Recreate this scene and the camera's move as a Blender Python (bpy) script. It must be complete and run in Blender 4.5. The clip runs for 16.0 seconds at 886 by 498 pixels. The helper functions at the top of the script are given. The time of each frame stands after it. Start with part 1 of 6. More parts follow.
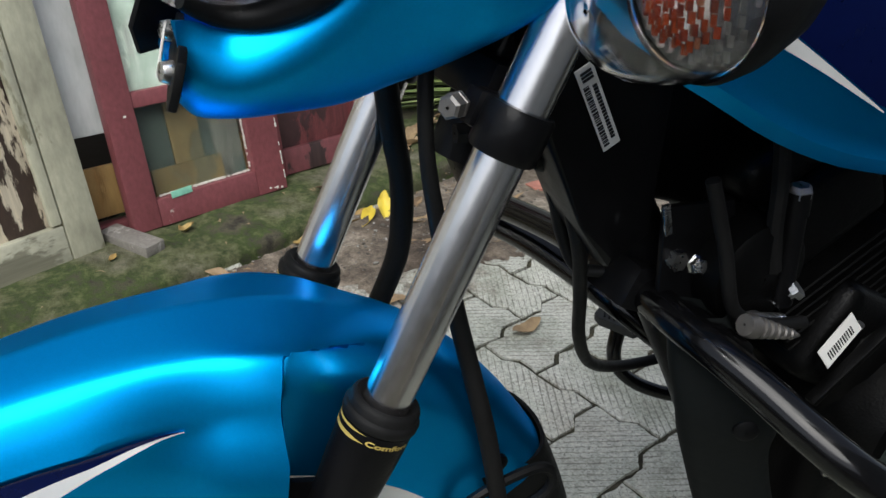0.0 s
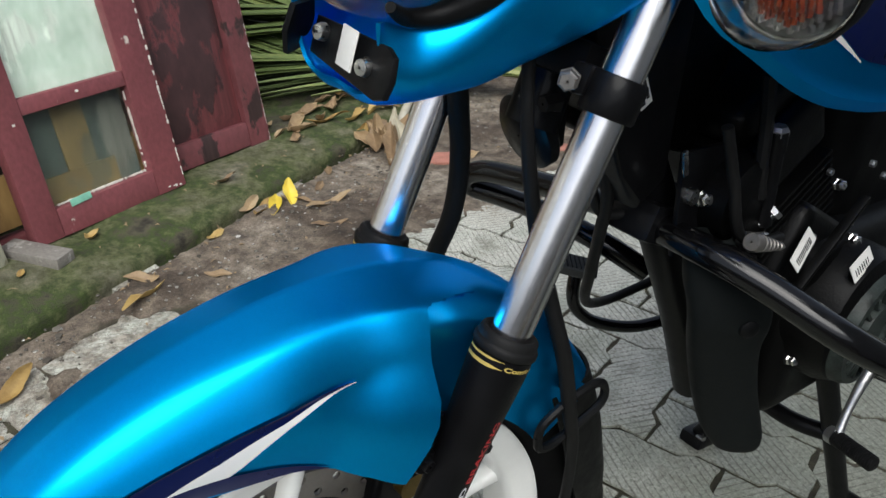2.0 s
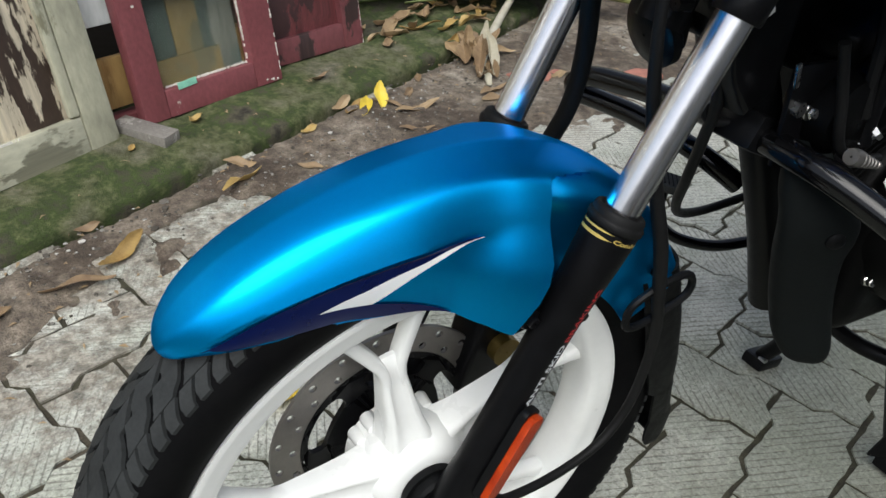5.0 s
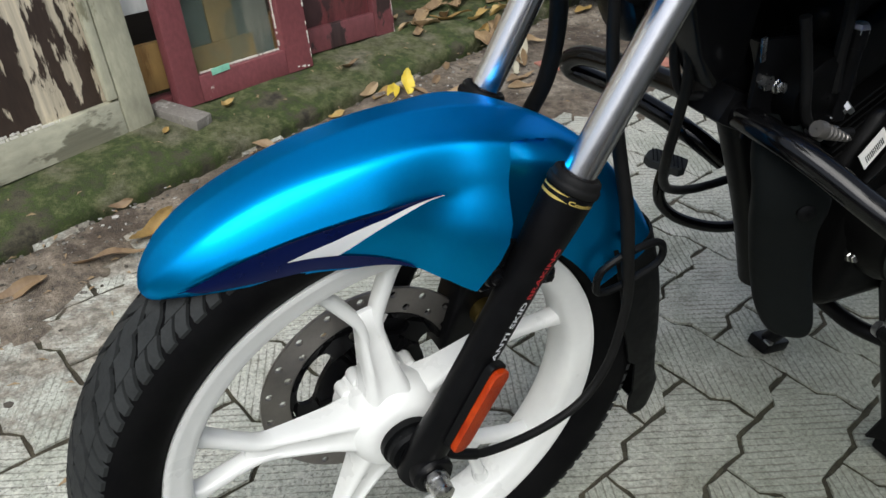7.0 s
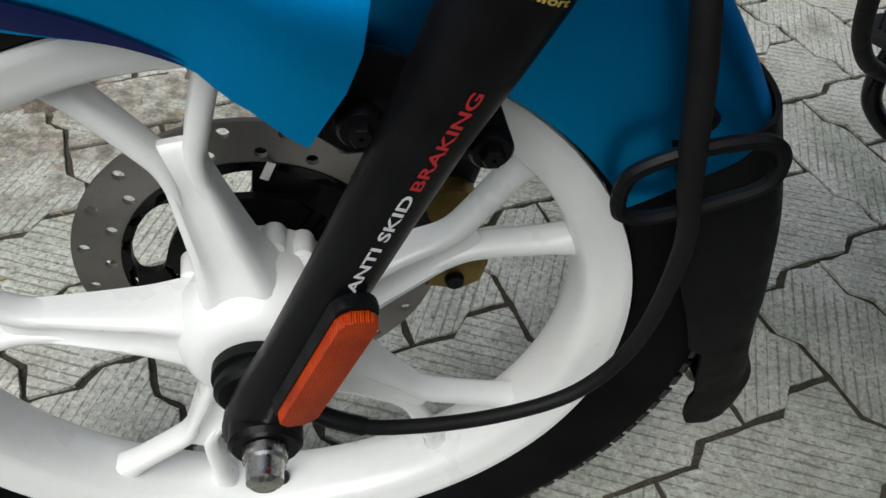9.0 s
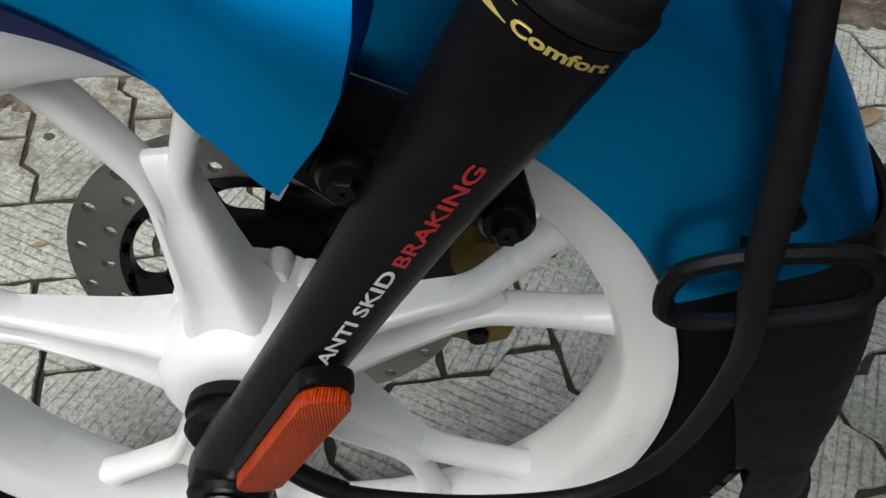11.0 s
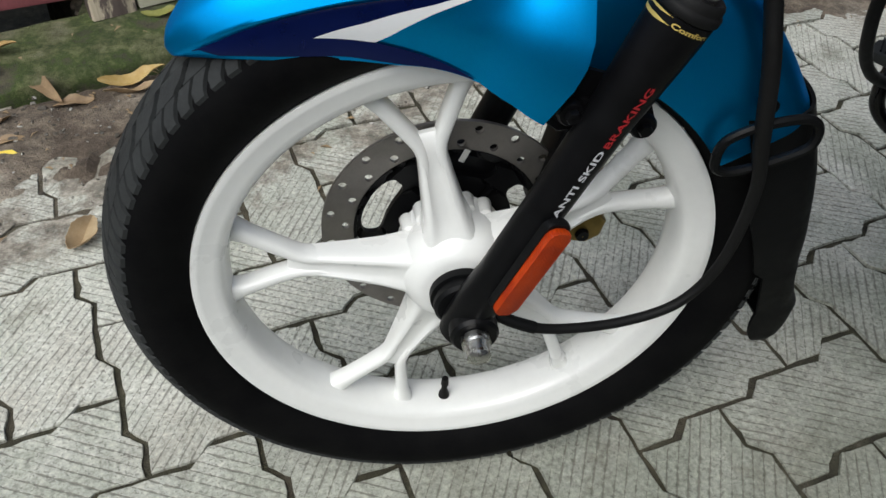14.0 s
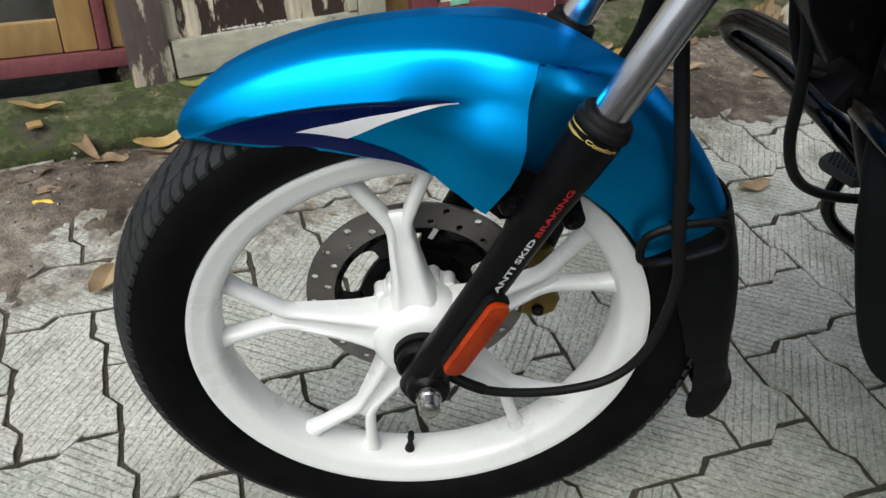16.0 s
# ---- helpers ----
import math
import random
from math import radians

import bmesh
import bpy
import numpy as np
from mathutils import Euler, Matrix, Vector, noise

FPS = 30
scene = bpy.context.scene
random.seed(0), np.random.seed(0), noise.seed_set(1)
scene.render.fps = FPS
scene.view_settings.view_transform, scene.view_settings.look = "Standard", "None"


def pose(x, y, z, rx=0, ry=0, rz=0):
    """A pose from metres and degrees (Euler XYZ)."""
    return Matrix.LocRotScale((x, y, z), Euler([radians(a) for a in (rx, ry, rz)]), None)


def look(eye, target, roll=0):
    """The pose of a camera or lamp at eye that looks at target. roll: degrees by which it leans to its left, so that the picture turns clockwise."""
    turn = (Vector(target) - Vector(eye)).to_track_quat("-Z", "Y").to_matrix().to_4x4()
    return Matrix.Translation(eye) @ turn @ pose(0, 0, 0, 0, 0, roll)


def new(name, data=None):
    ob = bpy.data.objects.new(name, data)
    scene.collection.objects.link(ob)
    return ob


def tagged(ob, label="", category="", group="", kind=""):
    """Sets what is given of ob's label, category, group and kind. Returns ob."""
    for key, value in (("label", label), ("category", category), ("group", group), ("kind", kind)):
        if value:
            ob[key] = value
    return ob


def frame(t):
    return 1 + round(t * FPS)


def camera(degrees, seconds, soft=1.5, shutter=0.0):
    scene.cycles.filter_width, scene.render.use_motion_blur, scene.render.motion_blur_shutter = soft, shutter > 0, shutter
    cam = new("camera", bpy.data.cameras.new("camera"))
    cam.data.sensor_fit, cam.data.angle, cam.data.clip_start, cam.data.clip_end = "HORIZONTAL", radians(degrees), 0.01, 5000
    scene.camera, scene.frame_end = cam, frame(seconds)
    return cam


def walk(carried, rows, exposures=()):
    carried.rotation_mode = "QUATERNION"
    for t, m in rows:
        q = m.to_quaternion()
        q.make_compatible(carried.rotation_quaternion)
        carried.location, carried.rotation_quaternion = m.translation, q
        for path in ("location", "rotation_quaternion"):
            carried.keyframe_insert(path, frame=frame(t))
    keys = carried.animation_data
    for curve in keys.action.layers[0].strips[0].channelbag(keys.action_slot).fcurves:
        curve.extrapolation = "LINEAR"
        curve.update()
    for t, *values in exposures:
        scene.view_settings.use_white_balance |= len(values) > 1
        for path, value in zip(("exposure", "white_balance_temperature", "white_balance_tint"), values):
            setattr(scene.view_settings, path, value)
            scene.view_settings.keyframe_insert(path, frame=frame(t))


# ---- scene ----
cam = camera(58.9, 16.0)
PATH = [
    (0, (0.0056, -0.3974, 0.881), (0.7563, 1.1868, -0.081), 1.5),
    (0.5, (-0.011, -0.4182, 0.887), (0.7484, 1.1613, -0.076), 1.5),
    (1, (-0.0438, -0.4408, 0.899), (0.7734, 1.1073, -0.068), 1.4),
    (1.5, (-0.1015, -0.4215, 0.893), (0.8409, 1.0451, -0.088), 1.3),
    (2, (-0.1765, -0.3777, 0.902), (0.9023, 0.9813, -0.093), 1.5),
    (2.5, (-0.2304, -0.3356, 0.902), (0.9282, 0.9383, -0.116), 1.8),
    (3, (-0.2686, -0.3096, 0.9), (0.9206, 0.9178, -0.14), 2.5),
    (3.5, (-0.2756, -0.3222, 0.889), (0.8785, 0.9039, -0.191), 3.6),
    (4, (-0.2658, -0.352, 0.889), (0.7925, 0.9204, -0.234), 4.1),
    (4.5, (-0.2574, -0.3877, 0.892), (0.7065, 0.9378, -0.255), 4.4),
    (4.7, (-0.2592, -0.3986, 0.897), (0.6766, 0.9401, -0.256), 4.4),
    (6.8, (-0.2427, -0.4861, 0.908), (0.5656, 0.9173, -0.266), 3.4),
    (7, (-0.2289, -0.4891, 0.905), (0.5667, 0.9193, -0.271), 2.9),
    (7.5, (-0.1392, -0.4297, 0.859), (0.5779, 0.9615, -0.386), 2.7),
    (8, (-0.0475, -0.3433, 0.773), (0.5402, 1.0326, -0.554), 2.7),
    (8.5, (0.0104, -0.3206, 0.734), (0.4035, 1.0428, -0.675), 3),
    (8.7, (0.0347, -0.3174, 0.717), (0.3619, 1.0359, -0.719), 3.4),
    (10.8, (0.0943, -0.2446, 0.661), (0.1408, 1.0966, -0.822), 6.9),
    (11, (0.0932, -0.2456, 0.675), (0.1417, 1.1076, -0.798), 6),
    (11.5, (0.0914, -0.2424, 0.698), (0.1455, 1.1324, -0.753), 4.2),
    (12, (0.0874, -0.2431, 0.7), (0.1507, 1.1481, -0.735), 3.1),
    (12.5, (0.0844, -0.269, 0.712), (0.1713, 1.1285, -0.716), 2.2),
    (13, (0.0141, -0.364, 0.749), (0.1695, 1.0373, -0.67), 1.3),
    (13.5, (-0.0475, -0.4496, 0.789), (0.1457, 0.9479, -0.629), 1.4),
    (14, (-0.0867, -0.4918, 0.805), (0.1312, 0.9289, -0.585), 1.7),
    (14.5, (-0.0886, -0.5167, 0.821), (0.1429, 0.937, -0.534), 2.5),
    (15, (-0.0636, -0.5447, 0.843), (0.1515, 0.9454, -0.474), 3.1),
    (15.5, (-0.0424, -0.5553, 0.86), (0.141, 0.9653, -0.425), 3.4),
    (16, (-0.0393, -0.5675, 0.872), (0.1197, 0.9759, -0.39), 3.6),
]
walk(cam, [(t, look(eye, target, roll)) for t, eye, target, roll in PATH], exposures=[(0, 0.08), (2.5, 0.22), (4.5, 0.18), (7, 0.05), (8, -0.06), (12, -0.16), (13.5, -0.12), (16, -0.05)])

# ---- world and light ----
SUN_DIR = Vector((-0.40, -0.58, 0.92)).normalized()
world = bpy.data.worlds.new("sky")
scene.world = world
world.use_nodes = True
wn = world.node_tree
sky = wn.nodes.new("ShaderNodeTexSky")
sky.sky_type = "NISHITA"
sky.sun_disc = False
sky.sun_elevation = math.asin(SUN_DIR.z)
sky.sun_rotation = math.atan2(SUN_DIR.x, SUN_DIR.y)
sky.air_density, sky.dust_density, sky.ozone_density = 1.0, 2.0, 1.0
haze = wn.nodes.new("ShaderNodeHueSaturation")
haze.inputs["Saturation"].default_value = 0.6
wn.links.new(sky.outputs[0], haze.inputs["Color"])
wn.links.new(haze.outputs[0], wn.nodes["Background"].inputs[0])
wn.nodes["Background"].inputs[1].default_value = 0.15
sun_data = bpy.data.lights.new("sun", "SUN")
sun_data.energy, sun_data.angle, sun_data.color = 2.65, radians(50), (0.985, 1.0, 0.975)
sun = new("sun", sun_data)
sun.matrix_world = look(SUN_DIR * 10, (0, 0, 0))

# ---- materials ----
def nodes_of(name):
    m = bpy.data.materials.new(name)
    m.use_nodes = True
    nt = m.node_tree
    return m, nt, nt.nodes["Principled BSDF"]


def noise_node(nt, scale, detail=4.0, rough=0.6, coords=None):
    n = nt.nodes.new("ShaderNodeTexNoise")
    n.inputs["Scale"].default_value, n.inputs["Detail"].default_value, n.inputs["Roughness"].default_value = scale, detail, rough
    if coords is None:
        coords = nt.nodes.new("ShaderNodeTexCoord").outputs["Object"]
    nt.links.new(coords, n.inputs["Vector"])
    return n.outputs[0]


def ramp(nt, fac, stops):
    r = nt.nodes.new("ShaderNodeValToRGB")
    e = r.color_ramp.elements
    while len(e) < len(stops):
        e.new(0.5)
    for k, (p, c) in zip(e, stops):
        k.position, k.color = p, (*c, 1) if len(c) == 3 else c
    nt.links.new(fac, r.inputs[0])
    return r.outputs[0]


def mix(nt, fac, a, b, kind="MIX"):
    m = nt.nodes.new("ShaderNodeMix")
    m.data_type, m.blend_type = "RGBA", kind
    for s, v in ((0, fac), (6, a), (7, b)):
        if isinstance(v, (int, float)):
            m.inputs[s].default_value = v
        elif isinstance(v, tuple):
            m.inputs[s].default_value = (*v, 1)
        else:
            nt.links.new(v, m.inputs[s])
    return m.outputs[2]


def math_node(nt, op, a, b=0.0, c=0.0):
    m = nt.nodes.new("ShaderNodeMath")
    m.operation = op
    for i, v in enumerate((a, b, c)):
        if isinstance(v, (int, float)):
            m.inputs[i].default_value = v
        else:
            nt.links.new(v, m.inputs[i])
    return m.outputs[0]


def bump(nt, bsdf, height, strength, distance):
    b = nt.nodes.new("ShaderNodeBump")
    b.inputs["Strength"].default_value, b.inputs["Distance"].default_value = strength, distance
    nt.links.new(height, b.inputs["Height"])
    nt.links.new(b.outputs[0], bsdf.inputs["Normal"])


def simple(name, color, rough, metal=0.0, coat=0.0, var=0.25, scale=30.0, bumps=0.0, rough_var=0.08, coat_rough=0.1):
    """A surface with fine grain and broad blotches of the same colour."""
    m, nt, b = nodes_of(name)
    f1, f2 = noise_node(nt, scale), noise_node(nt, scale * 9, 3)
    f = math_node(nt, "MULTIPLY_ADD", f1, 0.65, math_node(nt, "MULTIPLY", f2, 0.35))
    if max(color) < 0.05:
        b.inputs["Specular IOR Level"].default_value = 0.12 if rough > 0.4 else 0.4
    lo, hi = tuple(c * (1 - var) for c in color), tuple(min(1, c * (1 + var)) for c in color)
    nt.links.new(ramp(nt, f, [(0.3, lo), (0.7, hi)]), b.inputs["Base Color"])
    r = ramp(nt, f1, [(0.3, (rough - rough_var,) * 3), (0.7, (rough + rough_var,) * 3)])
    nt.links.new(r, b.inputs["Roughness"])
    b.inputs["Metallic"].default_value = metal
    b.inputs["Coat Weight"].default_value, b.inputs["Coat Roughness"].default_value = coat, coat_rough
    if bumps:
        bump(nt, b, f2, 0.4, bumps)
    return m


PAINT_BLUE = simple("blue_metallic_paint", (0.0004, 0.360, 0.82), 0.40, 1.0, 0.05, 0.06, 900, 0.0, 0.03, 0.14)
PAINT_BLUE.node_tree.nodes["Principled BSDF"].inputs["Specular Tint"].default_value = (0.03, 0.42, 0.85, 1)
NAVY = simple("navy_film", (0.001, 0.010, 0.11), 0.32, 0.7, 0.0, 0.1, 60)
WHITE_FILM = simple("white_film", (0.78, 0.79, 0.80), 0.4, 0, 0.2, 0.03, 60)
BLACK_PAINT = simple("satin_black_paint", (0.004, 0.004, 0.0045), 0.42, 0, 0.1, 0.3, 60, 0.0004)
BLACK_GLOSS = simple("gloss_black_tube", (0.003, 0.003, 0.0034), 0.15, 0, 0.0, 0.3, 60)
BLACK_PLASTIC = simple("black_plastic", (0.004, 0.0042, 0.0045), 0.5, 0, 0, 0.25, 80, 0.0005)
GREY_PLASTIC = simple("dusty_black_plastic", (0.007, 0.0085, 0.0085), 0.6, 0, 0, 0.25, 20, 0.0006)
RUBBER = simple("black_rubber", (0.007, 0.007, 0.007), 0.55, 0, 0, 0.3, 50, 0.0006)
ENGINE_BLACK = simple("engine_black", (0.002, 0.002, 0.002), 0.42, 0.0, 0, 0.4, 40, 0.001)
CHROME = simple("chrome", (0.84, 0.81, 0.81), 0.22, 1, 0, 0.04, 150, 0, 0.03)
STEEL = simple("bright_steel", (0.55, 0.54, 0.52), 0.28, 1, 0, 0.15, 120)
SIGNAL_SILVER = simple("dull_signal_reflector", (0.30, 0.29, 0.28), 0.35, 0.9, 0, 0.4, 220)
DISC_STEEL = simple("disc_steel", (0.22, 0.205, 0.19), 0.45, 0.8, 0, 0.15, 90)
DUSTY_ALLOY = simple("dusty_cast_cover", (0.026, 0.033, 0.030), 0.45, 0.1, 0.1, 0.9, 55, 0.0006)
ALLOY = simple("cast_alloy", (0.5, 0.5, 0.5), 0.4, 1, 0, 0.15, 60, 0.0004)
WHITE_RIM = simple("white_wheel_paint", (0.82, 0.825, 0.80), 0.30, 0, 0.4, 0.04, 12, 0.0, 0.05)
GOLD = simple("gold_anodised", (0.18, 0.125, 0.035), 0.40, 0.85, 0, 0.25, 70)
GOLD_FILM = simple("gold_film", (0.62, 0.46, 0.12), 0.35, 0.3, 0, 0.1, 70)
RED_FILM = simple("red_film", (0.38, 0.012, 0.018), 0.4, 0, 0, 0.1, 70)
LETTER_WHITE = simple("white_lettering", (0.58, 0.59, 0.61), 0.4, 0, 0, 0.03, 70)
INK = simple("printing_ink", (0.03, 0.03, 0.03), 0.5)
SCRAP_WHITE = simple("white_paper", (0.75, 0.74, 0.70), 0.6, 0, 0, 0.06, 40)


def amber():
    m, nt, b = nodes_of("amber_reflector")
    co = nt.nodes.new("ShaderNodeTexCoord").outputs["Object"]
    sep = nt.nodes.new("ShaderNodeSeparateXYZ")
    nt.links.new(co, sep.inputs[0])
    a = math_node(nt, "SINE", math_node(nt, "MULTIPLY", math_node(nt, "ADD", sep.outputs[0], sep.outputs[2]), 2600))
    c = math_node(nt, "SINE", math_node(nt, "MULTIPLY", math_node(nt, "SUBTRACT", sep.outputs[0], sep.outputs[2]), 2600))
    h = math_node(nt, "MULTIPLY", a, c)
    g = noise_node(nt, 60)
    nt.links.new(ramp(nt, math_node(nt, "MULTIPLY_ADD", h, 0.25, g), [(0.2, (0.26, 0.016, 0.002)), (0.8, (0.58, 0.062, 0.004))]), b.inputs["Base Color"])
    b.inputs["Roughness"].default_value = 0.35
    b.inputs["Specular IOR Level"].default_value = 0.2
    bump(nt, b, h, 0.5, 0.0006)
    return m


AMBER = amber()


def glass(name, color=(1, 1, 1), rough=0.02, alpha=None):
    m, nt, b = nodes_of(name)
    b.inputs["Base Color"].default_value = (*color, 1)
    nt.links.new(ramp(nt, noise_node(nt, 25), [(0.4, (rough,) * 3), (0.8, (rough + 0.08,) * 3)]), b.inputs["Roughness"])
    b.inputs["Transmission Weight"].default_value = 1.0
    b.inputs["IOR"].default_value = 1.45
    return m


CLEAR_LENS = glass("clear_lens", (0.95, 0.95, 0.95))
WINDOW_GLASS = glass("old_window_glass", (0.93, 0.96, 0.93), 0.13)


def facet_mat():
    """Small optics behind the clear lens: bulb reflections painted as orange, deep red and bare silver facets."""
    m, nt, b = nodes_of("signal_facets")
    isl = nt.nodes.new("ShaderNodeNewGeometry").outputs["Random Per Island"]
    nt.links.new(ramp(nt, isl, [(0.0, (0.13, 0.016, 0.008)), (0.35, (0.30, 0.040, 0.012)), (0.6, (0.42, 0.075, 0.018)), (0.85, (0.22, 0.040, 0.018)), (1.0, (0.34, 0.15, 0.08))]), b.inputs["Base Color"])
    b.inputs["Roughness"].default_value = 0.25
    b.inputs["Metallic"].default_value = 0.35
    return m


FACETS = facet_mat()

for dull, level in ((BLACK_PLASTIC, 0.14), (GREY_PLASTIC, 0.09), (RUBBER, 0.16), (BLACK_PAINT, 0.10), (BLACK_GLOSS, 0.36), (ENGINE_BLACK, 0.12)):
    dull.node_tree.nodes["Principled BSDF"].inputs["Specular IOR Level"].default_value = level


def tyre_rubber():
    """Tread cuts run across the crown at a slant; the sidewall is plain."""
    m, nt, b = nodes_of("tyre_rubber")
    co = nt.nodes.new("ShaderNodeTexCoord").outputs["Object"]
    sep = nt.nodes.new("ShaderNodeSeparateXYZ")
    nt.links.new(co, sep.inputs[0])
    ang = math_node(nt, "ARCTAN2", sep.outputs[2], sep.outputs[0])
    side = math_node(nt, "ABSOLUTE", sep.outputs[1])
    dust = noise_node(nt, 25, 5)
    fine = noise_node(nt, 260, 3)
    base = ramp(nt, math_node(nt, "MULTIPLY_ADD", dust, 0.7, math_node(nt, "MULTIPLY", fine, 0.3)), [(0.35, (0.003, 0.003, 0.0035)), (0.7, (0.007, 0.007, 0.007))])
    col = base
    nt.links.new(col, b.inputs["Base Color"])
    b.inputs["Roughness"].default_value = 0.62
    b.inputs["Specular IOR Level"].default_value = 0.04
    bump(nt, b, fine, 0.3, 0.0006)
    return m


TYRE = tyre_rubber()
TREAD = simple("dusty_tread_rubber", (0.030, 0.032, 0.032), 0.6, 0, 0, 0.3, 40, 0.0006)


def paver_mat():
    m, nt, b = nodes_of("grooved_concrete")
    co = nt.nodes.new("ShaderNodeTexCoord").outputs["Object"]
    info = nt.nodes.new("ShaderNodeObjectInfo")
    sep = nt.nodes.new("ShaderNodeSeparateXYZ")
    nt.links.new(co, sep.inputs[0])
    geo = nt.nodes.new("ShaderNodeNewGeometry").outputs["Position"]
    wob = noise_node(nt, 30, 2, 0.5, geo)
    s = math_node(nt, "MULTIPLY_ADD", wob, 0.0022, math_node(nt, "MULTIPLY", math_node(nt, "ADD", sep.outputs[0], sep.outputs[1]), 0.7071))
    f = math_node(nt, "FRACT", math_node(nt, "MULTIPLY", s, 1 / 0.0121))
    d = math_node(nt, "ABSOLUTE", math_node(nt, "SUBTRACT", f, 0.5))
    # grooves worn away in patches and broken into short runs
    wear = math_node(nt, "MULTIPLY_ADD", noise_node(nt, 13, 5, 0.65, geo), 0.55, math_node(nt, "MULTIPLY", noise_node(nt, 150, 3, 0.6, geo), 0.45))
    depth = math_node(nt, "MAXIMUM", math_node(nt, "MULTIPLY_ADD", wear, -1.9, 1.06), 0.0205)
    groove = nt.nodes.new("ShaderNodeMapRange")
    groove.interpolation_type = "SMOOTHSTEP"
    for i, v in ((1, 0.02), (3, 1.0), (4, 0.0)):
        groove.inputs[i].default_value = v
    nt.links.new(d, groove.inputs[0])
    nt.links.new(depth, groove.inputs[2])
    g = groove.outputs[0]
    stain = noise_node(nt, 3.5, 6, 0.7, geo)
    speck = noise_node(nt, 170, 5, 0.75, geo)
    tone = ramp(nt, stain, [(0.28, (0.23, 0.235, 0.185)), (0.42, (0.40, 0.41, 0.345)), (0.52, (0.55, 0.55, 0.485)), (0.62, (0.48, 0.465, 0.405)), (0.76, (0.36, 0.32, 0.26))])
    tone = mix(nt, math_node(nt, "MULTIPLY", info.outputs["Random"], 0.4), tone, (0.37, 0.385, 0.345))
    tone = mix(nt, 0.75, tone, ramp(nt, speck, [(0.32, (0.22, 0.22, 0.21)), (0.5, (0.52, 0.52, 0.52)), (0.68, (0.80, 0.79, 0.77))]), "OVERLAY")
    chip = ramp(nt, noise_node(nt, 260, 2, 0.5, geo), [(0.70, (0, 0, 0)), (0.74, (1, 1, 1))])
    tone = mix(nt, math_node(nt, "MULTIPLY", chip, 0.5), tone, (0.62, 0.60, 0.57))
    pit = ramp(nt, noise_node(nt, 210, 2, 0.5, geo), [(0.34, (1, 1, 1)), (0.38, (0, 0, 0))])
    tone = mix(nt, math_node(nt, "MULTIPLY", pit, 0.6), tone, (0.10, 0.095, 0.085))
    dirt = ramp(nt, noise_node(nt, 8, 8, 0.78, geo), [(0.54, (0, 0, 0)), (0.68, (1, 1, 1))])
    tone = mix(nt, math_node(nt, "MULTIPLY", dirt, 0.55), tone, (0.135, 0.108, 0.080))
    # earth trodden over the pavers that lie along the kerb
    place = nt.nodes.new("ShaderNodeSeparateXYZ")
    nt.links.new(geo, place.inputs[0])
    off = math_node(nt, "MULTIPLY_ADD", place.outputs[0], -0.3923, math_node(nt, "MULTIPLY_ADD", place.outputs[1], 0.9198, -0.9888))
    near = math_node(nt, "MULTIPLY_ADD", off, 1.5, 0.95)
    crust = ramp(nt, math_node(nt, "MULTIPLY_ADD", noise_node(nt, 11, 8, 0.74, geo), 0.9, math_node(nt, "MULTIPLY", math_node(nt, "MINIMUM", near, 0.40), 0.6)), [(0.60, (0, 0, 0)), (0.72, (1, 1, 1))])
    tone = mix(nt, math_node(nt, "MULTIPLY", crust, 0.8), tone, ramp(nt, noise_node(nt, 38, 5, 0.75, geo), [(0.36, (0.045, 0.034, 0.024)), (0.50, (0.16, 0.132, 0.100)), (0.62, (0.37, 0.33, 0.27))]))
    # greenish film with the shade of the near side painted into its tone
    shaded = math_node(nt, "MULTIPLY_ADD", place.outputs[0], 0.30, math_node(nt, "MULTIPLY_ADD", place.outputs[1], -1.3, 0.18))
    algae_shade = ramp(nt, math_node(nt, "MULTIPLY_ADD", noise_node(nt, 6, 6, 0.72, geo), 0.9, shaded), [(0.38, (0, 0, 0)), (0.86, (1, 1, 1))])
    tone = mix(nt, math_node(nt, "MULTIPLY", algae_shade, 0.70), tone, mix(nt, 0.6, (0.180, 0.195, 0.150), ramp(nt, speck, [(0.32, (0.20, 0.20, 0.18)), (0.5, (0.5, 0.5, 0.5)), (0.68, (0.82, 0.82, 0.78))]), "OVERLAY"))
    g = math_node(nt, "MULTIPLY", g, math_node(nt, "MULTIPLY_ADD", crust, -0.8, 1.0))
    col = mix(nt, math_node(nt, "MULTIPLY", g, 0.62), tone, (0.100, 0.092, 0.072))
    nt.links.new(col, b.inputs["Base Color"])
    b.inputs["Roughness"].default_value = 0.85
    h = math_node(nt, "MULTIPLY_ADD", g, -0.8, math_node(nt, "MULTIPLY", speck, 0.9))
    bump(nt, b, h, 0.55, 0.0016)
    return m


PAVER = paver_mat()


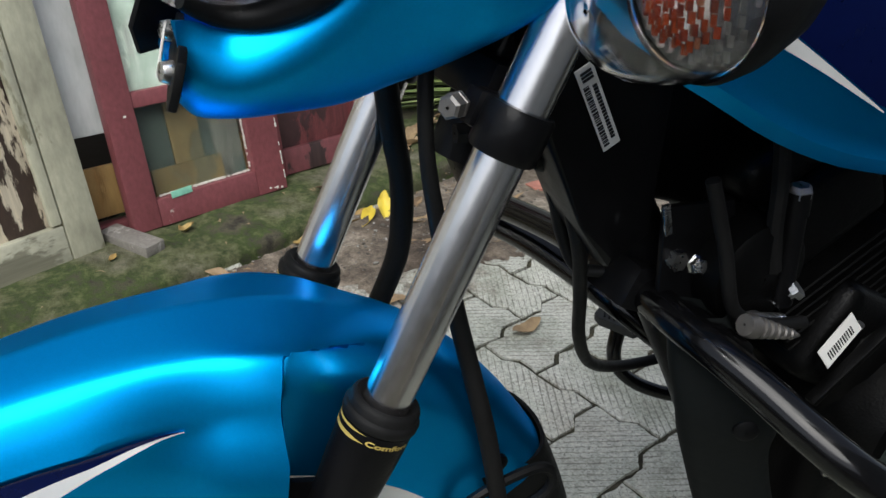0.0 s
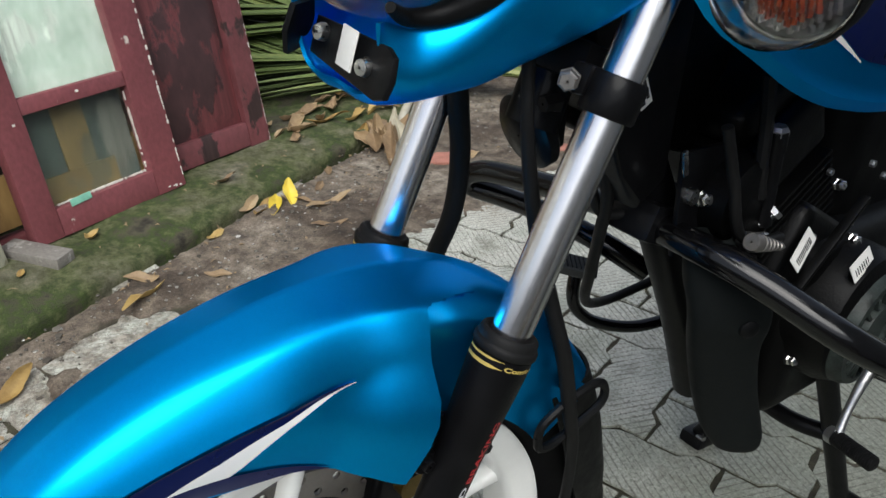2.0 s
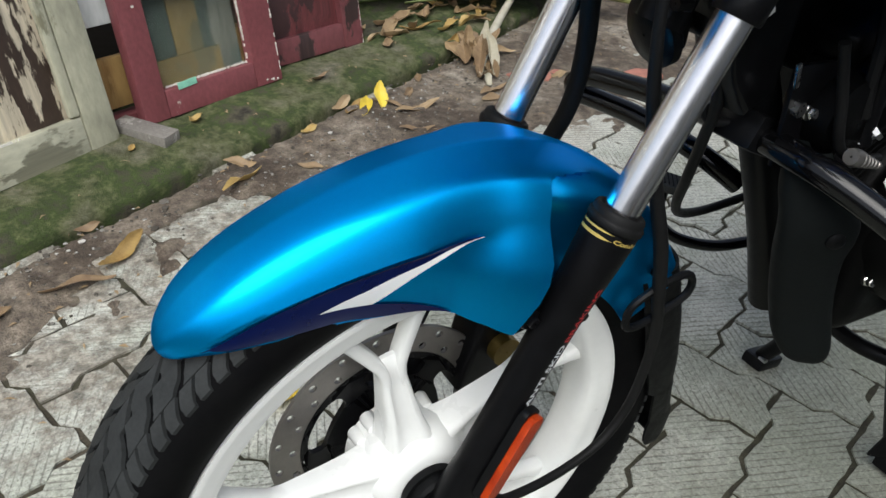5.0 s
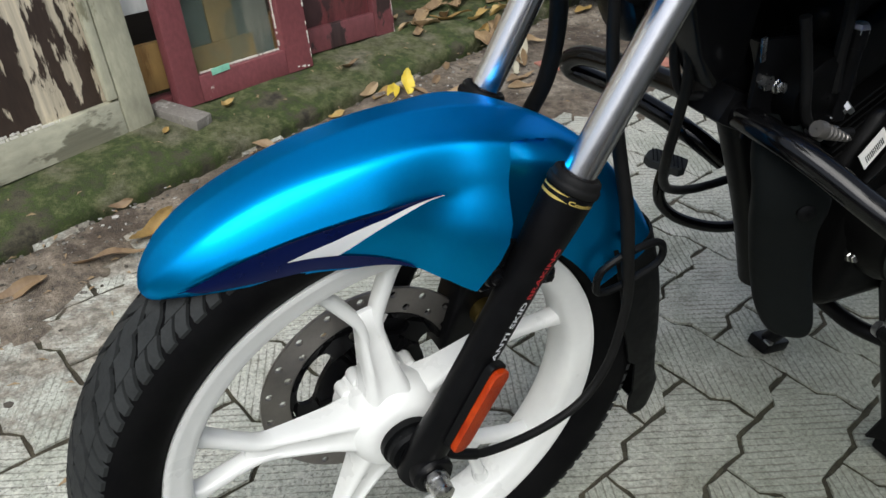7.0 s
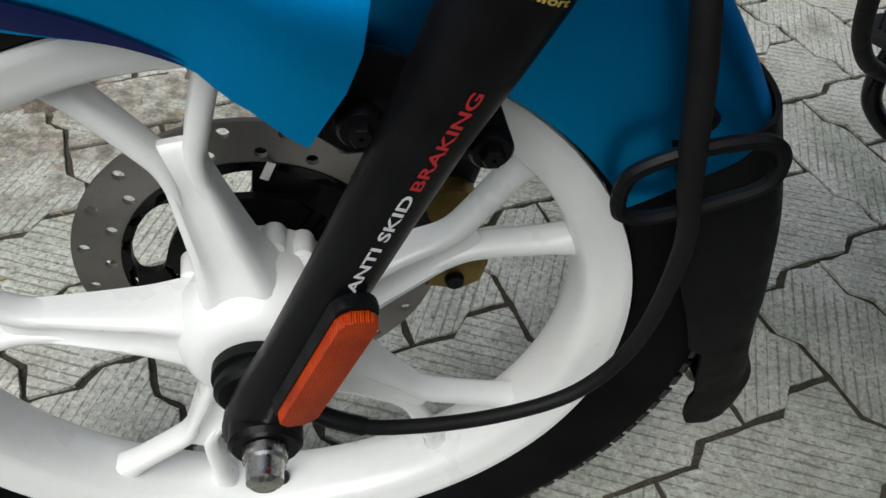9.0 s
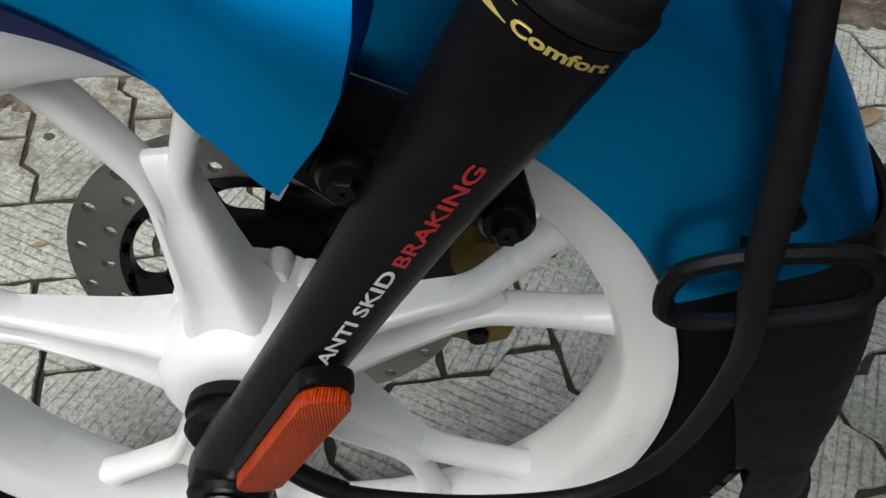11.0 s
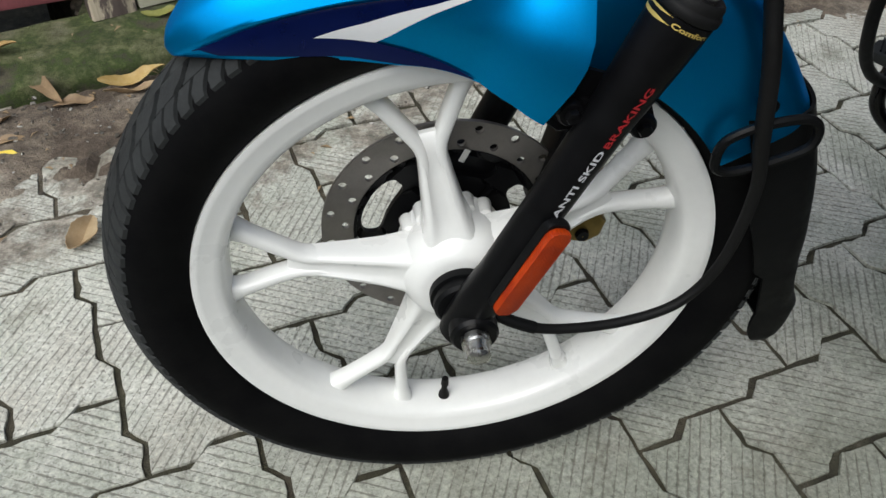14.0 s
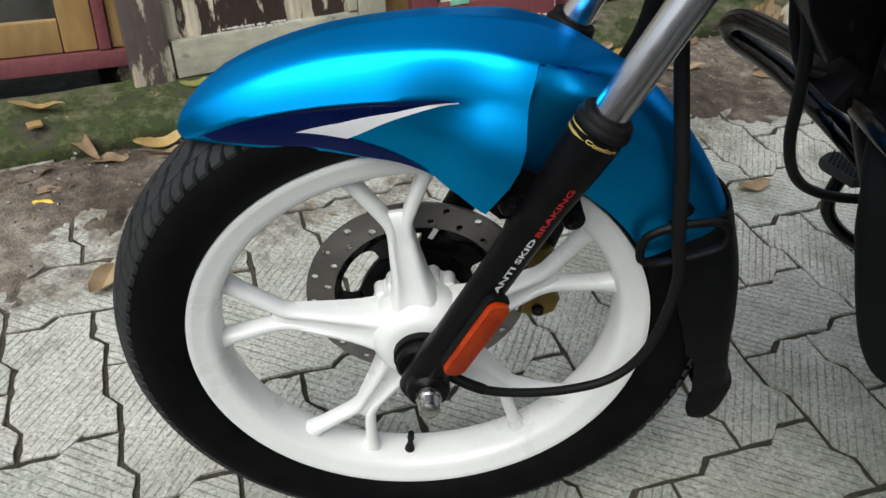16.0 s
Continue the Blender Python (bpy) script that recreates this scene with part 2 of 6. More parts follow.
def soil_mat():
    m, nt, b = nodes_of("damp_soil")
    n1, n2, n3 = noise_node(nt, 3.5, 6, 0.7), noise_node(nt, 28, 6, 0.7), noise_node(nt, 220, 4, 0.7)
    c = ramp(nt, n1, [(0.3, (0.050, 0.036, 0.026)), (0.45, (0.110, 0.085, 0.063)), (0.56, (0.205, 0.170, 0.132)), (0.70, (0.36, 0.325, 0.27))])
    c = mix(nt, 0.7, c, ramp(nt, n2, [(0.3, (0.2, 0.2, 0.2)), (0.7, (0.8, 0.78, 0.75))]), "OVERLAY")
    c = mix(nt, 0.6, c, ramp(nt, n3, [(0.35, (0.25, 0.25, 0.25)), (0.7, (0.8, 0.8, 0.8))]), "OVERLAY")
    grit = ramp(nt, noise_node(nt, 420, 2), [(0.72, (0, 0, 0)), (0.76, (1, 1, 1))])
    c = mix(nt, math_node(nt, "MULTIPLY", grit, 0.7), c, (0.42, 0.40, 0.36))
    # damp moss and black dirt wherever the earth lies low between the pavers
    place = nt.nodes.new("ShaderNodeSeparateXYZ")
    nt.links.new(nt.nodes.new("ShaderNodeNewGeometry").outputs["Position"], place.inputs[0])
    low = math_node(nt, "MULTIPLY_ADD", place.outputs[2], -420.0, math_node(nt, "MULTIPLY_ADD", n2, 0.8, -1.45))
    low = math_node(nt, "MINIMUM", math_node(nt, "MAXIMUM", low, 0.0), 1.0)
    c = mix(nt, math_node(nt, "MULTIPLY", low, 0.9), c, ramp(nt, n2, [(0.35, (0.022, 0.019, 0.012)), (0.55, (0.040, 0.040, 0.020)), (0.75, (0.090, 0.078, 0.052))]))
    nt.links.new(c, b.inputs["Base Color"])
    b.inputs["Roughness"].default_value = 0.9
    bump(nt, b, math_node(nt, "MULTIPLY_ADD", n2, 0.6, n3), 0.9, 0.006)
    return m


SOIL = soil_mat()


def moss_mat():
    m, nt, b = nodes_of("mossy_concrete")
    n1, n2, n3 = noise_node(nt, 5, 6, 0.7), noise_node(nt, 40, 5, 0.7), noise_node(nt, 300, 4, 0.7)
    c = ramp(nt, n1, [(0.30, (0.040, 0.034, 0.024)), (0.40, (0.085, 0.078, 0.050)), (0.47, (0.045, 0.070, 0.014)), (0.54, (0.100, 0.108, 0.048)), (0.62, (0.135, 0.128, 0.085)), (0.78, (0.24, 0.225, 0.185))])
    c = mix(nt, 0.75, c, ramp(nt, n2, [(0.3, (0.22, 0.22, 0.22)), (0.7, (0.8, 0.8, 0.75))]), "OVERLAY")
    c = mix(nt, 0.5, c, ramp(nt, n3, [(0.3, (0.2, 0.2, 0.2)), (0.7, (0.8, 0.8, 0.8))]), "OVERLAY")
    nt.links.new(c, b.inputs["Base Color"])
    b.inputs["Roughness"].default_value = 0.92
    bump(nt, b, math_node(nt, "MULTIPLY_ADD", n2, 0.7, n3), 0.9, 0.006)
    return m


MOSS = moss_mat()


def flaked(name, paint, under, amount, scale=9.0, stretch=(1, 1, 0.25), paint_var=0.25, grain=(0.6, 1.4), run=(60, 60, 3)):
    """Old paint that has flaked off the wood below, with a run of grain along z."""
    m, nt, b = nodes_of(name)
    co = nt.nodes.new("ShaderNodeTexCoord").outputs["Object"]
    mp = nt.nodes.new("ShaderNodeMapping")
    mp.inputs["Scale"].default_value = stretch
    nt.links.new(co, mp.inputs[0])
    v = mp.outputs[0]
    n1, n2 = noise_node(nt, scale, 8, 0.65, v), noise_node(nt, scale * 7, 4, 0.6, v)
    dirt = noise_node(nt, 4, 5, 0.6)
    p = ramp(nt, dirt, [(0.3, tuple(c * (1 - paint_var) for c in paint)), (0.7, tuple(min(1, c * (1 + paint_var)) for c in paint))])
    p = mix(nt, 0.35, p, ramp(nt, n2, [(0.3, (0.25,) * 3), (0.7, (0.75,) * 3)]), "OVERLAY")
    mp2 = nt.nodes.new("ShaderNodeMapping")
    mp2.inputs["Scale"].default_value = run
    nt.links.new(co, mp2.inputs[0])
    gr = noise_node(nt, 1.0, 5, 0.7, mp2.outputs[0])
    u = ramp(nt, gr, [(0.3, tuple(c * grain[0] for c in under)), (0.7, tuple(min(1, c * grain[1]) for c in under))])
    mask = ramp(nt, n1, [(1 - amount - 0.02, (0, 0, 0)), (1 - amount + 0.01, (1, 1, 1))])
    nt.links.new(mix(nt, mask, p, u), b.inputs["Base Color"])
    b.inputs["Roughness"].default_value = 0.55
    bump(nt, b, math_node(nt, "MULTIPLY_ADD", mask, -1.0, math_node(nt, "MULTIPLY", gr, 0.3)), 0.6, 0.0015)
    return m


MAROON = flaked("maroon_paint", (0.185, 0.052, 0.058), (0.55, 0.48, 0.42), 0.30, 16, (1, 1, 0.6), 0.18)
MAROON_WORN = flaked("worn_maroon_paint", (0.150, 0.046, 0.050), (0.040, 0.022, 0.021), 0.40, 9, (1, 1, 0.6), 0.25)
MAROON_OLD = flaked("flaking_maroon_paint", (0.045, 0.020, 0.021), (0.12, 0.032, 0.034), 0.46, 6, (1, 1, 0.5), 0.35)
CREAM = flaked("weathered_cream_paint", (0.40, 0.39, 0.29), (0.23, 0.22, 0.145), 0.44, 9, (1, 1, 0.35), 0.28)
CREAM_RAIL = flaked("weathered_cream_rail", (0.38, 0.37, 0.28), (0.22, 0.21, 0.15), 0.42, 9, (0.4, 1, 1), 0.28, (0.7, 1.3), (3, 60, 60))
BROWN_PEEL = flaked("peeling_brown_paint", (0.040, 0.025, 0.018), (0.55, 0.48, 0.36), 0.475, 22, (1.0, 1.0, 0.22), 0.35)
GREY_PEEL = flaked("peeling_grey_brown_wood", (0.11, 0.085, 0.075), (0.50, 0.43, 0.32), 0.43, 9, (1.0, 1.0, 0.3), 0.3)
PINE = flaked("varnished_pine", (0.34, 0.21, 0.075), (0.25, 0.14, 0.045), 0.42, 5, (1, 1, 0.3), 0.2)
GREYBOARD = flaked("pale_painted_board", (0.60, 0.63, 0.61), (0.45, 0.46, 0.43), 0.32, 7, (1, 1, 0.3), 0.1)
CURTAIN = flaked("pale_green_whitewash", (0.50, 0.59, 0.52), (0.62, 0.67, 0.61), 0.45, 5, (1, 1, 0.6), 0.12)
# Boards behind glass, their colours darkened to stand for the shade inside.
SHADED_OCHRE = flaked("shaded_ochre_board", (0.17, 0.125, 0.055), (0.11, 0.10, 0.06), 0.4, 8, (1, 1, 0.5), 0.3)
SHADED_BOARD = flaked("shaded_grey_green_board", (0.060, 0.080, 0.070), (0.13, 0.135, 0.115), 0.4, 6, (1, 1, 0.5), 0.4)
BLOCK = flaked("worn_timber_offcut", (0.20, 0.185, 0.165), (0.36, 0.34, 0.31), 0.4, 25, (1, 1, 1), 0.2)
WALL_PLASTER = flaked("house_plaster", (0.46, 0.46, 0.43), (0.32, 0.31, 0.28), 0.35, 4, (1, 1, 1), 0.3)
BLOCKER_PLASTER = flaked("pale_blocker_plaster", (0.36, 0.36, 0.35), (0.26, 0.255, 0.24), 0.35, 4, (1, 1, 1), 0.2)
# Near-black that puts shade into the hollow below the sill.
HOLLOW_SHADE = simple("hollow_shade_black", (0.016, 0.013, 0.010), 0.9, 0, 0, 0.3, 30, 0.001)
MINT = simple("mint_tape", (0.22, 0.52, 0.38), 0.5)
PUTTY = simple("old_putty", (0.60, 0.58, 0.52), 0.8, 0, 0, 0.2, 80, 0.001)


def leaf_mat(name, a, b_, vein):
    m, nt, b = nodes_of(name)
    info = nt.nodes.new("ShaderNodeObjectInfo")
    n1 = noise_node(nt, 35, 5, 0.7)
    c = ramp(nt, math_node(nt, "MULTIPLY_ADD", info.outputs["Random"], 0.3, math_node(nt, "MULTIPLY", n1, 0.7)), [(0.25, a), (0.6, b_), (0.85, vein)])
    nt.links.new(c, b.inputs["Base Color"])
    b.inputs["Roughness"].default_value = 0.6
    bump(nt, b, noise_node(nt, 160, 4), 0.5, 0.001)
    return m


LEAF_DRY = leaf_mat("dry_leaf", (0.16, 0.10, 0.055), (0.34, 0.24, 0.13), (0.48, 0.38, 0.24))
LEAF_YELLOW = leaf_mat("yellow_leaf", (0.58, 0.40, 0.03), (0.72, 0.55, 0.06), (0.62, 0.50, 0.12))
LEAF_OCHRE = leaf_mat("ochre_leaf", (0.20, 0.115, 0.035), (0.40, 0.27, 0.085), (0.50, 0.40, 0.20))
LEAF_GREEN = leaf_mat("olive_leaf", (0.10, 0.11, 0.02), (0.24, 0.24, 0.06), (0.34, 0.30, 0.12))
PALM_GREEN = leaf_mat("palm_leaflet", (0.060, 0.095, 0.030), (0.14, 0.19, 0.055), (0.27, 0.28, 0.09))
PALM_STALK = leaf_mat("palm_stalk", (0.20, 0.22, 0.07), (0.30, 0.31, 0.12), (0.36, 0.34, 0.18))
DRY_STALK = leaf_mat("bleached_stalk", (0.32, 0.28, 0.20), (0.45, 0.42, 0.32), (0.55, 0.52, 0.44))
def grit_mat():
    m, nt, b = nodes_of("earth_grit")
    isl = nt.nodes.new("ShaderNodeNewGeometry").outputs["Random Per Island"]
    nt.links.new(ramp(nt, isl, [(0.0, (0.05, 0.042, 0.032)), (0.6, (0.13, 0.115, 0.095)), (0.85, (0.26, 0.25, 0.22)), (1.0, (0.52, 0.50, 0.46))]), b.inputs["Base Color"])
    b.inputs["Roughness"].default_value = 0.9
    bump(nt, b, noise_node(nt, 500), 0.5, 0.001)
    return m


GRIT = grit_mat()
DUSTY_RUBBER = simple("dusty_ribbed_rubber", (0.045, 0.047, 0.046), 0.7, 0, 0, 0.3, 60, 0.0006)
BRICK_RED = simple("brick_red", (0.40, 0.17, 0.125), 0.85, 0, 0, 0.3, 40, 0.002)

# ---- mesh tools ----
def V(*a):
    return Vector(a)


def obj(name, bm, material, parent=None, label="", smooth=True, recalc=True):
    if recalc:
        bmesh.ops.recalc_face_normals(bm, faces=bm.faces)
    me = bpy.data.meshes.new(name)
    bm.to_mesh(me)
    bm.free()
    for p in me.polygons:
        p.use_smooth = smooth
    if smooth:
        me.set_sharp_from_angle(angle=radians(38))
    mats = material if isinstance(material, (list, tuple)) else [material]
    for k in mats:
        me.materials.append(k)
    ob = new(name, me)
    if parent is not None:
        ob.parent = parent
    if label:
        tagged(ob, label)
    return ob


def part(name, bm, material, parent, label="", smooth=True):
    return obj(name, bm, material, parent, label, smooth)


def thing(name, label, category, group="", kind="", at=(0, 0, 0)):
    e = new(name)
    e.location = at
    e.empty_display_size = 0.05
    return tagged(e, label, category, group, kind)


def spline(points, n=8):
    """A smooth curve through the points."""
    p = [Vector(q) for q in points]
    out = []
    for i in range(len(p) - 1):
        a, b, c, d = p[max(i - 1, 0)], p[i], p[i + 1], p[min(i + 2, len(p) - 1)]
        for k in range(n):
            t = k / n
            out.append(0.5 * (2 * b + (c - a) * t + (2 * a - 5 * b + 4 * c - d) * t * t + (3 * b - a - 3 * c + d) * t ** 3))
    return out + [p[-1]]


def tube(points, radius, seg=12, smooth_n=8, bm=None, caps=True):
    """A round tube along a curve; radius may be a list along the curve."""
    bm = bm or bmesh.new()
    pts = spline(points, smooth_n) if smooth_n else [Vector(q) for q in points]
    n = len(pts)
    up = Vector((0.13, 0.21, 1)).normalized()
    rings, x = [], None
    for i, q in enumerate(pts):
        t = (pts[min(i + 1, n - 1)] - pts[max(i - 1, 0)]).normalized()
        if x is None:
            x = t.cross(up).normalized()
        x = (x - t * x.dot(t)).normalized()
        y = t.cross(x)
        r = radius if isinstance(radius, (int, float)) else float(np.interp(i / (n - 1), np.linspace(0, 1, len(radius)), radius))
        rings.append([bm.verts.new(q + x * math.cos(a) * r + y * math.sin(a) * r) for a in [2 * math.pi * k / seg for k in range(seg)]])
    for a, b in zip(rings, rings[1:]):
        for k in range(seg):
            bm.faces.new((a[k], a[(k + 1) % seg], b[(k + 1) % seg], b[k]))
    if caps:
        bm.faces.new(rings[0][::-1])
        bm.faces.new(rings[-1])
    return bm


def lathe(profile, origin, axis, seg=48, bm=None, closed=False, start=0.0, sweep=360.0):
    """Turns a profile of (along, radius) round an axis."""
    bm = bm or bmesh.new()
    o, a = Vector(origin), Vector(axis).normalized()
    x = a.orthogonal().normalized() if abs(a.y) < 0.99 else Vector((1, 0, 0))
    y = a.cross(x)
    full = sweep >= 360
    m = seg if full else seg + 1
    rings = []
    for s, r in profile:
        ring = []
        for k in range(m):
            g = radians(start + sweep * k / seg)
            ring.append(bm.verts.new(o + a * s + (x * math.cos(g) + y * math.sin(g)) * max(r, 1e-5)))
        rings.append(ring)
    pairs = list(zip(rings, rings[1:])) + ([(rings[-1], rings[0])] if closed else [])
    for p, q in pairs:
        for k in range(m if full else m - 1):
            bm.faces.new((p[k], p[(k + 1) % m], q[(k + 1) % m], q[k]))
    if full:
        bmesh.ops.remove_doubles(bm, verts=bm.verts, dist=2e-5)
    return bm


def box(size, at=(0, 0, 0), turn=None, bevel=0.002, bm=None, seg=2):
    bm = bm or bmesh.new()
    made = bmesh.ops.create_cube(bm, size=1.0)["verts"]
    m = Matrix.Translation(at) @ (turn or Matrix()).to_4x4() @ Matrix.Diagonal((*size, 1))
    bmesh.ops.transform(bm, matrix=m, verts=made)
    if bevel:
        edges = list({e for v in made for e in v.link_edges})
        bmesh.ops.bevel(bm, geom=edges, offset=bevel, segments=seg, affect="EDGES", profile=0.6)
    return bm


def prism(poly, thick, matrix=None, bevel=0.0, bm=None, seg=2):
    """A flat outline of (x, y), made thick along z from -thick/2 to thick/2."""
    bm = bm or bmesh.new()
    lo = [bm.verts.new((x, y, -thick / 2)) for x, y in poly]
    hi = [bm.verts.new((x, y, thick / 2)) for x, y in poly]
    n = len(poly)
    fs = [bm.faces.new(lo[::-1]), bm.faces.new(hi)]
    for k in range(n):
        fs.append(bm.faces.new((lo[k], lo[(k + 1) % n], hi[(k + 1) % n], hi[k])))
    made = lo + hi
    if bevel:
        edges = [e for f in fs[:2] for e in f.edges]
        r = bmesh.ops.bevel(bm, geom=list(set(edges)), offset=bevel, segments=seg, affect="EDGES", profile=0.6)
        made = list({v for f in r["faces"] for v in f.verts} | {v for v in made if v.is_valid})
    if matrix is not None:
        bmesh.ops.transform(bm, matrix=matrix, verts=list({v for v in made if v.is_valid}))
    return bm


def grid_surface(rows, bm=None, close_v=False):
    bm = bm or bmesh.new()
    vs = [[bm.verts.new(p) for p in row] for row in rows]
    for a, b in zip(vs, vs[1:]):
        n = len(a)
        for k in range(n if close_v else n - 1):
            bm.faces.new((a[k], a[(k + 1) % n], b[(k + 1) % n], b[k]))
    return bm


def thicken(bm, depth):
    """Gives an open sheet a thickness inwards."""
    bmesh.ops.recalc_face_normals(bm, faces=bm.faces)
    bmesh.ops.solidify(bm, geom=bm.faces[:], thickness=depth)
    return bm


def lettering(text, size, bold=0.0):
    """Faces of a word in the built-in font, as (points, faces), with the origin at its lower left."""
    cu = bpy.data.curves.new("word", "FONT")
    cu.body, cu.size, cu.resolution_u, cu.offset = text, size, 3, bold
    ob = bpy.data.objects.new("word", cu)
    scene.collection.objects.link(ob)
    bpy.context.view_layer.update()
    me = bpy.data.meshes.new_from_object(ob.evaluated_get(bpy.context.evaluated_depsgraph_get()))
    pts, faces = [v.co.copy() for v in me.vertices], [tuple(p.vertices) for p in me.polygons]
    bpy.data.objects.remove(ob)
    bpy.data.curves.remove(cu)
    bpy.data.meshes.remove(me)
    return pts, faces


def placed_faces(pts, faces, where):
    bm = bmesh.new()
    vs = [bm.verts.new(where(p)) for p in pts]
    for f in faces:
        if len(set(f)) >= 3:
            try:
                bm.faces.new([vs[i] for i in f])
            except ValueError:
                pass
    return bm


def lerp_table(table, x):
    xs, ys = [a for a, _ in table], [b for _, b in table]
    if xs[0] > xs[-1]:
        xs, ys = xs[::-1], ys[::-1]
    return float(np.interp(x, xs, ys))

def soft(a, b, x):
    q = min(1.0, max(0.0, (x - a) / (b - a)))
    return q * q * (3 - 2 * q)


# ---- ground, kerb and facade ----
LANE = radians(23.1)          # the kerb's direction, against the wheel's plane
KU, KV = V(math.cos(LANE), math.sin(LANE), 0), V(-math.sin(LANE), math.cos(LANE), 0)
KERB = V(0, 1.075, 0)


def by_kerb(u, v, z=0.0):
    """A place by its run along the kerb, its distance behind the kerb's front edge, and its height."""
    return KERB + KU * u + KV * v + V(0, 0, z)


def kerb_pose(u, v, z=0.0):
    return Matrix.Translation(by_kerb(u, v, z)) @ Matrix.Rotation(LANE, 4, "Z")


def soil_height(x, y):
    """Soil lies over the pavers near the kerb and in patches beyond, and low in the joints elsewhere."""
    d = (Vector((x, y, 0)) - KERB).dot(KV)
    along = (Vector((x, y, 0)) - KERB).dot(KU)
    n = noise.fractal(Vector((x * 3.2, y * 3.2, 1.7)), 0.9, 2.0, 4) * 0.008 + noise.fractal(Vector((x * 14, y * 14, 5.0)), 0.9, 2.0, 3) * 0.004
    reach = float(np.interp(along, [-1.2, -0.85, -0.7, -0.45, -0.14, 0.05, 0.2, 0.45, 0.63, 0.84, 1.2, 1.8], [0.40, 0.36, 0.17, 0.21, 0.11, 0.07, 0.19, 0.29, 0.36, 0.48, 0.60, 0.60]))
    edge = d + reach + 0.05 * noise.fractal(Vector((x * 9, y * 9, 8.0)), 0.9, 2.0, 3)
    cover = min(1.0, max(0.0, edge / 0.06 + 0.35))
    patch = noise.fractal(Vector((x * 11, y * 11, 2.0)), 0.8, 2.0, 4) - 0.30 - max(0.0, -edge - 0.10) * 14.0
    cover = max(cover, min(1.0, max(0.0, patch * 3.0)))
    joint = 0.050 * max(0.0, 1 - abs(d + 0.004) / 0.024)
    if d > 0.24 and along < -0.57:
        return -0.30
    return -0.0048 - joint + 0.0108 * cover + n * (0.16 + 0.84 * cover)


def build_ground():
    xs = [-60, -12, -4, -2.4] + [-1.6 + 0.014 * i for i in range(300)] + [4.0, 12, 60]
    ys = [-60, -12, -4, -2] + [-0.8 + 0.014 * i for i in range(180)] + [2.6, 4, 12, 60]
    rows = [[V(x, y, soil_height(x, y) if -1.8 < x < 3 and -1.2 < y < 1.8 else -0.0065) for x in xs] for y in ys]
    return tagged(obj("ground", grid_surface(rows), SOIL), "damp brown soil between and over the paving", "ground", kind="structure")


ground = build_ground()


def build_kerb():
    rows = []
    us = [-3.0 + 0.03 * i for i in range(220)]
    prof = [(0.004, -0.06), (0.0, 0.0), (0.001, 0.010), (0.005, 0.018), (0.016, 0.024), (0.06, 0.034), (0.13, 0.040), (0.20, 0.040), (0.28, 0.038), (0.36, 0.036), (0.60, 0.036)]
    for u in us:
        row = []
        for v, z in prof:
            n = noise.fractal(Vector((u * 6, v * 6, z * 6)), 0.9, 2.0, 4)
            n2 = noise.fractal(Vector((u * 25, v * 25, 3.0)), 0.9, 2.0, 3)
            if u < -0.55 and v > 0.23:
                row.append(by_kerb(u, 0.228 + 0.006 * n + 0.01 * (v - 0.2), z - 0.06 - v))
                continue
            row.append(by_kerb(u, v + (0.006 if v > 0.01 else 0.002) * n, z + (0.006 * n + 0.003 * n2 if z > 0.005 else 0)))
        rows.append(row)
    return tagged(obj("kerb", grid_surface(rows), MOSS), "low mossy concrete kerb with worn rounded edge", "kerb", kind="structure")


build_kerb()


def leaning(u0, v0, lean, z=0.038, yaw=0.0, roll=0.0):
    """The pose of a thing that leans back against the facade: x along the kerb, y away from the yard, z up its height."""
    return Matrix.Translation(by_kerb(u0, v0, z)) @ Matrix.Rotation(LANE + radians(yaw), 4, "Z") @ Matrix.Rotation(radians(-lean), 4, "X") @ Matrix.Rotation(radians(-roll), 4, "Y")


def timber(x0, x1, z0, z1, depth=0.035, y=0.0, bevel=0.004, bm=None):
    return box((x1 - x0, depth, z1 - z0), ((x0 + x1) / 2, y, (z0 + z1) / 2), bevel=bevel, bm=bm)


def panel_field(x0, x1, z0, z1, y, edge=0.03, raise_=0.010):
    """A raised and fielded door panel."""
    bm = bmesh.new()
    o = [V(x0, y, z0), V(x1, y, z0), V(x1, y, z1), V(x0, y, z1)]
    i = [V(x0 + edge, y - raise_, z0 + edge), V(x1 - edge, y - raise_, z0 + edge), V(x1 - edge, y - raise_, z1 - edge), V(x0 + edge, y - raise_, z1 - edge)]
    b = [p + V(0, 0.012, 0) for p in o]
    vo, vi, vb = ([bm.verts.new(p) for p in q] for q in (o, i, b))
    bm.faces.new(vi)
    bm.faces.new(vb[::-1])
    for k in range(4):
        bm.faces.new((vo[k], vo[(k + 1) % 4], vi[(k + 1) % 4], vi[k]))
        bm.faces.new((vb[k], vb[(k + 1) % 4], vo[(k + 1) % 4], vo[k]))
    return bm


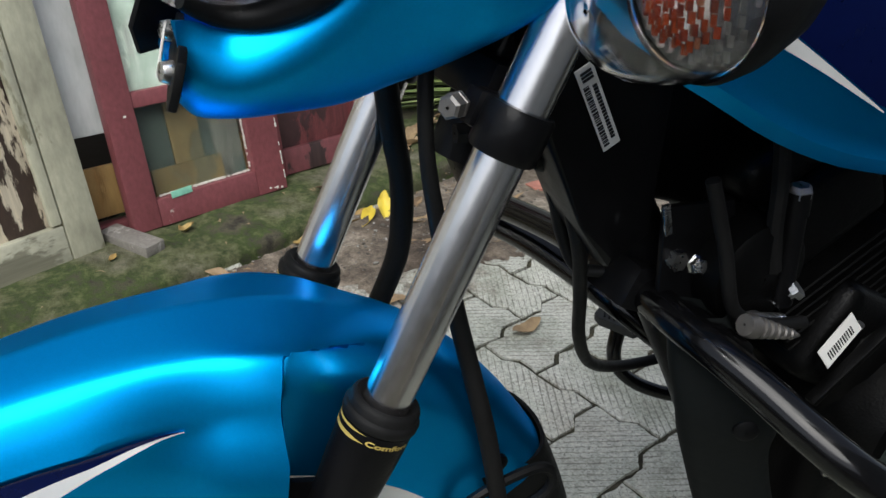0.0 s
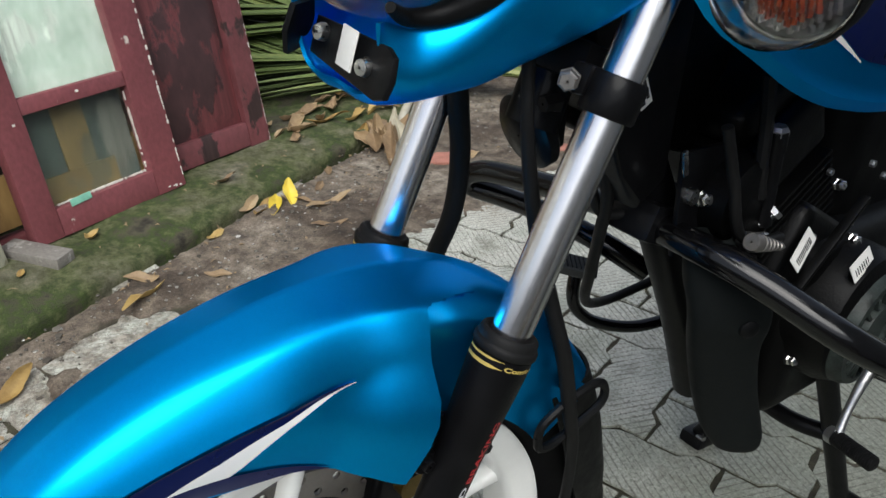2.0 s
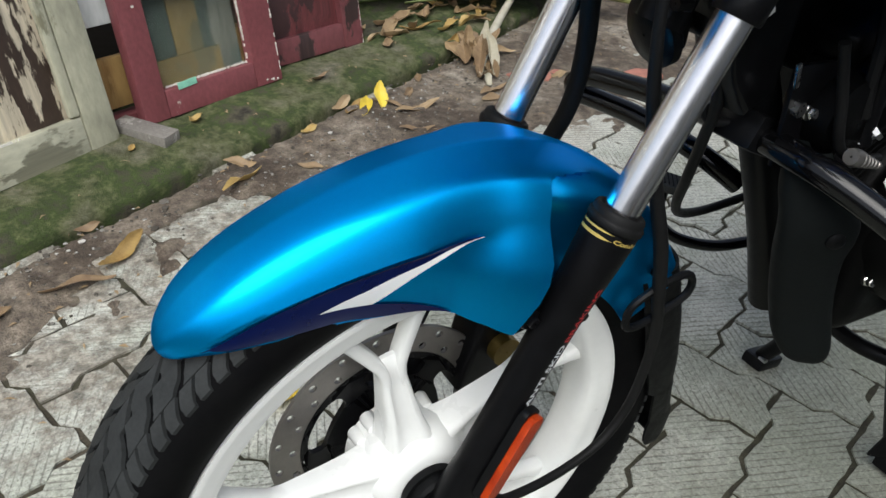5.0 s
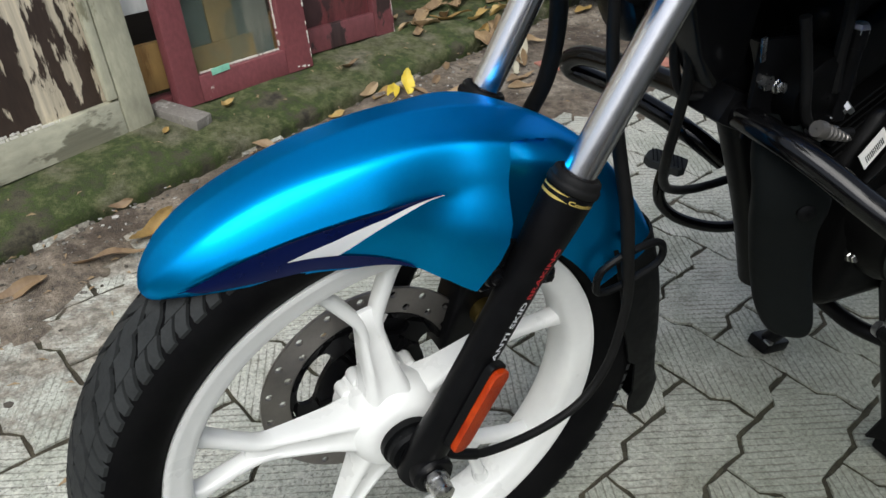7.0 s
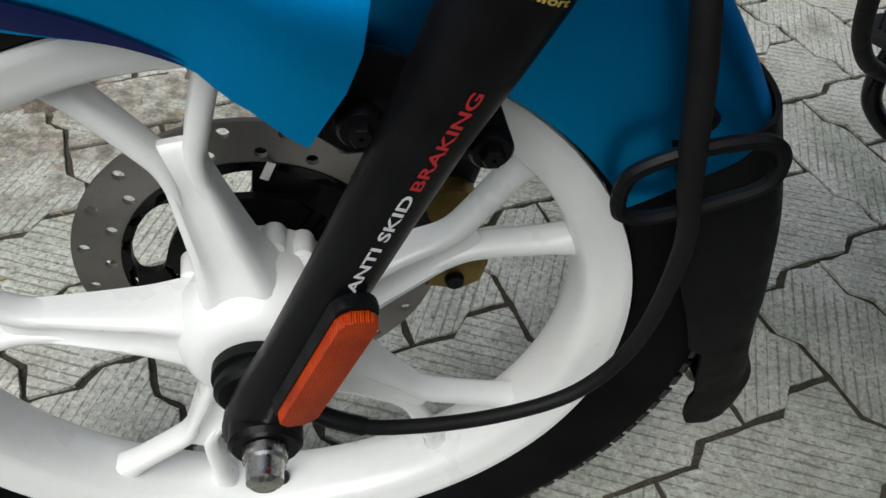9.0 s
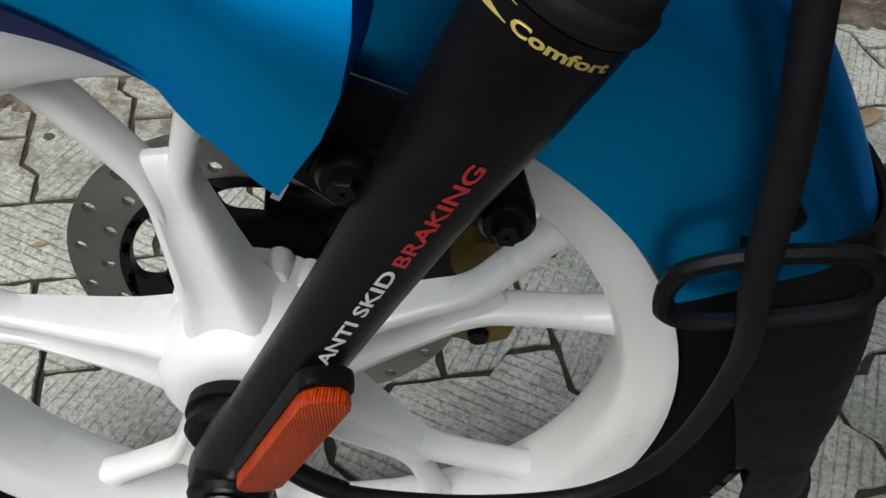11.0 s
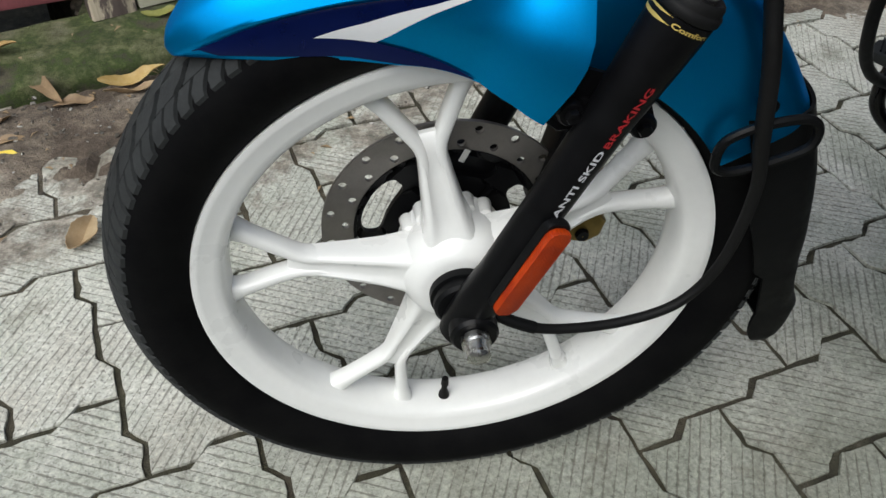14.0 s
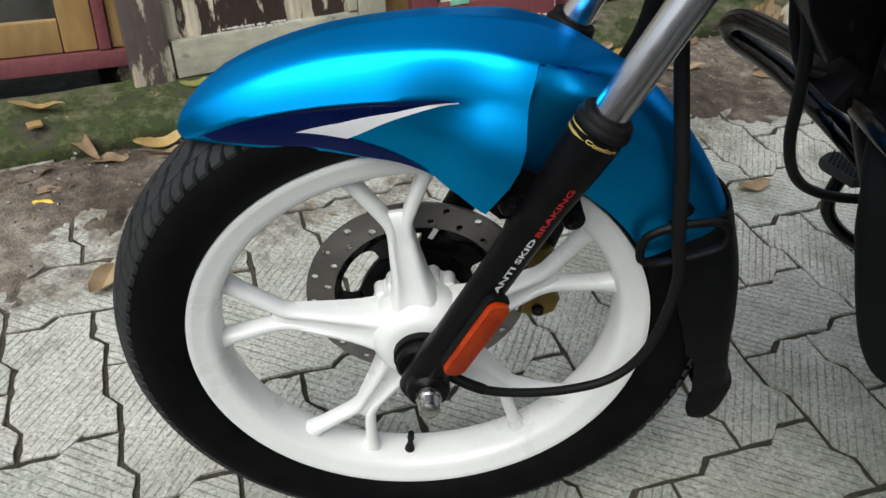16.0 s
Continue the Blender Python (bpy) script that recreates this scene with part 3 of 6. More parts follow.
def cream_door():
    d = thing("old_panel_door", "weathered wooden door, cream frame and peeling brown panel, leaning on the facade", "door")
    d.matrix_world = leaning(-0.550, 0.164, 11.4, yaw=3.9, roll=-0.7)
    part("stile", timber(0.0, 0.088, 0.0, 1.9), GREY_PEEL, d, "peeling grey-brown stile", smooth=True)
    part("stile", timber(0.538, 0.611, 0.0, 1.9), CREAM, d)
    part("bottom_rail", timber(0.0935, 0.5365, 0.004, 0.084, 0.032), CREAM_RAIL, d)
    part("middle_rail", timber(0.090, 0.5365, 0.62, 0.72, 0.032), CREAM_RAIL, d)
    part("panel", panel_field(0.090, 0.5365, 0.084, 0.62, 0.006, 0.018, 0.004), BROWN_PEEL, d, "brown panel with flaking paint")
    part("panel", panel_field(0.090, 0.5365, 0.72, 1.8, 0.006, 0.018, 0.004), BROWN_PEEL, d)
    part("top_rail", timber(0.090, 0.5365, 1.8, 1.9, 0.032), CREAM_RAIL, d)
    part("moulding", timber(0.512, 0.535, 0.088, 0.62, 0.016, -0.012, 0.005), CREAM, d)
    part("paint_flakes", ragged_strip(0.16, 0.40, 0.085, 0.085, -0.013, 60, 21), PUTTY, d, "loose pale paint flakes along the rail")
    part("paint_flakes", ragged_strip(0.20, 0.36, 0.092, 0.090, -0.009, 30, 22), PUTTY, d)
    return d


def ragged_strip(x0, x1, z0, z1, y, n=40, seed=1):
    """A crumbling line of putty along a pane's edge."""
    bm = bmesh.new()
    rng = random.Random(seed)
    horizontal = abs(x1 - x0) > abs(z1 - z0)
    for k in range(n):
        a = k / n
        if rng.random() < 0.3:
            continue
        w, h = (abs(x1 - x0) / n * 0.9, rng.uniform(0.002, 0.007)) if horizontal else (rng.uniform(0.002, 0.006), abs(z1 - z0) / n * 0.9)
        box((w, 0.004, h), (x0 + (x1 - x0) * a, y, z0 + (z1 - z0) * a), bevel=0.0008, bm=bm, seg=1)
    return bm


def maroon_window():
    d = thing("casement_window", "maroon painted window sash with old glass panes, leaning on the facade", "window")
    d.matrix_world = leaning(0.133, 0.206, 11.8, 0.040, yaw=-3.2, roll=-0.5)
    w = 0.407
    x0, x1 = 0.065, 0.324
    part("stile", timber(0, x0, 0, 1.35), MAROON, d)
    part("stile", timber(x1, w, 0, 1.35), MAROON, d)
    part("bottom_rail", timber(x0, x1, 0, 0.064, 0.034), MAROON, d)
    part("glazing_bar", timber(x0, x1, 0.273, 0.308, 0.030), MAROON, d)
    part("top_rail", timber(x0, x1, 1.28, 1.35, 0.034), MAROON, d)
    part("pane", timber(x0 - 0.002, x1 + 0.002, 0.062, 0.275, 0.004, 0.006, 0), WINDOW_GLASS, d, "dusty clear lower pane")
    part("pane", timber(x0 - 0.002, x1 + 0.002, 0.306, 1.282, 0.004, 0.006, 0), WINDOW_GLASS, d, "upper pane backed with pale green whitewash")
    part("backing", timber(x0 - 0.002, x1 + 0.002, 0.306, 1.282, 0.003, 0.012, 0), CURTAIN, d, "pale green whitewash behind the pane")
    part("backing", timber(x0 - 0.006, x1 + 0.006, 0.048, 0.296, 0.004, 0.040, 0), SHADED_BOARD, d, "grey-green board behind the lower pane, shade painted into its colour")
    part("backing", timber(0.150, 0.225, 0.050, 0.265, 0.004, 0.034, 0), SHADED_OCHRE, d, "ochre board behind the lower pane, shade painted into its colour")
    part("backing", timber(0.085, 0.265, 0.048, 0.122, 0.004, 0.029, 0), SHADED_OCHRE, d, "ochre board behind the lower pane, shade painted into its colour")
    part("putty", ragged_strip(x0 + 0.002, x1 - 0.002, 0.067, 0.067, 0.002, 46, 2), PUTTY, d)
    part("putty", ragged_strip(x1 - 0.002, x1 - 0.002, 0.070, 0.265, 0.002, 26, 3), PUTTY, d)
    part("putty", ragged_strip(x0 + 0.002, x0 + 0.002, 0.070, 0.265, 0.002, 26, 5), PUTTY, d)
    part("tape", box((0.052, 0.003, 0.016), (0.126, -0.0185, 0.067), Matrix.Rotation(radians(-3), 4, "Y"), 0.001), MINT, d, "strip of mint green tape")
    part("chipped_edge", ragged_strip(w - 0.003, w - 0.003, 0.02, 0.5, -0.0168, 40, 8), PUTTY, d, "chipped white undercoat")
    part("chipped_edge", ragged_strip(w - 0.05, w - 0.004, 0.012, 0.004, -0.0178, 7, 9), PUTTY, d)
    for x, z in ((0.20, 0.292), (0.028, 0.62), (0.04, 0.26)):
        part("paint_chip", box((0.008, 0.003, 0.006), (x, -0.0165 if x < 0.06 else -0.015, z), None, 0.001, seg=1), PUTTY, d)
    return d


def maroon_door():
    d = thing("panel_door", "dark maroon panelled door with flaking paint, leaning on the facade", "door")
    d.matrix_world = leaning(0.505, 0.240, 12, 0.04, yaw=-6, roll=-0.5)
    w = 0.385
    part("stile", timber(0, 0.075, 0, 1.9), MAROON, d)
    part("stile", timber(w - 0.072, w, 0, 1.9), MAROON_WORN, d)
    part("bottom_rail", timber(0.075, w - 0.072, 0.003, 0.070, 0.032), MAROON_WORN, d)
    part("middle_rail", timber(0.075, w - 0.072, 0.75, 0.85, 0.032), MAROON_OLD, d)
    part("top_rail", timber(0.075, w - 0.072, 1.8, 1.9, 0.032), MAROON_OLD, d)
    part("panel", panel_field(0.075, w - 0.072, 0.070, 0.75, 0.004, 0.045, 0.014), MAROON_OLD, d)
    part("panel", panel_field(0.075, w - 0.072, 0.85, 1.8, 0.004, 0.045, 0.014), MAROON_OLD, d)
    part("chipped_edge", ragged_strip(w - 0.004, w - 0.004, 0.005, 0.5, -0.0155, 30, 12), PUTTY, d, "chipped pale undercoat")
    return d


# Added out of view to hold sky light off the bike's right side.
def blocking_wall():
    w = obj("blocking_wall", box((5.2, 0.12, 2.2), (2.75, -1.06, 1.1), None, 0.004), BLOCKER_PLASTER)
    return tagged(w, "unseen pale wall added to block sky light on the right", "wall", kind="structure")


# Low unseen walls, added to cut horizon light on the fender's flanks.
def low_blocking_wall(name, size, at):
    w = obj(name, box(size, at, None, 0.004), BLOCKER_PLASTER)
    return tagged(w, "unseen low wall added to block light from the horizon", "wall", kind="structure")


blocking_wall()
low_blocking_wall("low_block_south", (5.0, 0.12, 1.1), (-2.4, -2.8, 0.55))
low_blocking_wall("low_block_west", (0.12, 4.2, 1.1), (-4.0, -0.8, 0.55))
cream_door()
maroon_window()
maroon_door()

offcut = obj("timber_offcut", box((0.052, 0.150, 0.026), (0, 0, 0.013), None, 0.004), BLOCK)
offcut.matrix_world = kerb_pose(0.108, 0.165, 0.036) @ Matrix.Rotation(radians(13), 4, "Z")
tagged(offcut, "short worn grey timber offcut lying on the mossy kerb", "timber")


def facade():
    """The house front behind the doors: a sill with a dark hollow below, pine boards and a small window."""
    # Unseen wall; its low height and pale tone brighten reflections in the fender's crown.
    wall = obj("wall_house", box((7.0, 0.10, 2.1), (0.6, 0.95, 1.05), None, 0.004), WALL_PLASTER)
    wall.matrix_world = kerb_pose(0, 0)
    tagged(wall, "unseen pale plastered house wall behind the leaning doors, set for fender reflections", "wall", kind="structure")
    f = thing("timber_front", "house front of varnished pine boards on a maroon sill", "house front", kind="structure")
    f.matrix_world = leaning(-1.75, 0.252, 12, -0.035, roll=-2.5)
    part("sill", timber(0, 2.35, 0.135, 0.172, 0.06), MAROON, f, "maroon painted sill")
    part("bottom_rail", timber(0, 1.075, 0.174, 0.242, 0.035, 0.006), PINE, f)
    part("stile", timber(1.077, 1.145, 0.174, 1.6, 0.035, 0.006), PINE, f)
    part("post", timber(1.147, 1.172, 0.174, 1.6, 0.05, 0.0), MAROON, f, "maroon post")
    part("stile", timber(1.174, 1.28, 0.174, 1.6, 0.035, 0.006), PINE, f)
    part("boarding", timber(1.282, 2.35, 0.187, 0.30, 0.03, 0.006), PINE, f)
    part("boarding", timber(1.282, 1.80, 0.36, 1.6, 0.02, 0.012), PINE, f)
    part("pale_board", timber(1.70, 1.93, 0.375, 1.6, 0.02, -0.02), GREYBOARD, f, "pale painted board")
    part("pane", timber(0, 1.077, 0.244, 1.6, 0.004, 0.008, 0), WINDOW_GLASS, f, "dark glass pane")
    # Slab added to close the hollow; its near-black colour stands for shade.
    part("hollow_cover", box((2.4, 0.62, 0.03), (1.19, 0.362, 0.218), Matrix.Rotation(radians(12), 4, "X"), 0.003), HOLLOW_SHADE, f, "added near-black slab that keeps the hollow below the sill dark")
    part("boarding", timber(2.0, 2.34, 0.20, 0.30, 0.02, -0.02), PINE, f)
    return f


facade()

for ob in bpy.data.objects:
    if ob.name.split(".")[0] == "pane":
        ob.visible_shadow = False


# ---- fallen leaves, palm fronds and scraps ----
def leaf_bm(length, width, curl, fold, seed, wave=0.4):
    """A dry leaf: pointed, folded along its rib, twisted and crumpled at the edges."""
    rng = random.Random(seed)
    ph, twist, lean = rng.uniform(0, 6), rng.uniform(-1.1, 1.1), rng.uniform(-0.5, 0.5)
    rows = []
    n = 14
    for i in range(n + 1):
        t = i / n
        w = width * (math.sin(math.pi * min(1, t * 0.94 + 0.03)) ** 0.8) * (1 - 0.25 * t) * rng.uniform(0.88, 1.08)
        z0 = curl * (t - 0.5) ** 2 * 4 * length * 0.17 + wave * length * 0.12 * math.sin(t * 7 + ph)
        side = 0.10 * length * math.sin(t * 2.4 + ph) * 0.5
        a = lean + twist * (t - 0.5)
        row = []
        for s in (-1, -0.66, -0.33, 0, 0.33, 0.66, 1):
            u, h = s * w / 2, abs(s) ** 1.4 * fold * w * 0.55 + 0.07 * w * math.sin(11 * t + s * 4 + ph) * abs(s)
            row.append(V((t - 0.5) * length, u * math.cos(a) - h * math.sin(a) + side, z0 + u * math.sin(a) + h * math.cos(a)))
        rows.append(row)
    low = min(p.z for r in rows for p in r)
    bm = grid_surface([[p - V(0, 0, low) for p in r] for r in rows])
    return thicken(bm, 0.0008)


LEAF_KINDS = {"dry": (LEAF_DRY, "curled dry brown leaf on the ground"), "yellow": (LEAF_YELLOW, "bright yellow fallen leaf on the ground"), "ochre": (LEAF_OCHRE, "ochre fallen leaf on the ground"), "green": (LEAF_GREEN, "olive green fallen leaf on the kerb")}


def fallen_leaf(x, y, z, length, width, turn, kind="dry", curl=0.6, fold=0.5, tilt=0.0, seed=1):
    m, label = LEAF_KINDS[kind]
    ob = obj("fallen_leaf", leaf_bm(length, width, curl, fold, seed), m)
    ob.matrix_world = Matrix.Translation((x, y, z)) @ Matrix.Rotation(radians(turn), 4, "Z") @ Matrix.Rotation(radians(tilt), 4, "Y")
    return tagged(ob, label, "leaf", "fallen leaves")


LEAVES = [
    (-0.73, 0.89, 0.045, 0.11, 0.030, 5, "ochre", 0.4, 0.6), (0.155, 1.285, 0.042, 0.045, 0.030, 40, "ochre", 0.9, 0.8),
    (-0.62, 0.81, 0.012, 0.13, 0.035, -52, "dry", 0.3, 0.6), (-0.565, 0.765, 0.006, 0.07, 0.035, 10, "dry", 0.4, 0.4),
    (-0.47, 0.825, 0.008, 0.12, 0.040, 28, "ochre", 0.5, 0.5), (-0.465, 0.79, 0.004, 0.10, 0.035, 18, "dry", 0.3, 0.4),
    (-0.685, 0.70, 0.004, 0.07, 0.030, 50, "dry", 0.8, 0.5), (-0.66, 0.66, 0.004, 0.11, 0.022, 4, "dry", 0.3, 0.3),
    (-0.642, 0.62, 0.004, 0.045, 0.022, -6, "yellow", 0.2, 0.2), (-0.485, 0.41, 0.003, 0.075, 0.045, 80, "dry", 0.7, 0.7),
    (0.705, 0.685, 0.003, 0.075, 0.035, 20, "dry", 0.6, 0.4), (0.64, 1.09, 0.004, 0.09, 0.022, -20, "dry", 0.5, 0.5),
    (0.93, 1.165, 0.004, 0.09, 0.030, -10, "dry", 0.5, 0.5), (0.40, 1.20, 0.005, 0.055, 0.032, 30, "ochre", 0.4, 0.3),
    (0.525, 1.29, 0.010, 0.10, 0.030, 42, "dry", 0.5, 0.6), (0.548, 1.252, 0.005, 0.095, 0.034, 46, "ochre", 0.5, 0.5),
    (0.580, 1.262, 0.006, 0.120, 0.040, 58, "yellow", 0.5, 0.6), (0.64, 1.255, 0.006, 0.09, 0.028, 118, "dry", 0.5, 0.6),
    (0.70, 1.19, 0.005, 0.14, 0.028, 10, "dry", 0.3, 0.5), (0.175, 1.03, 0.004, 0.12, 0.035, 24, "ochre", 0.4, 0.5),
    (0.195, 1.11, 0.005, 0.075, 0.030, -40, "dry", 0.6, 0.5), (-0.20, 0.825, 0.004, 0.13, 0.032, -8, "dry", 0.3, 0.4),
    (-0.11, 0.885, 0.004, 0.13, 0.036, 48, "ochre", 0.4, 0.4), (0.80, 1.37, 0.005, 0.055, 0.024, 60, "dry", 0.6, 0.5),
    (0.73, 1.30, 0.005, 0.06, 0.022, 40, "dry", 0.6, 0.5), (1.06, 1.50, 0.006, 0.11, 0.050, 75, "dry", 0.9, 0.9),
    (1.03, 1.47, 0.006, 0.08, 0.045, 20, "ochre", 0.9, 0.8), (1.09, 1.47, 0.006, 0.09, 0.030, 110, "dry", 0.8, 0.8),
    (0.95, 1.205, 0.005, 0.11, 0.035, 12, "dry", 0.4, 0.5), (1.83, 1.50, 0.006, 0.10, 0.04, 10, "ochre", 0.4, 0.4),
    (0.495, 0.885, 0.004, 0.09, 0.022, -10, "dry", 0.4, 0.4), (-0.36, 0.785, 0.004, 0.11, 0.035, 24, "dry", 0.4, 0.5),
    (0.335, 1.04, 0.004, 0.06, 0.022, -35, "dry", 0.5, 0.5), (-0.15, 0.995, 0.004, 0.05, 0.022, 20, "dry", 0.4, 0.4),
    (0.86, 1.66, 0.042, 0.16, 0.045, 40, "dry", 0.5, 0.7), (0.93, 1.72, 0.042, 0.14, 0.040, 15, "dry", 0.6, 0.7),
    (1.02, 1.70, 0.042, 0.12, 0.035, 60, "dry", 0.6, 0.7), (1.04, 1.60, 0.040, 0.13, 0.028, 28, "ochre", 0.3, 0.5),
    (0.95, 1.62, 0.042, 0.15, 0.030, 5, "ochre", 0.3, 0.5), (1.16, 1.78, 0.045, 0.10, 0.035, 70, "dry", 0.7, 0.6),
    (1.20, 1.84, 0.045, 0.09, 0.040, 100, "ochre", 0.7, 0.6), (0.82, 1.60, 0.042, 0.09, 0.035, 80, "dry", 0.6, 0.6),
    (0.52, 1.40, 0.040, 0.07, 0.025, 30, "dry", 0.5, 0.5), (1.45, 1.60, 0.01, 0.10, 0.035, 15, "ochre", 0.5, 0.5),
    (-0.01, 1.21, 0.042, 0.03, 0.018, 70, "ochre", 0.5, 0.5), (1.19, 1.225, 0.006, 0.07, 0.028, 10, "dry", 0.6, 0.6),
    (0.018, 0.397, 0.003, 0.055, 0.030, 20, "yellow", 0.3, 0.3),
    (-0.43, 1.02, 0.042, 0.09, 0.026, 8, "green", 0.15, 0.25),
]
for i, (x, y, z, ln, wd, tn, kd, cu, fo) in enumerate(LEAVES):
    fallen_leaf(x, y, z, ln, wd, tn, kd, cu, fo, seed=i + 3)
# one yellow leaf stands on its tip against the others, a husk of curled ones by the stalk
fallen_leaf(0.632, 1.268, 0.026, 0.076, 0.042, 70, "yellow", 0.5, 0.5, -42, seed=91)
for x, y, ln, tn, tl in ((1.000, 1.445, 0.09, 60, -30), (1.030, 1.470, 0.10, 80, -48), (1.055, 1.455, 0.08, 40, -40), (0.985, 1.475, 0.08, 110, -25), (1.060, 1.490, 0.09, 120, -35)):
    fallen_leaf(x, y, ln * 0.5 * math.sin(radians(-tl)), ln, 0.048, tn, "dry", 0.9, 0.9, tl, seed=int(ln * 100) + tn)


# leaf litter blown together at the foot of the maroon door and by the stalk
rng = random.Random(77)
for k in range(26):
    p = by_kerb(rng.uniform(0.86, 1.45), rng.uniform(0.05, 0.26), 0.041)
    fallen_leaf(p.x, p.y, p.z, rng.uniform(0.05, 0.12), rng.uniform(0.022, 0.045), rng.uniform(-30, 80), rng.choice(("dry", "dry", "ochre")), rng.uniform(0.3, 0.9), rng.uniform(0.5, 0.9), rng.uniform(-20, 20), seed=300 + k)
for k in range(7):
    fallen_leaf(1.055 + rng.gauss(0, 0.03), 1.485 + rng.gauss(0, 0.03), 0.008, rng.uniform(0.07, 0.11), rng.uniform(0.03, 0.05), rng.uniform(30, 140), rng.choice(("dry", "dry", "ochre")), 0.8, 0.9, rng.uniform(-60, 60), seed=400 + k)


def soil_litter():
    """Grit, crumbs of earth and leaf scraps trodden into the soil along the kerb."""
    rng = random.Random(31)
    grit, scraps = bmesh.new(), bmesh.new()
    for k in range(1500):
        u, v = rng.uniform(-1.1, 1.7), -abs(rng.gauss(0, 0.24)) + 0.01
        p = by_kerb(u, v)
        z = soil_height(p.x, p.y)
        if z < -0.004 and rng.random() < 0.6:
            continue
        s = rng.uniform(0.0015, 0.0045) * (1.8 if rng.random() < 0.06 else 1)
        made = bmesh.ops.create_icosphere(grit, subdivisions=1, radius=s)["verts"]
        sq = Vector((rng.uniform(0.7, 1.4), rng.uniform(0.7, 1.4), rng.uniform(0.4, 0.8)))
        for w in made:
            w.co = Vector((w.co.x * sq.x, w.co.y * sq.y, w.co.z * sq.z)) * rng.uniform(0.85, 1.15) + V(p.x, p.y, max(z, -0.002) + s * 0.2)
    for k in range(260):
        p = by_kerb(rng.uniform(-1.1, 1.7), -abs(rng.gauss(0, 0.22)) + rng.choice((0.0, 0.12)))
        z = max(soil_height(p.x, p.y), 0.0) + (0.042 if (p - KERB).dot(KV) > 0.01 else 0.001)
        ln, wd, a = rng.uniform(0.006, 0.022), rng.uniform(0.002, 0.007), rng.uniform(0, 6.3)
        d, n = V(math.cos(a), math.sin(a), 0), V(-math.sin(a), math.cos(a), 0)
        q = [V(p.x, p.y, z) + d * ln * x + n * wd * y + V(0, 0, h) for x, y, h in ((-0.5, 0, 0), (0, -0.5, 0.003), (0.5, 0.1, 0.001), (0.1, 0.5, 0.004))]
        vs = [scraps.verts.new(c) for c in q]
        scraps.faces.new(vs)
    tagged(obj("soil_grit", grit, GRIT), "loose grit and earth crumbs on the soil", "grit", kind="stuff")
    tagged(obj("leaf_scraps", thicken(scraps, 0.0006), LEAF_DRY), "small dry leaf scraps on soil and kerb", "leaf litter", kind="stuff")


soil_litter()
chip = obj("wood_chip", box((0.028, 0.022, 0.006), (0, 0, 0.003), None, 0.0015), PINE)
chip.matrix_world = Matrix.Translation((-0.72, 0.835, 0.042)) @ Matrix.Rotation(0.5, 4, "Z")
tagged(chip, "small square wood chip on the mossy kerb", "wood chip")


def shard(x, y, size, seed):
    rng = random.Random(seed)
    n = 9
    poly = [(size * rng.uniform(0.6, 1.1) * math.cos(2 * math.pi * k / n) * 1.4, size * rng.uniform(0.5, 1.0) * math.sin(2 * math.pi * k / n)) for k in range(n)]
    ob = obj("brick_fragment", prism(poly, 0.010, bevel=0.003), BRICK_RED, smooth=False)
    ob.matrix_world = Matrix.Translation((x, y, 0.006)) @ Matrix.Rotation(rng.uniform(0, 3), 4, "Z")
    return tagged(ob, "flat brick-red fragment trodden into the soil", "brick fragment", "brick fragments")


for k, (x, y, s) in enumerate([(1.12, 1.26, 0.052), (1.20, 1.25, 0.020), (1.43, 1.13, 0.045), (1.71, 1.03, 0.05)]):
    shard(x, y, s, 20 + k)


def palm_frond(base, heading, length, seed, droop=0.10, lift=0.16):
    """A cut palm frond on the ground: a tapering rachis and two ranks of long leaflets."""
    rng = random.Random(seed)
    f = thing("palm_frond", "cut green palm frond lying along the kerb", "palm frond", "palm fronds", at=base)
    h = Vector((math.cos(heading), math.sin(heading), 0))
    s = Vector((-h.y, h.x, 0))
    pts = [h * (length * t) + V(0, 0, 0.03 + lift * math.sin(t * 2.6) * 0.6) for t in (0, 0.25, 0.5, 0.75, 1)]
    part("rachis", tube(pts, [0.014, 0.012, 0.009, 0.006, 0.003], 8), PALM_STALK, f, "pale green stalk")
    line = spline(pts, 12)
    for side in (-1, 1):
        for k in range(30):
            t = 0.06 + 0.92 * k / 30
            p = line[int(t * (len(line) - 1))]
            ln = length * (0.62 - 0.30 * abs(t - 0.4)) * rng.uniform(0.9, 1.1)
            d = (h * 0.86 + s * side * (0.50 if side < 0 else 0.22) + V(0, 0, rng.uniform(0.0, 0.10) + (0.10 if side < 0 else 0.0))).normalized()
            wv = d.cross(V(0, 0, 1)).normalized()
            rows = []
            for i in range(7):
                q = i / 6
                c = p + d * ln * q + V(0, 0, -droop * q * q * ln * 2.2 + 0.02 * q)
                c.z = max(c.z, 0.006 - base[2] + 0.004 * (k % 5) + 0.03)
                w = 0.023 * (1 - q ** 2.4) + 0.0015
                rows.append([c - wv * w + V(0, 0, 0.006), c, c + wv * w + V(0, 0, 0.006)])
            part("leaflet", thicken(grid_surface(rows), 0.0007), PALM_GREEN, f)
    return f


palm_frond((1.72, 1.50, 0.05), radians(146), 1.55, 1, 0.05, 0.10)
palm_frond((1.98, 1.72, 0.08), radians(150), 1.7, 2, 0.04, 0.22)
palm_frond((2.25, 2.00, 0.10), radians(152), 1.8, 3, 0.04, 0.30)

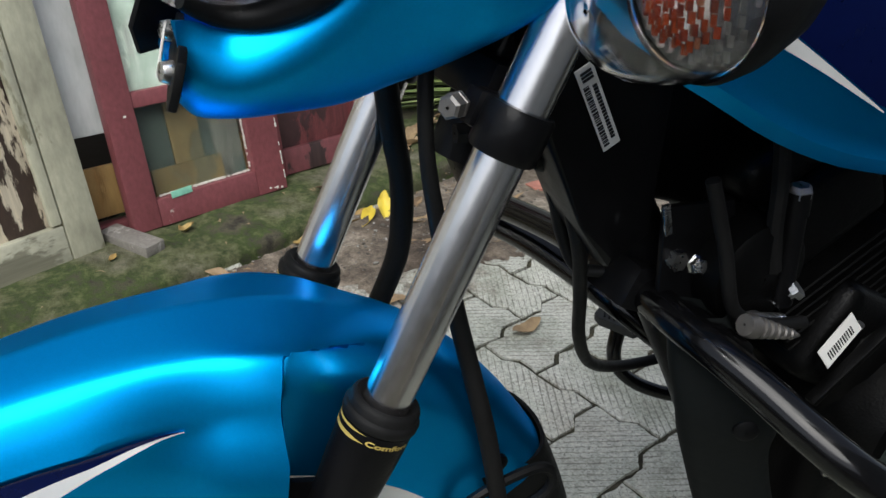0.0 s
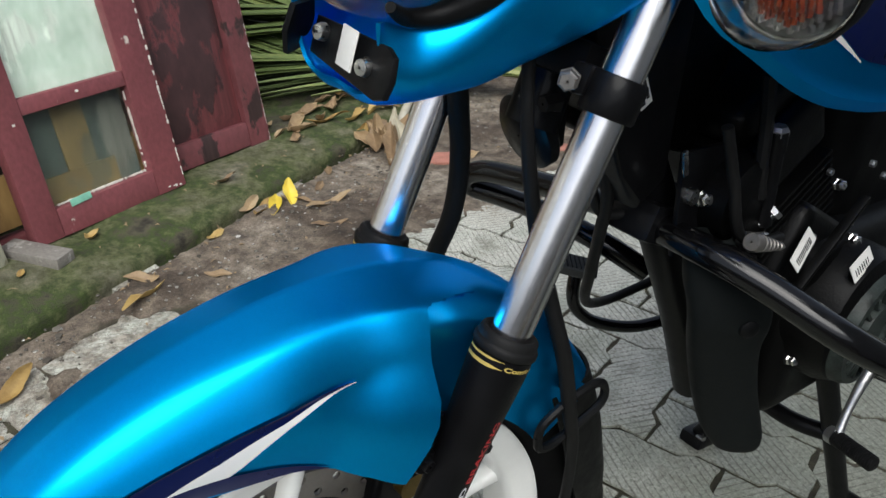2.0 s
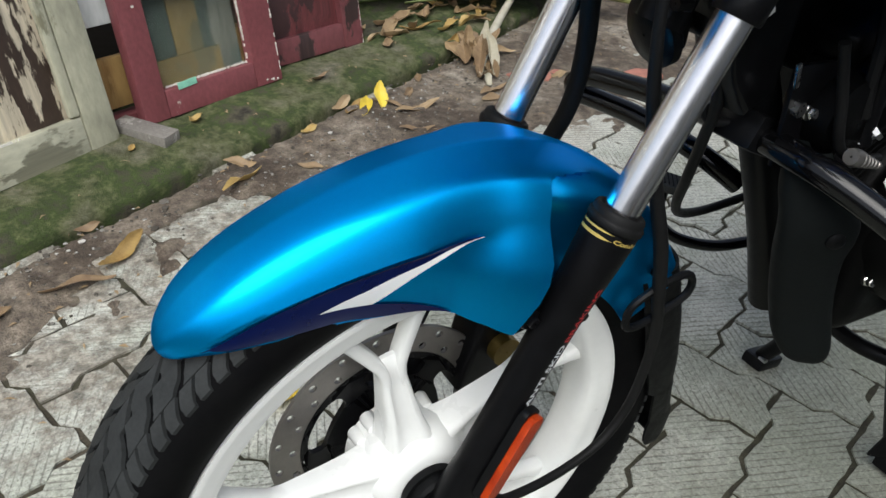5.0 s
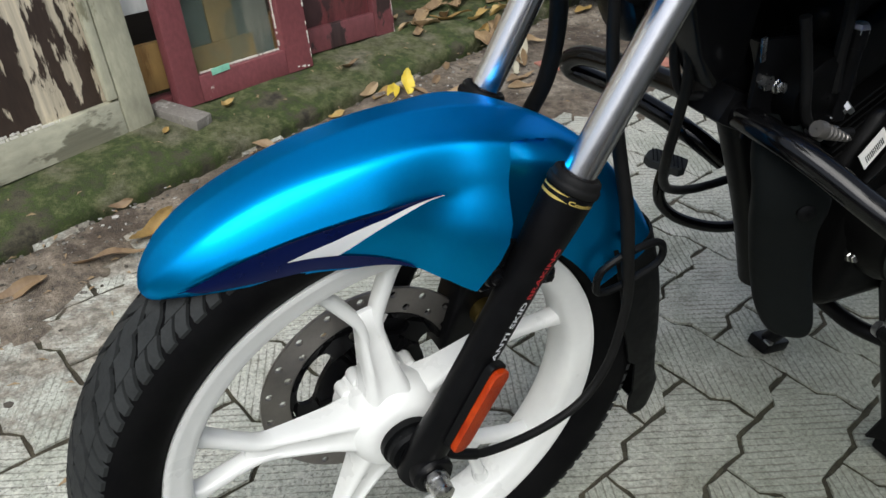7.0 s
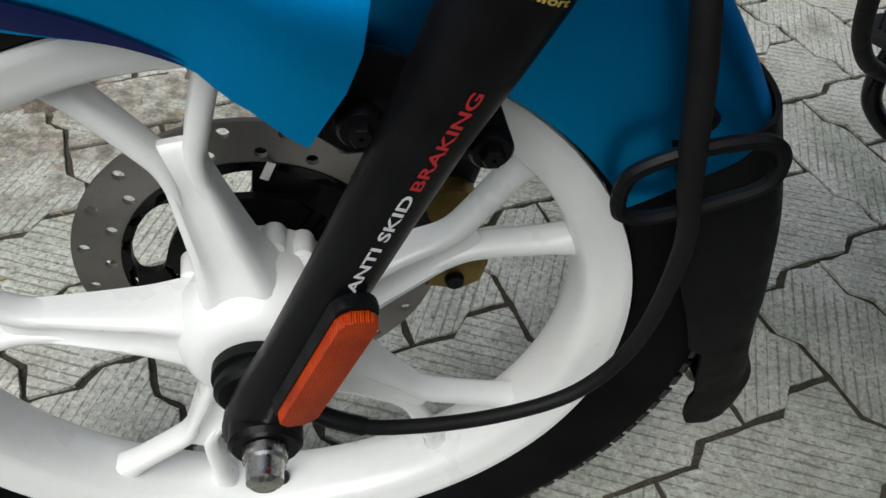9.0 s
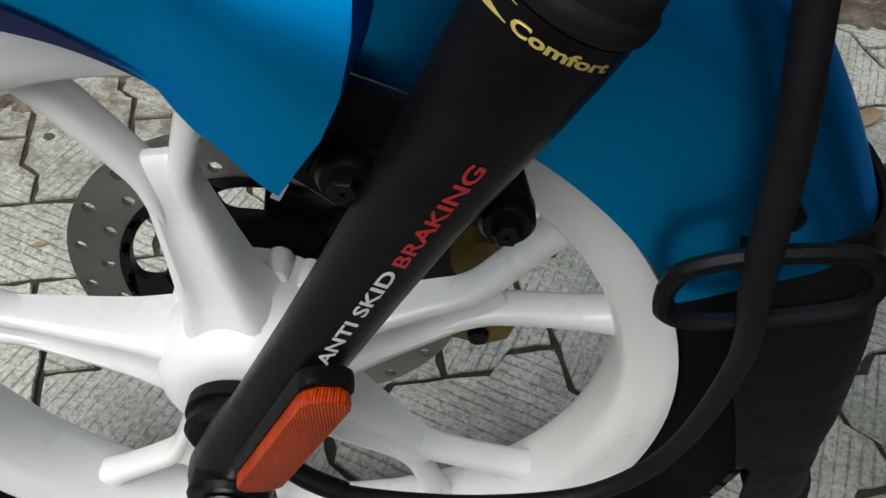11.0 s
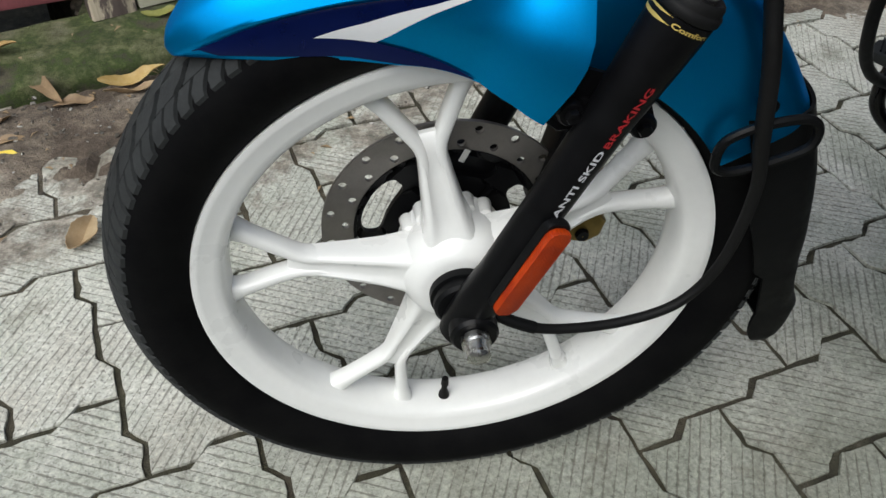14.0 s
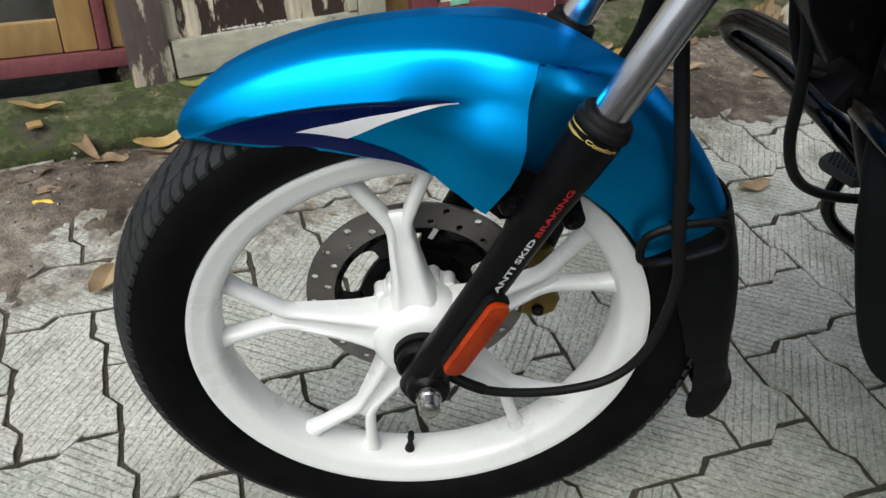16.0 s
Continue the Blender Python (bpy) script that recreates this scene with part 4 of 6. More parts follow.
stalk = thing("dried_stalk", "bleached dry palm sheath lying from kerb to soil", "dried stalk")
part("sheath", tube([(0.965, 1.30, 0.012), (1.00, 1.345, 0.020), (1.06, 1.42, 0.032), (1.20, 1.56, 0.055), (1.36, 1.70, 0.085), (1.48, 1.80, 0.11)], [0.004, 0.010, 0.016, 0.013, 0.011, 0.009], 10), DRY_STALK, stalk)
for k, (x, y, ln, wd, tn) in enumerate(((0.965, 1.275, 0.10, 0.028, 62), (0.99, 1.31, 0.12, 0.034, 44), (1.025, 1.335, 0.10, 0.030, 30), (1.075, 1.40, 0.11, 0.028, 60))):
    part("torn_husk", leaf_bm(ln, wd, 0.6, 0.8, 120 + k), DRY_STALK if k % 2 == 0 else LEAF_DRY, stalk).matrix_world = Matrix.Translation((x, y, 0.006)) @ Matrix.Rotation(radians(tn), 4, "Z")
for k, (x, y, ln, tn, tl) in enumerate(((1.00, 1.36, 0.16, 48, -28), (1.03, 1.36, 0.15, 70, -34), (1.05, 1.40, 0.17, 30, -24), (1.08, 1.44, 0.15, 55, -30))):
    part("torn_husk", leaf_bm(ln, 0.040, 0.5, 0.9, 140 + k), DRY_STALK if k % 2 else LEAF_DRY, stalk, "torn brittle husk").matrix_world = Matrix.Translation((x, y, 0.042)) @ Matrix.Rotation(radians(tn), 4, "Z") @ Matrix.Rotation(radians(tl), 4, "Y")
part("torn_husk", leaf_bm(0.13, 0.05, 0.5, 0.7, 77), LEAF_DRY, stalk).matrix_world = Matrix.Translation((1.02, 1.335, 0.008)) @ Matrix.Rotation(radians(70), 4, "Z")
part("torn_husk", leaf_bm(0.10, 0.03, 0.5, 0.7, 78), LEAF_DRY, stalk).matrix_world = Matrix.Translation((1.13, 1.44, 0.008)) @ Matrix.Rotation(radians(-30), 4, "Z")

# ---- motorcycle ----
bike = thing("motorcycle", "blue and black motorcycle with white front wheel on its stand", "motorcycle")
HUB = V(0.002, 0.009, 0.297)
AX = V(0, 1, 0)


def ring_pt(r, deg, y):
    return HUB + V(r * math.cos(radians(deg)), y, r * math.sin(radians(deg)))


def wheel():
    RIM = 0.2298
    prof = [(-0.029, RIM), (-0.0265, RIM + 0.0006), (-0.024, 0.222), (-0.018, 0.214), (0.018, 0.214), (0.024, 0.222), (0.0265, RIM + 0.0006), (0.029, RIM),
            (0.0293, 0.2262), (0.0286, 0.2235), (0.0272, 0.2200), (0.0256, 0.2130), (0.0238, 0.2068), (0.0205, 0.2036), (0.0115, 0.2012), (0.0, 0.2000), (-0.0115, 0.2012), (-0.0205, 0.2036), (-0.0238, 0.2068), (-0.0256, 0.2130), (-0.0272, 0.2200), (-0.0286, 0.2235), (-0.0293, 0.2262)]
    w = part("front_wheel", lathe(prof, HUB, AX, 112, closed=True), WHITE_RIM, bike, "white painted alloy wheel rim")
    R = 0.298
    t = [(-0.0262, 0.2308), (-0.0310, 0.2345), (-0.0370, 0.245), (-0.0405, 0.256), (-0.0415, 0.266), (-0.0395, 0.2745), (-0.0345, 0.2825), (-0.026, 0.2900), (-0.0145, 0.2955), (0, R)]
    prof = t + [(-a, r) for a, r in t[-2::-1]]
    bm = lathe(prof, (0, 0, 0), AX, 160)
    tyre = part("tyre", bm, TYRE, w, "black road tyre with slanted tread cuts")
    tyre.location = HUB
    # slanted tread bars with gaps between them, proud of the casing
    bars = bmesh.new()
    count = 56
    pitch = 2 * math.pi / count
    # inner blocks span the pitch, outer ones are halved by a short cut
    lanes = ((0.0002, 0.0128, 0.0, 0.82), (0.0128, 0.0268, 0.02, 0.78), (0.0274, 0.0372, -0.20, 0.36), (0.0274, 0.0372, 0.28, 0.38))
    for side in (-1, 1):
        for k in range(count):
            for y0, y1, shift, gap in lanes:
                a0 = pitch * (k + 0.5 * (side > 0) + shift)
                span = pitch * gap
                grid = []
                for i in range(7):
                    y = y0 + (y1 - y0) * i / 6
                    r = float(np.interp(y, [-a for a, _ in t[:3:-1]], [q for _, q in t[:3:-1]]))
                    row = []
                    for j in (0, 1):
                        a = a0 + span * (j - 0.5) * (1.0 if i < 5 else 0.85) + 1.2 * y / 0.298 + (0.026 if y0 > 0.01 else 0.0) + 0.007 * math.sin(y / 0.0375 * 9.0)
                        row.append((y * side, r, a))
                    grid.append(row)
                top, low = [], []
                for row in grid:
                    for y, r, a in row:
                        ca, sa = math.cos(a), math.sin(a)
                        ny = 0.35 * y / 0.03
                        top.append(bars.verts.new((ca * (r + 0.0032), y + 0.0016 * ny, sa * (r + 0.0032))))
                        low.append(bars.verts.new((ca * (r - 0.0006), y, sa * (r - 0.0006))))
                for i in range(6):
                    p = 2 * i
                    bars.faces.new((top[p], top[p + 1], top[p + 3], top[p + 2]))
                    for q in (p, p + 1):
                        bars.faces.new((top[q], top[q + 2], low[q + 2], low[q]))
                for p in (0, 12):
                    bars.faces.new((top[p], top[p + 1], low[p + 1], low[p]))
    tb = part("tread", bars, TREAD, w, "slanted tread blocks")
    tb.location = HUB
    tagged(tb, kind="stuff")
    # hub
    prof = [(-0.034, 0.001), (-0.034, 0.033), (-0.0325, 0.0385), (-0.027, 0.0450), (-0.016, 0.0510), (0.004, 0.0530), (0.018, 0.0490), (0.030, 0.050), (0.037, 0.050), (0.037, 0.001)]
    part("hub", lathe(prof, HUB, AX, 56), WHITE_RIM, w)
    # five forked spokes: two ribs with a valley between them, parting near the rim
    path = [(0.034, 0.0190), (0.055, 0.0155), (0.080, 0.0120), (0.108, 0.0090), (0.128, 0.0076), (0.140, 0.0090), (0.151, 0.0135), (0.168, 0.0220), (0.187, 0.0318), (0.2035, 0.0400)]
    for k in range(5):
        ang = 172.5 + 72 * k
        turn = Matrix.Translation(HUB) @ Matrix.Rotation(-radians(ang), 4, "Y") @ Matrix.Rotation(radians(90), 4, "X")
        bm = bmesh.new()
        for side in (-1, 1):
            c = [p for p in spline([(a, b * side, 0) for a, b in path], 5) if p.x > 0.112]
            rows = []
            for i, p in enumerate(c):
                d = (c[min(i + 1, len(c) - 1)] - c[max(i - 1, 0)]).normalized()
                nrm = V(-d.y, d.x, 0)
                wide = float(np.interp(p.x, [0.112, 0.130, 0.155, 0.185, 0.204], [0.0040, 0.0054, 0.0064, 0.0068, 0.0115]))
                deep = float(np.interp(p.x, [0.112, 0.13, 0.16, 0.20], [0.0105, 0.0108, 0.0098, 0.0105]))
                ring = []
                for g in range(16):
                    ca, sa = math.cos(math.pi * g / 8), math.sin(math.pi * g / 8)
                    ring.append(p + nrm * wide * math.copysign(abs(ca) ** 0.7, ca) + V(0, 0, deep * math.copysign(abs(sa) ** 0.7, sa)))
                rows.append(ring)
            grid_surface(rows, bm=bm, close_v=True)
        rows = []
        for x in [0.030 + 0.0045 * i for i in range(26)] + [0.1455, 0.1480, 0.1498, 0.1510]:
            half = float(np.interp(x, [0.030, 0.045, 0.065, 0.090, 0.115, 0.132, 0.145, 0.1515], [0.0285, 0.0235, 0.0190, 0.0160, 0.0136, 0.0122, 0.0105, 0.0070]))
            deep = float(np.interp(x, [0.030, 0.045, 0.07, 0.112, 0.132, 0.142, 0.148, 0.1515], [0.0260, 0.0215, 0.0170, 0.0120, 0.0098, 0.0078, 0.0050, 0.0020]))
            groove = 0.0026 * soft(0.045, 0.065, x) * soft(0.140, 0.115, x)
            ring = []
            for u, z in ((-1, -0.8), (-1.0, 0.25), (-0.96, 0.62), (-0.86, 0.88), (-0.72, 0.99), (-0.58, 1.0), (-0.40, 0.97), (-0.2, 0.95), (0, 0.945), (0.2, 0.95), (0.40, 0.97), (0.58, 1.0), (0.72, 0.99), (0.86, 0.88), (0.96, 0.62), (1.0, 0.25), (1, -0.8), (0.6, -1), (-0.6, -1)):
                cut = groove * soft(0.62, 0.30, abs(u)) if z > 0.9 else 0.0
                ring.append(V(x, half * u, deep * z - cut))
            rows.append(ring)
        grid_surface(rows, bm=bm, close_v=True)
        bm.verts.ensure_lookup_table()
        bm.faces.new([bm.verts[len(bm.verts) - len(ring) + k] for k in range(len(ring))])
        bmesh.ops.transform(bm, matrix=turn, verts=bm.verts)
        part("spoke", bm, WHITE_RIM, w)
    for k in range(5):
        ang = 172.5 + 36 + 72 * k
        for q in (-11, 11):
            c = HUB + V(0.048 * math.cos(radians(ang + q)), 0, 0.048 * math.sin(radians(ang + q)))
            part("hub_boss", lathe([(0.016, 0.0), (0.016, 0.004), (0.018, 0.0066), (0.034, 0.0080), (0.036, 0.007), (0.036, 0.0)], c, AX, 18), WHITE_RIM, w)
    # valve
    d = (ring_pt(1, -92, 0) - HUB).normalized()
    part("valve_stem", lathe([(0.170, 0.001), (0.170, 0.0036), (0.180, 0.0042), (0.1805, 0.0028), (0.190, 0.0034), (0.194, 0.0052), (0.1995, 0.0060)], HUB + V(0, -0.004, 0), d, 16), RUBBER, w, "black rubber valve stem")
    return w


wheel()


def brake_disc():
    y = 0.052
    d = part("brake_disc", bmesh.new(), DISC_STEEL, bike, "drilled steel brake disc")
    # ring with drilled holes, built as a band of quads round each hole
    bm = bmesh.new()
    n, r0, r1 = 20, 0.090, 0.1205
    for k in range(n):
        a0, a1 = 2 * math.pi * k / n, 2 * math.pi * (k + 1) / n
        for lane in (0, 1):
            ra, rb = (r0, (r0 + r1) / 2) if lane == 0 else ((r0 + r1) / 2, r1)
            shift = 0.30 if lane else 0.70
            am, rm, hole = a0 + (a1 - a0) * shift, (ra + rb) / 2, 0.0040
            m = 16
            edge = []
            for j in range(m):
                g = 2 * math.pi * j / m
                ex, ey = math.cos(g), math.sin(g)
                q = max(abs(ex), abs(ey))
                ex, ey = ex / q, ey / q
                aa = am + (a1 - a0) / 2 * ex + (0.5 - shift) * (a1 - a0)
                edge.append((rm + (rb - ra) / 2 * ey, aa))
            for face_y in (-0.002, 0.002):
                ov = [bm.verts.new((r * math.cos(a), face_y, r * math.sin(a))) for r, a in edge]
                iv = []
                for j in range(m):
                    g = 2 * math.pi * j / m
                    iv.append(bm.verts.new(((rm + hole * math.sin(g)) * math.cos(am) - hole * math.cos(g) * math.sin(am), face_y, (rm + hole * math.sin(g)) * math.sin(am) + hole * math.cos(g) * math.cos(am))))
                for j in range(m):
                    bm.faces.new((ov[j], ov[(j + 1) % m], iv[(j + 1) % m], iv[j]))
                if face_y < 0:
                    front = iv
            for j in range(m):
                bm.faces.new((front[j], front[(j + 1) % m], iv[(j + 1) % m], iv[j]))
    bmesh.ops.remove_doubles(bm, verts=bm.verts, dist=1e-5)
    for r in (r0, r1):
        lathe([(-0.002, r), (0.002, r)], (0, 0, 0), AX, 80, bm=bm)
    bm.to_mesh(d.data)
    bm.free()
    d.location = HUB + V(0, y, 0)
    # black carrier with five windows
    bm = bmesh.new()
    m = 48
    for k in range(5):
        mid = radians(10.5 + 72 * k)
        rim, slot = [], []
        for j in range(m):
            g = 2 * math.pi * (j + 0.5) / m
            ex, ey = math.cos(g), math.sin(g)
            sx, sy = math.copysign(abs(ex) ** 0.6, ex), math.copysign(abs(ey) ** 0.6, ey)
            q = max(abs(ex), abs(ey))
            for ring, a, r in ((rim, mid + radians(36) * ex / q, 0.0733 + 0.0142 * ey / q), (slot, mid + radians(26) * sx, 0.0733 + 0.0112 * sy)):
                ring.append(bm.verts.new((r * math.cos(a), 0.003, r * math.sin(a))))
        for j in range(m):
            bm.faces.new((rim[j], rim[(j + 1) % m], slot[(j + 1) % m], slot[j]))
    for r0c, r1c in ((0.030, 0.0591), (0.0875, 0.0905)):
        rings = [[bm.verts.new((r * math.cos(2 * math.pi * k / 120), 0.003, r * math.sin(2 * math.pi * k / 120))) for k in range(120)] for r in (r0c, r1c)]
        for k in range(120):
            bm.faces.new((rings[0][k], rings[0][(k + 1) % 120], rings[1][(k + 1) % 120], rings[1][k]))
    bmesh.ops.remove_doubles(bm, verts=bm.verts, dist=0.0012)
    part("disc_carrier", thicken(bm, 0.006), BLACK_PAINT, d, "black disc carrier")
    part("disc_sticker", box((0.0055, 0.001, 0.014), (0.012, -0.0048, 0.085), Matrix.Rotation(radians(25), 4, "Y"), 0.0003), SCRAP_WHITE, d, "small white sticker")
    return d


brake_disc()

# fork: axis of each leg from the axle up
RAKE = V(0.43, -0.038, 1).normalized()
NEAR_Y, FAR_Y = -0.058, 0.097


def leg_pt(y, s):
    return V(0.006, y, 0.306) + RAKE * s


def fork_leg(y, near):
    rise = 0.0 if near else 0.008
    o = leg_pt(y, 0)
    prof = [(-0.034, 0.001), (-0.034, 0.012), (-0.030, 0.0165), (-0.018, 0.0185), (0.02, 0.0190), (0.05, 0.0168), (0.12, 0.0164), (0.17, 0.0168), (0.215, 0.0176), (0.245, 0.0195), (0.268, 0.0209), (0.286, 0.0217), (0.2975, 0.0217), (0.298, 0.001)]
    leg = part("fork_leg", lathe([(a + (rise if a > 0.2 else 0), r) for a, r in prof], o, RAKE, 40), BLACK_PAINT, bike, "satin black fork slider")
    seal = [(0.2982, 0.001), (0.2982, 0.0220), (0.2995, 0.0230), (0.3035, 0.0231), (0.3045, 0.0224), (0.3055, 0.0214), (0.3090, 0.0211), (0.3110, 0.0202), (0.3120, 0.0186), (0.3112, 0.0168), (0.3085, 0.0152), (0.3080, 0.0142)]
    part("dust_seal", lathe([(a + rise, r) for a, r in seal], o, RAKE, 40), RUBBER, leg, "black rubber dust seal")
    for s0, s1 in ((0.2893, 0.2918), (0.2950, 0.2966)):
        r, s0, s1 = 0.0219, s0 + rise, s1 + rise
        rows = []
        for i in range(25):
            g = radians(140 + 90 * i / 24)
            n = V(0, 1, 0).cross(RAKE)
            dirv = n * math.cos(g) + V(0, 1, 0) * math.sin(g)
            wide = 1.0 if i < 18 else max(0.12, 1 - (i - 17) / 7)
            rows.append([o + RAKE * (s0 + (s1 - s0) * (0.5 - 0.5 * wide)) + dirv * r, o + RAKE * (s0 + (s1 - s0) * (0.5 + 0.5 * wide)) + dirv * r])
        part("gold_band", grid_surface(rows), GOLD_FILM, leg, "gold stripe")
    tubeob = part("fork_tube", lathe([(0.29, 0.0142), (0.64, 0.0142), (0.64, 0.001)], o, RAKE, 40), CHROME, bike, "polished chrome fork tube")
    # axle lug
    lug = lathe([(-0.022, 0.001), (-0.022, 0.0185), (-0.019, 0.021), (0.019, 0.021), (0.022, 0.0185), (0.022, 0.001)], V(HUB.x + 0.004, y, HUB.z - 0.002), AX, 28)
    part("axle_lug", lug, BLACK_PAINT, leg)
    return leg


near_leg = fork_leg(NEAR_Y, True)
far_leg = fork_leg(FAR_Y, False)


def on_leg(y, s, g, r):
    """A point on a fork slider: s along the leg, g degrees round it (-90 faces the camera's side)."""
    n = V(1, 0, 0) - RAKE * RAKE.x
    n.normalize()
    return leg_pt(y, s) + (n * math.cos(radians(g)) + V(0, 1, 0) * math.sin(radians(g))) * r


def leg_radius(s):
    return float(np.interp(s, [0.02, 0.05, 0.12, 0.17, 0.215, 0.245, 0.268, 0.290], [0.019, 0.0168, 0.0164, 0.0168, 0.0176, 0.0195, 0.0209, 0.0217]))


def word_on_leg(name, text, size, s0, length, g0, material, label):
    pts, faces = lettering(text, size, 0.0002)
    x1 = max(p.x for p in pts)
    h = max(p.y for p in pts)
    k = length / x1

    def where(p):
        s = s0 + p.x * k
        r = leg_radius(s) + 0.0005
        g = g0 - math.degrees((p.y - h / 2) * 0.78 / r)
        return on_leg(NEAR_Y, s, g, r)
    return part(name, placed_faces(pts, faces, where), material, near_leg, label, smooth=False)


word_on_leg("lettering", "ANTI SKID", 0.0088, 0.130, 0.065, -88, LETTER_WHITE, "white words ANTI SKID")
word_on_leg("lettering", "BRAKING", 0.0088, 0.1975, 0.0535, -86, RED_FILM, "red word BRAKING")


def collar_word():
    pts, faces = lettering("Comfort", 0.0062, 0.0002)
    x1 = max(p.x for p in pts)

    def where(p):
        g = -128 + p.x / x1 * 76
        return on_leg(NEAR_Y, 0.2905 + p.y * 0.75, g, 0.0220)
    return part("lettering", placed_faces(pts, faces, where), GOLD_FILM, near_leg, "gold word Comfort", smooth=False)


collar_word()

# amber reflector on its mount
refl_m = Matrix.Translation(on_leg(NEAR_Y, 0.076, -74, 0.0205)) @ Matrix((V(1, 0, 0) - RAKE * RAKE.x, V(0, 1, 0), RAKE)).transposed().to_4x4() @ Matrix.Rotation(radians(14), 4, "Z")
def rounded(x0, x1, z0, z1, r, n=5):
    out = []
    for cx, cz, a0 in ((x1 - r, z1 - r, 0), (x0 + r, z1 - r, 90), (x0 + r, z0 + r, 180), (x1 - r, z0 + r, 270)):
        out += [(cx + r * math.cos(radians(a0 + 90 * k / n)), cz + r * math.sin(radians(a0 + 90 * k / n))) for k in range(n + 1)]
    return out


part("reflector_mount", prism(rounded(-0.0122, 0.0122, -0.046, 0.0535, 0.006), 0.008, refl_m @ Matrix.Rotation(radians(90), 4, "X"), 0.002), BLACK_PLASTIC, near_leg, "black reflector mount")
part("reflector", prism(rounded(-0.0112, 0.0112, -0.0445, 0.0505, 0.0058), 0.007, refl_m @ Matrix.Translation((0, -0.0072, 0)) @ Matrix.Rotation(radians(90), 4, "X"), 0.0022, seg=3), AMBER, near_leg, "amber side reflector")

# axle, speedometer drive and its cable
part("speedometer_drive", lathe([(-0.056, 0.016), (-0.056, 0.0235), (-0.053, 0.0265), (-0.048, 0.0265), (-0.0475, 0.0245), (-0.044, 0.0245), (-0.0435, 0.0285), (-0.036, 0.0285), (-0.0345, 0.025)], HUB, AX, 40), BLACK_PLASTIC, bike, "black speedometer drive at the hub")
axle = part("axle_nut", lathe([(-0.1125, 0.0), (-0.1120, 0.0070), (-0.1095, 0.0102), (-0.098, 0.0108), (-0.0965, 0.0125), (-0.090, 0.0125), (-0.089, 0.001)], V(HUB.x + 0.004, HUB.y, HUB.z - 0.002), AX, 24), STEEL, bike, "bright steel axle nut")
part("speedometer_cable", tube([(0.020, -0.050, 0.297), (0.050, -0.062, 0.285), (0.087, -0.062, 0.275), (0.143, -0.060, 0.275), (0.192, -0.058, 0.292), (0.219, -0.058, 0.340), (0.225, -0.058, 0.415), (0.213, -0.059, 0.470), (0.204, -0.054, 0.525), (0.196, -0.042, 0.572), (0.187, -0.033, 0.619), (0.177, -0.028, 0.673), (0.169, -0.027, 0.728), (0.172, -0.020, 0.80)], [0.0047, 0.0047, 0.0047, 0.0047, 0.0047, 0.0047, 0.0050, 0.0064, 0.0066, 0.0064, 0.0062, 0.0055, 0.0046, 0.0046], 12), RUBBER, bike, "black speedometer cable")
part("cable_ferrule", tube([(0.020, -0.050, 0.297), (0.040, -0.059, 0.289), (0.062, -0.063, 0.281)], 0.0058, 10), BLACK_PLASTIC, bike)

# gold brake caliper on the far leg
CAL = Matrix.Translation((0.112, 0.066, 0.372)) @ Matrix.Rotation(radians(14), 4, "Y")
cal = part("brake_caliper", prism([(-0.020, -0.060), (0.012, -0.066), (0.026, -0.050), (0.027, 0.030), (0.018, 0.060), (-0.010, 0.064), (-0.022, 0.040)], 0.044, CAL @ Matrix.Rotation(radians(90), 4, "X"), 0.007, seg=3), BLACK_PAINT, bike, "black brake caliper with gold bracket")
part("caliper_lug", prism([(-0.020, -0.016), (0.004, -0.022), (0.018, -0.014), (0.022, 0.004), (0.010, 0.020), (-0.018, 0.020)], 0.020, Matrix.Translation((0.131, 0.050, 0.300)) @ Matrix.Rotation(radians(90), 4, "X"), 0.004, seg=3), GOLD, cal)
part("slide_pin", lathe([(-0.0145, 0.001), (-0.0145, 0.006), (-0.010, 0.007), (0.0, 0.007)], V(0.130, 0.050, 0.291), AX, 12), BLACK_PAINT, cal, "dark slide pin")
part("caliper_piston", lathe([(0.034, 0.001), (0.034, 0.016), (0.048, 0.016), (0.050, 0.014), (0.050, 0.001)], V(0.124, -0.003, 0.365), AX, 24), GOLD, cal)
for dx, dz in ((0.014, -0.022), (-0.002, 0.040)):
    part("caliper_bolt", lathe([(0.034, 0.001), (0.034, 0.006), (0.040, 0.006), (0.050, 0.005)], V(0.118 + dx, 0.0, 0.365 + dz), AX, 6), STEEL, cal)
arc = [(0.058, 28), (0.098, 30), (0.098, 62), (0.092, 88), (0.056, 92), (0.052, 60)]
part("caliper_bracket", prism([(HUB.x + r * math.cos(radians(a)), HUB.z + r * math.sin(radians(a))) for r, a in arc], 0.008, Matrix.Translation((0, 0.072, 0)) @ Matrix.Rotation(radians(90), 4, "X"), 0.003), BLACK_PAINT, bike)

# ---- front fender ----
def flowing(table, x):
    """A table read with its corners rounded off."""
    reach = min(3.5, abs(x - table[0][0]), abs(x - table[-1][0]))
    return sum(lerp_table(table, x + reach * k / 4) for k in range(-4, 5)) / 9


